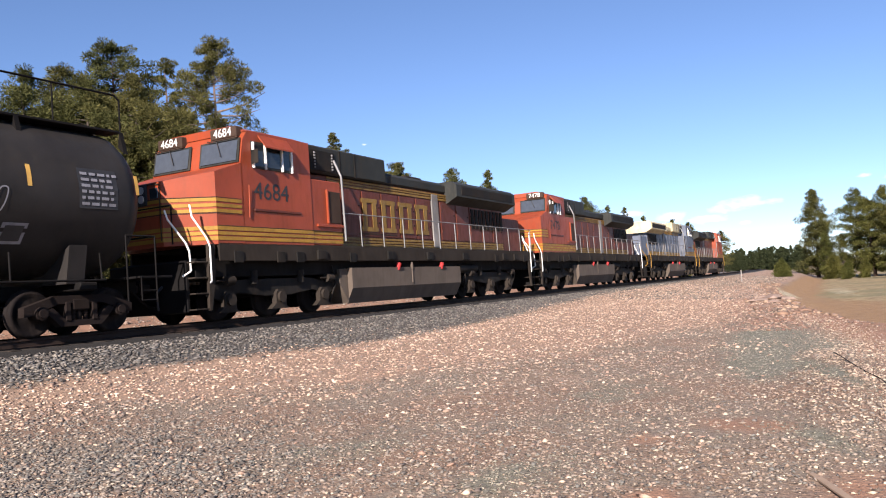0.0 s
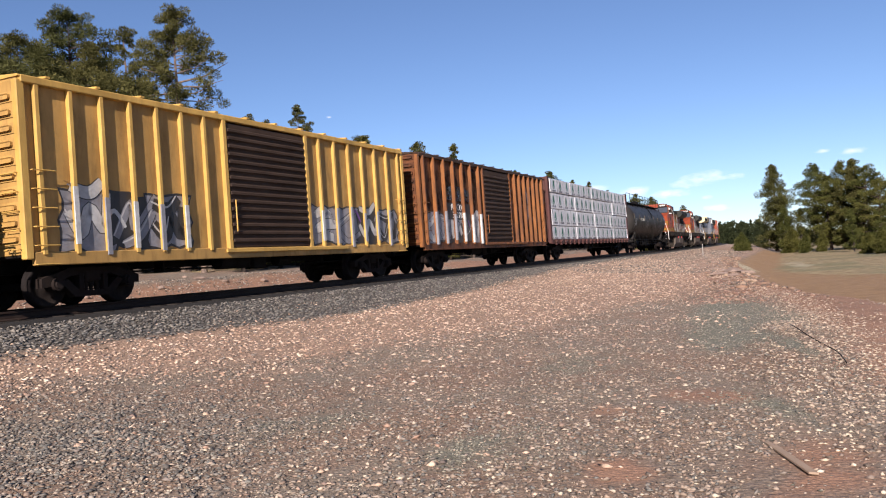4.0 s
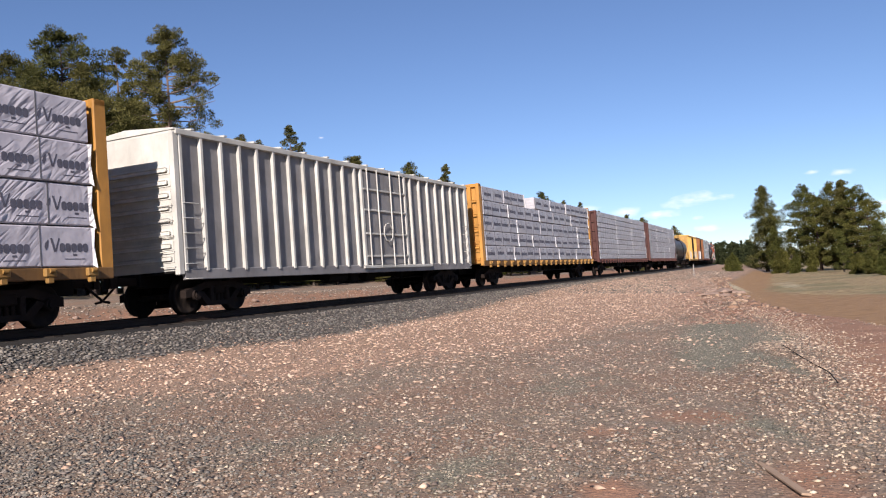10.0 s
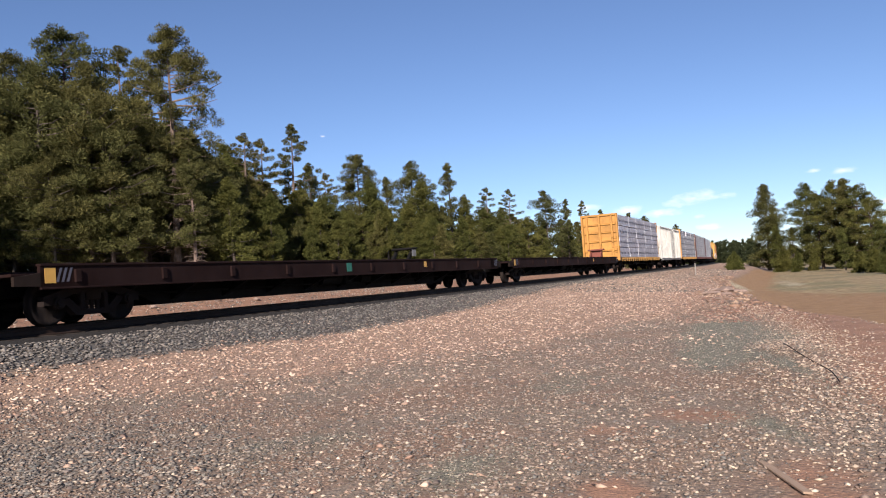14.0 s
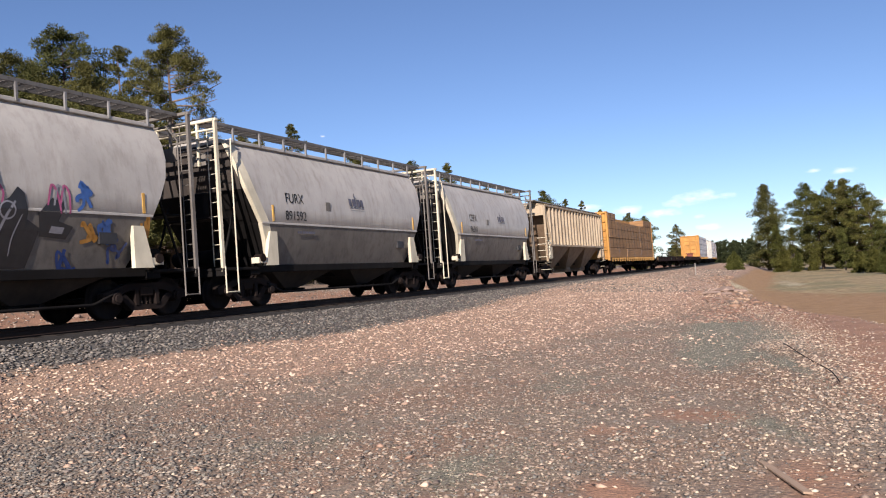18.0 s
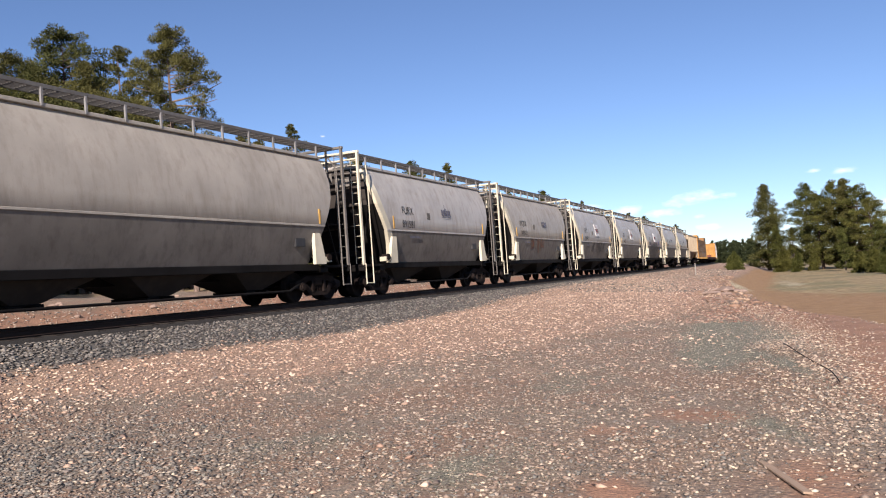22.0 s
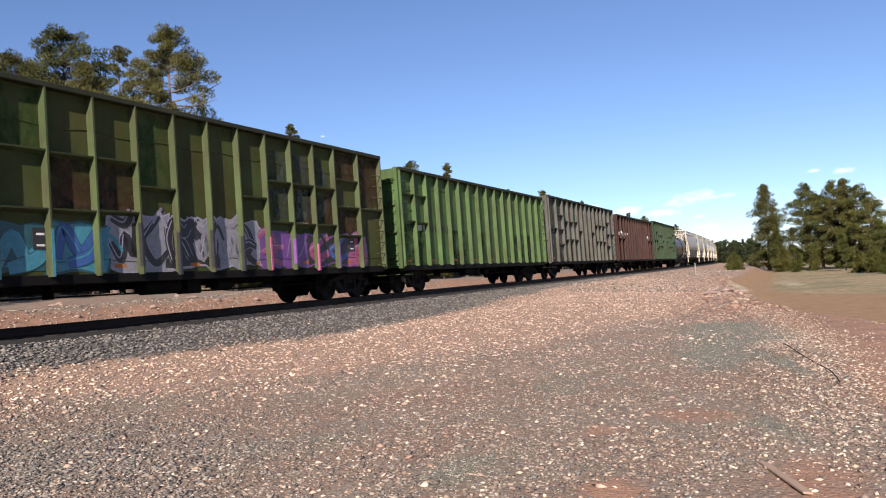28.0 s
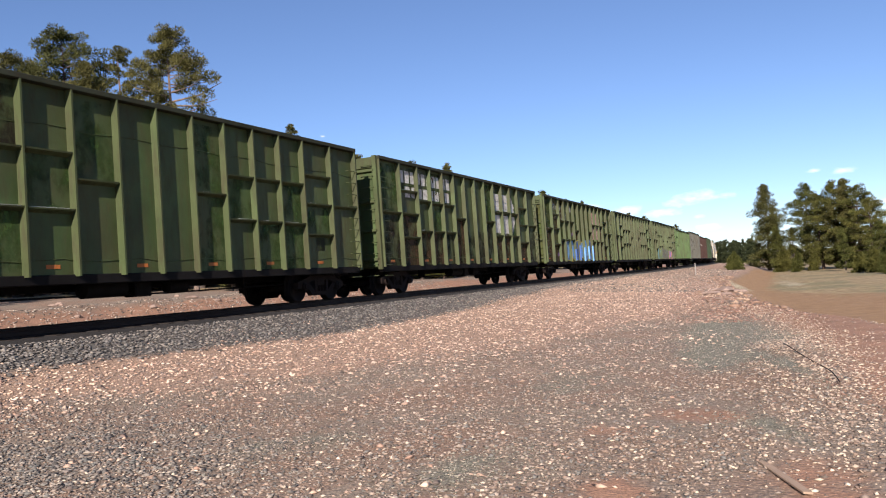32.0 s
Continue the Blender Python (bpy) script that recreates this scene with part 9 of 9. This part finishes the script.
def middle():
    couple(157.3, flatcar(25.6, "empty rusty brown flatcar with a trailer hitch", blocked_front=True))
    couple(130.6, flatcar(25.4, "empty rusty brown flatcar with a trailer hitch", blocked_rear=True))
    couple(105.9, lumber_car(21.0, TTXYELLOW, TTXYELLOW, "yellow centre-beam flatcar with bulkheads", height=4.66), corded(lumber_load(21.0, 5, 3, OSB, "unwrapped brown board stacks tied with dark cords", None, STRAP, 6, top_gaps=(1,), top_cuts=(-10.08, -7.2, 5.6, 10.08), group="", step=3.4, loose=0.05), 10.0))
    couple(86.2, rib_hopper(15.6))
    for mid, text, mx, sgn, mat in [(70.75, ("CEFX", "96341"), -2.0, (1.0, False), HOPGREY), (57.7, ("FURX", "891592"), -2.3, (0.6, False), HOPGREY), (44.6, ("CEFX", "95929"), -2.2, (0.6, True), HOPGREY),
                                    (31.6, ("CEFX", "96410"), -2.2, (0.6, True), HOPGREY), (18.65, ("CEFX", "95440"), -2.2, (0.5, True), HOPGREY), (5.47, ("MQRX", "140017"), -2.2, (0.9, False), HOPTAN), (-7.66, ("FURX", "891581"), -2.2, (0.7, False), HOPGREY)]:
        couple(mid + 0.25, curve_hopper(12.3, 2, mat, "grey covered hopper with cream ends and roof walk", (mx - 0.25, text), (sgn[0] - 0.25, sgn[1]), extra={44.6: fins, 18.65: tags(4, -1.4, 2.4, P_BLACK), 5.47: tags(6, -1.8, 1.0, P_BROWN)}.get(mid)))
    couple(-23.6, curve_hopper(18.4, 4, HOPTAN, "long warm grey covered hopper with four bays", (-5.2, ("TILX", "57111")), None))
    couple(-40.1, tank_car(12.4, 1.42, 2.48, TANKBROWN, "dark brown tank car with side ladder", (0.6,), long_walk=False, stripes=None, seed=3))


ARTS = [art_first, art_red, art_grey, art_bright, art_band, art_rust, art_blue, art_white, art_last]


def tail():
    olive = "wood-chip gondola"
    rows = [(-56.1, 17.4, 4.80, G_GREEN, R_GREEN, f"dark green weathered {olive} with stiffened sides", shelf_chip, 14), (-74.5, 17.3, 4.60, G_RED, R_RED, f"oxide red sooty {olive} with tall ribs", shelf_end, 14),
            (-93.3, 17.4, 4.80, G_GREY, R_GREY, f"grey-green {olive} with uneven stiffeners", shelf_chip, 14), (-111.75, 17.2, 4.57, G_BRIGHT, R_BRIGHT, f"bright green {olive} with tall ribs", shelf_few, 16),
            (-130.4, 17.4, 4.79, G_OLIVE, R_OLIVE, f"olive {olive} with a spray-painted band", shelf_chip, 14), (-149.2, 17.4, 4.78, G_OLIVE2, R_OLIVE, f"mossy green and rust {olive}", shelf_chip, 14),
            (-168.05, 17.4, 4.78, G_OLIVE, R_OLIVE, f"olive {olive} with blue spray paint", shelf_chip, 14), (-187.0, 17.4, 4.82, G_OLIVE2, R_OLIVE, f"dark olive {olive} with white lettering shapes", shelf_chip, 14),
            (-205.9, 17.4, 4.85, G_OLIVE2, R_OLIVE, f"mossy green {olive} with faded panels", shelf_chip, 14)]
    for k, (mid, L, hgt, a, b, label, sh, ribs) in enumerate(rows):
        couple(mid, chip_gondola(L, hgt, a, b, label, sh, art=ARTS[k], ribs=ribs, seed=k))


def travelled(t):
    u = t - 20
    return 18.0763 * u + 0.013727 * u * u + 0.00035963 * u ** 3


def motions():
    for middle_at, things in TRAIN:
        rows = []
        for t in range(0, 33, 2):
            x, y, a = on_track(middle_at + travelled(t))
            rows.append((t, Matrix.Translation((x, y, 0)) @ Matrix.Rotation(a, 4, "Z")))
        for ob in things:
            walk(ob, rows)


head_end()
head_loads()
middle()
tail()
motions()
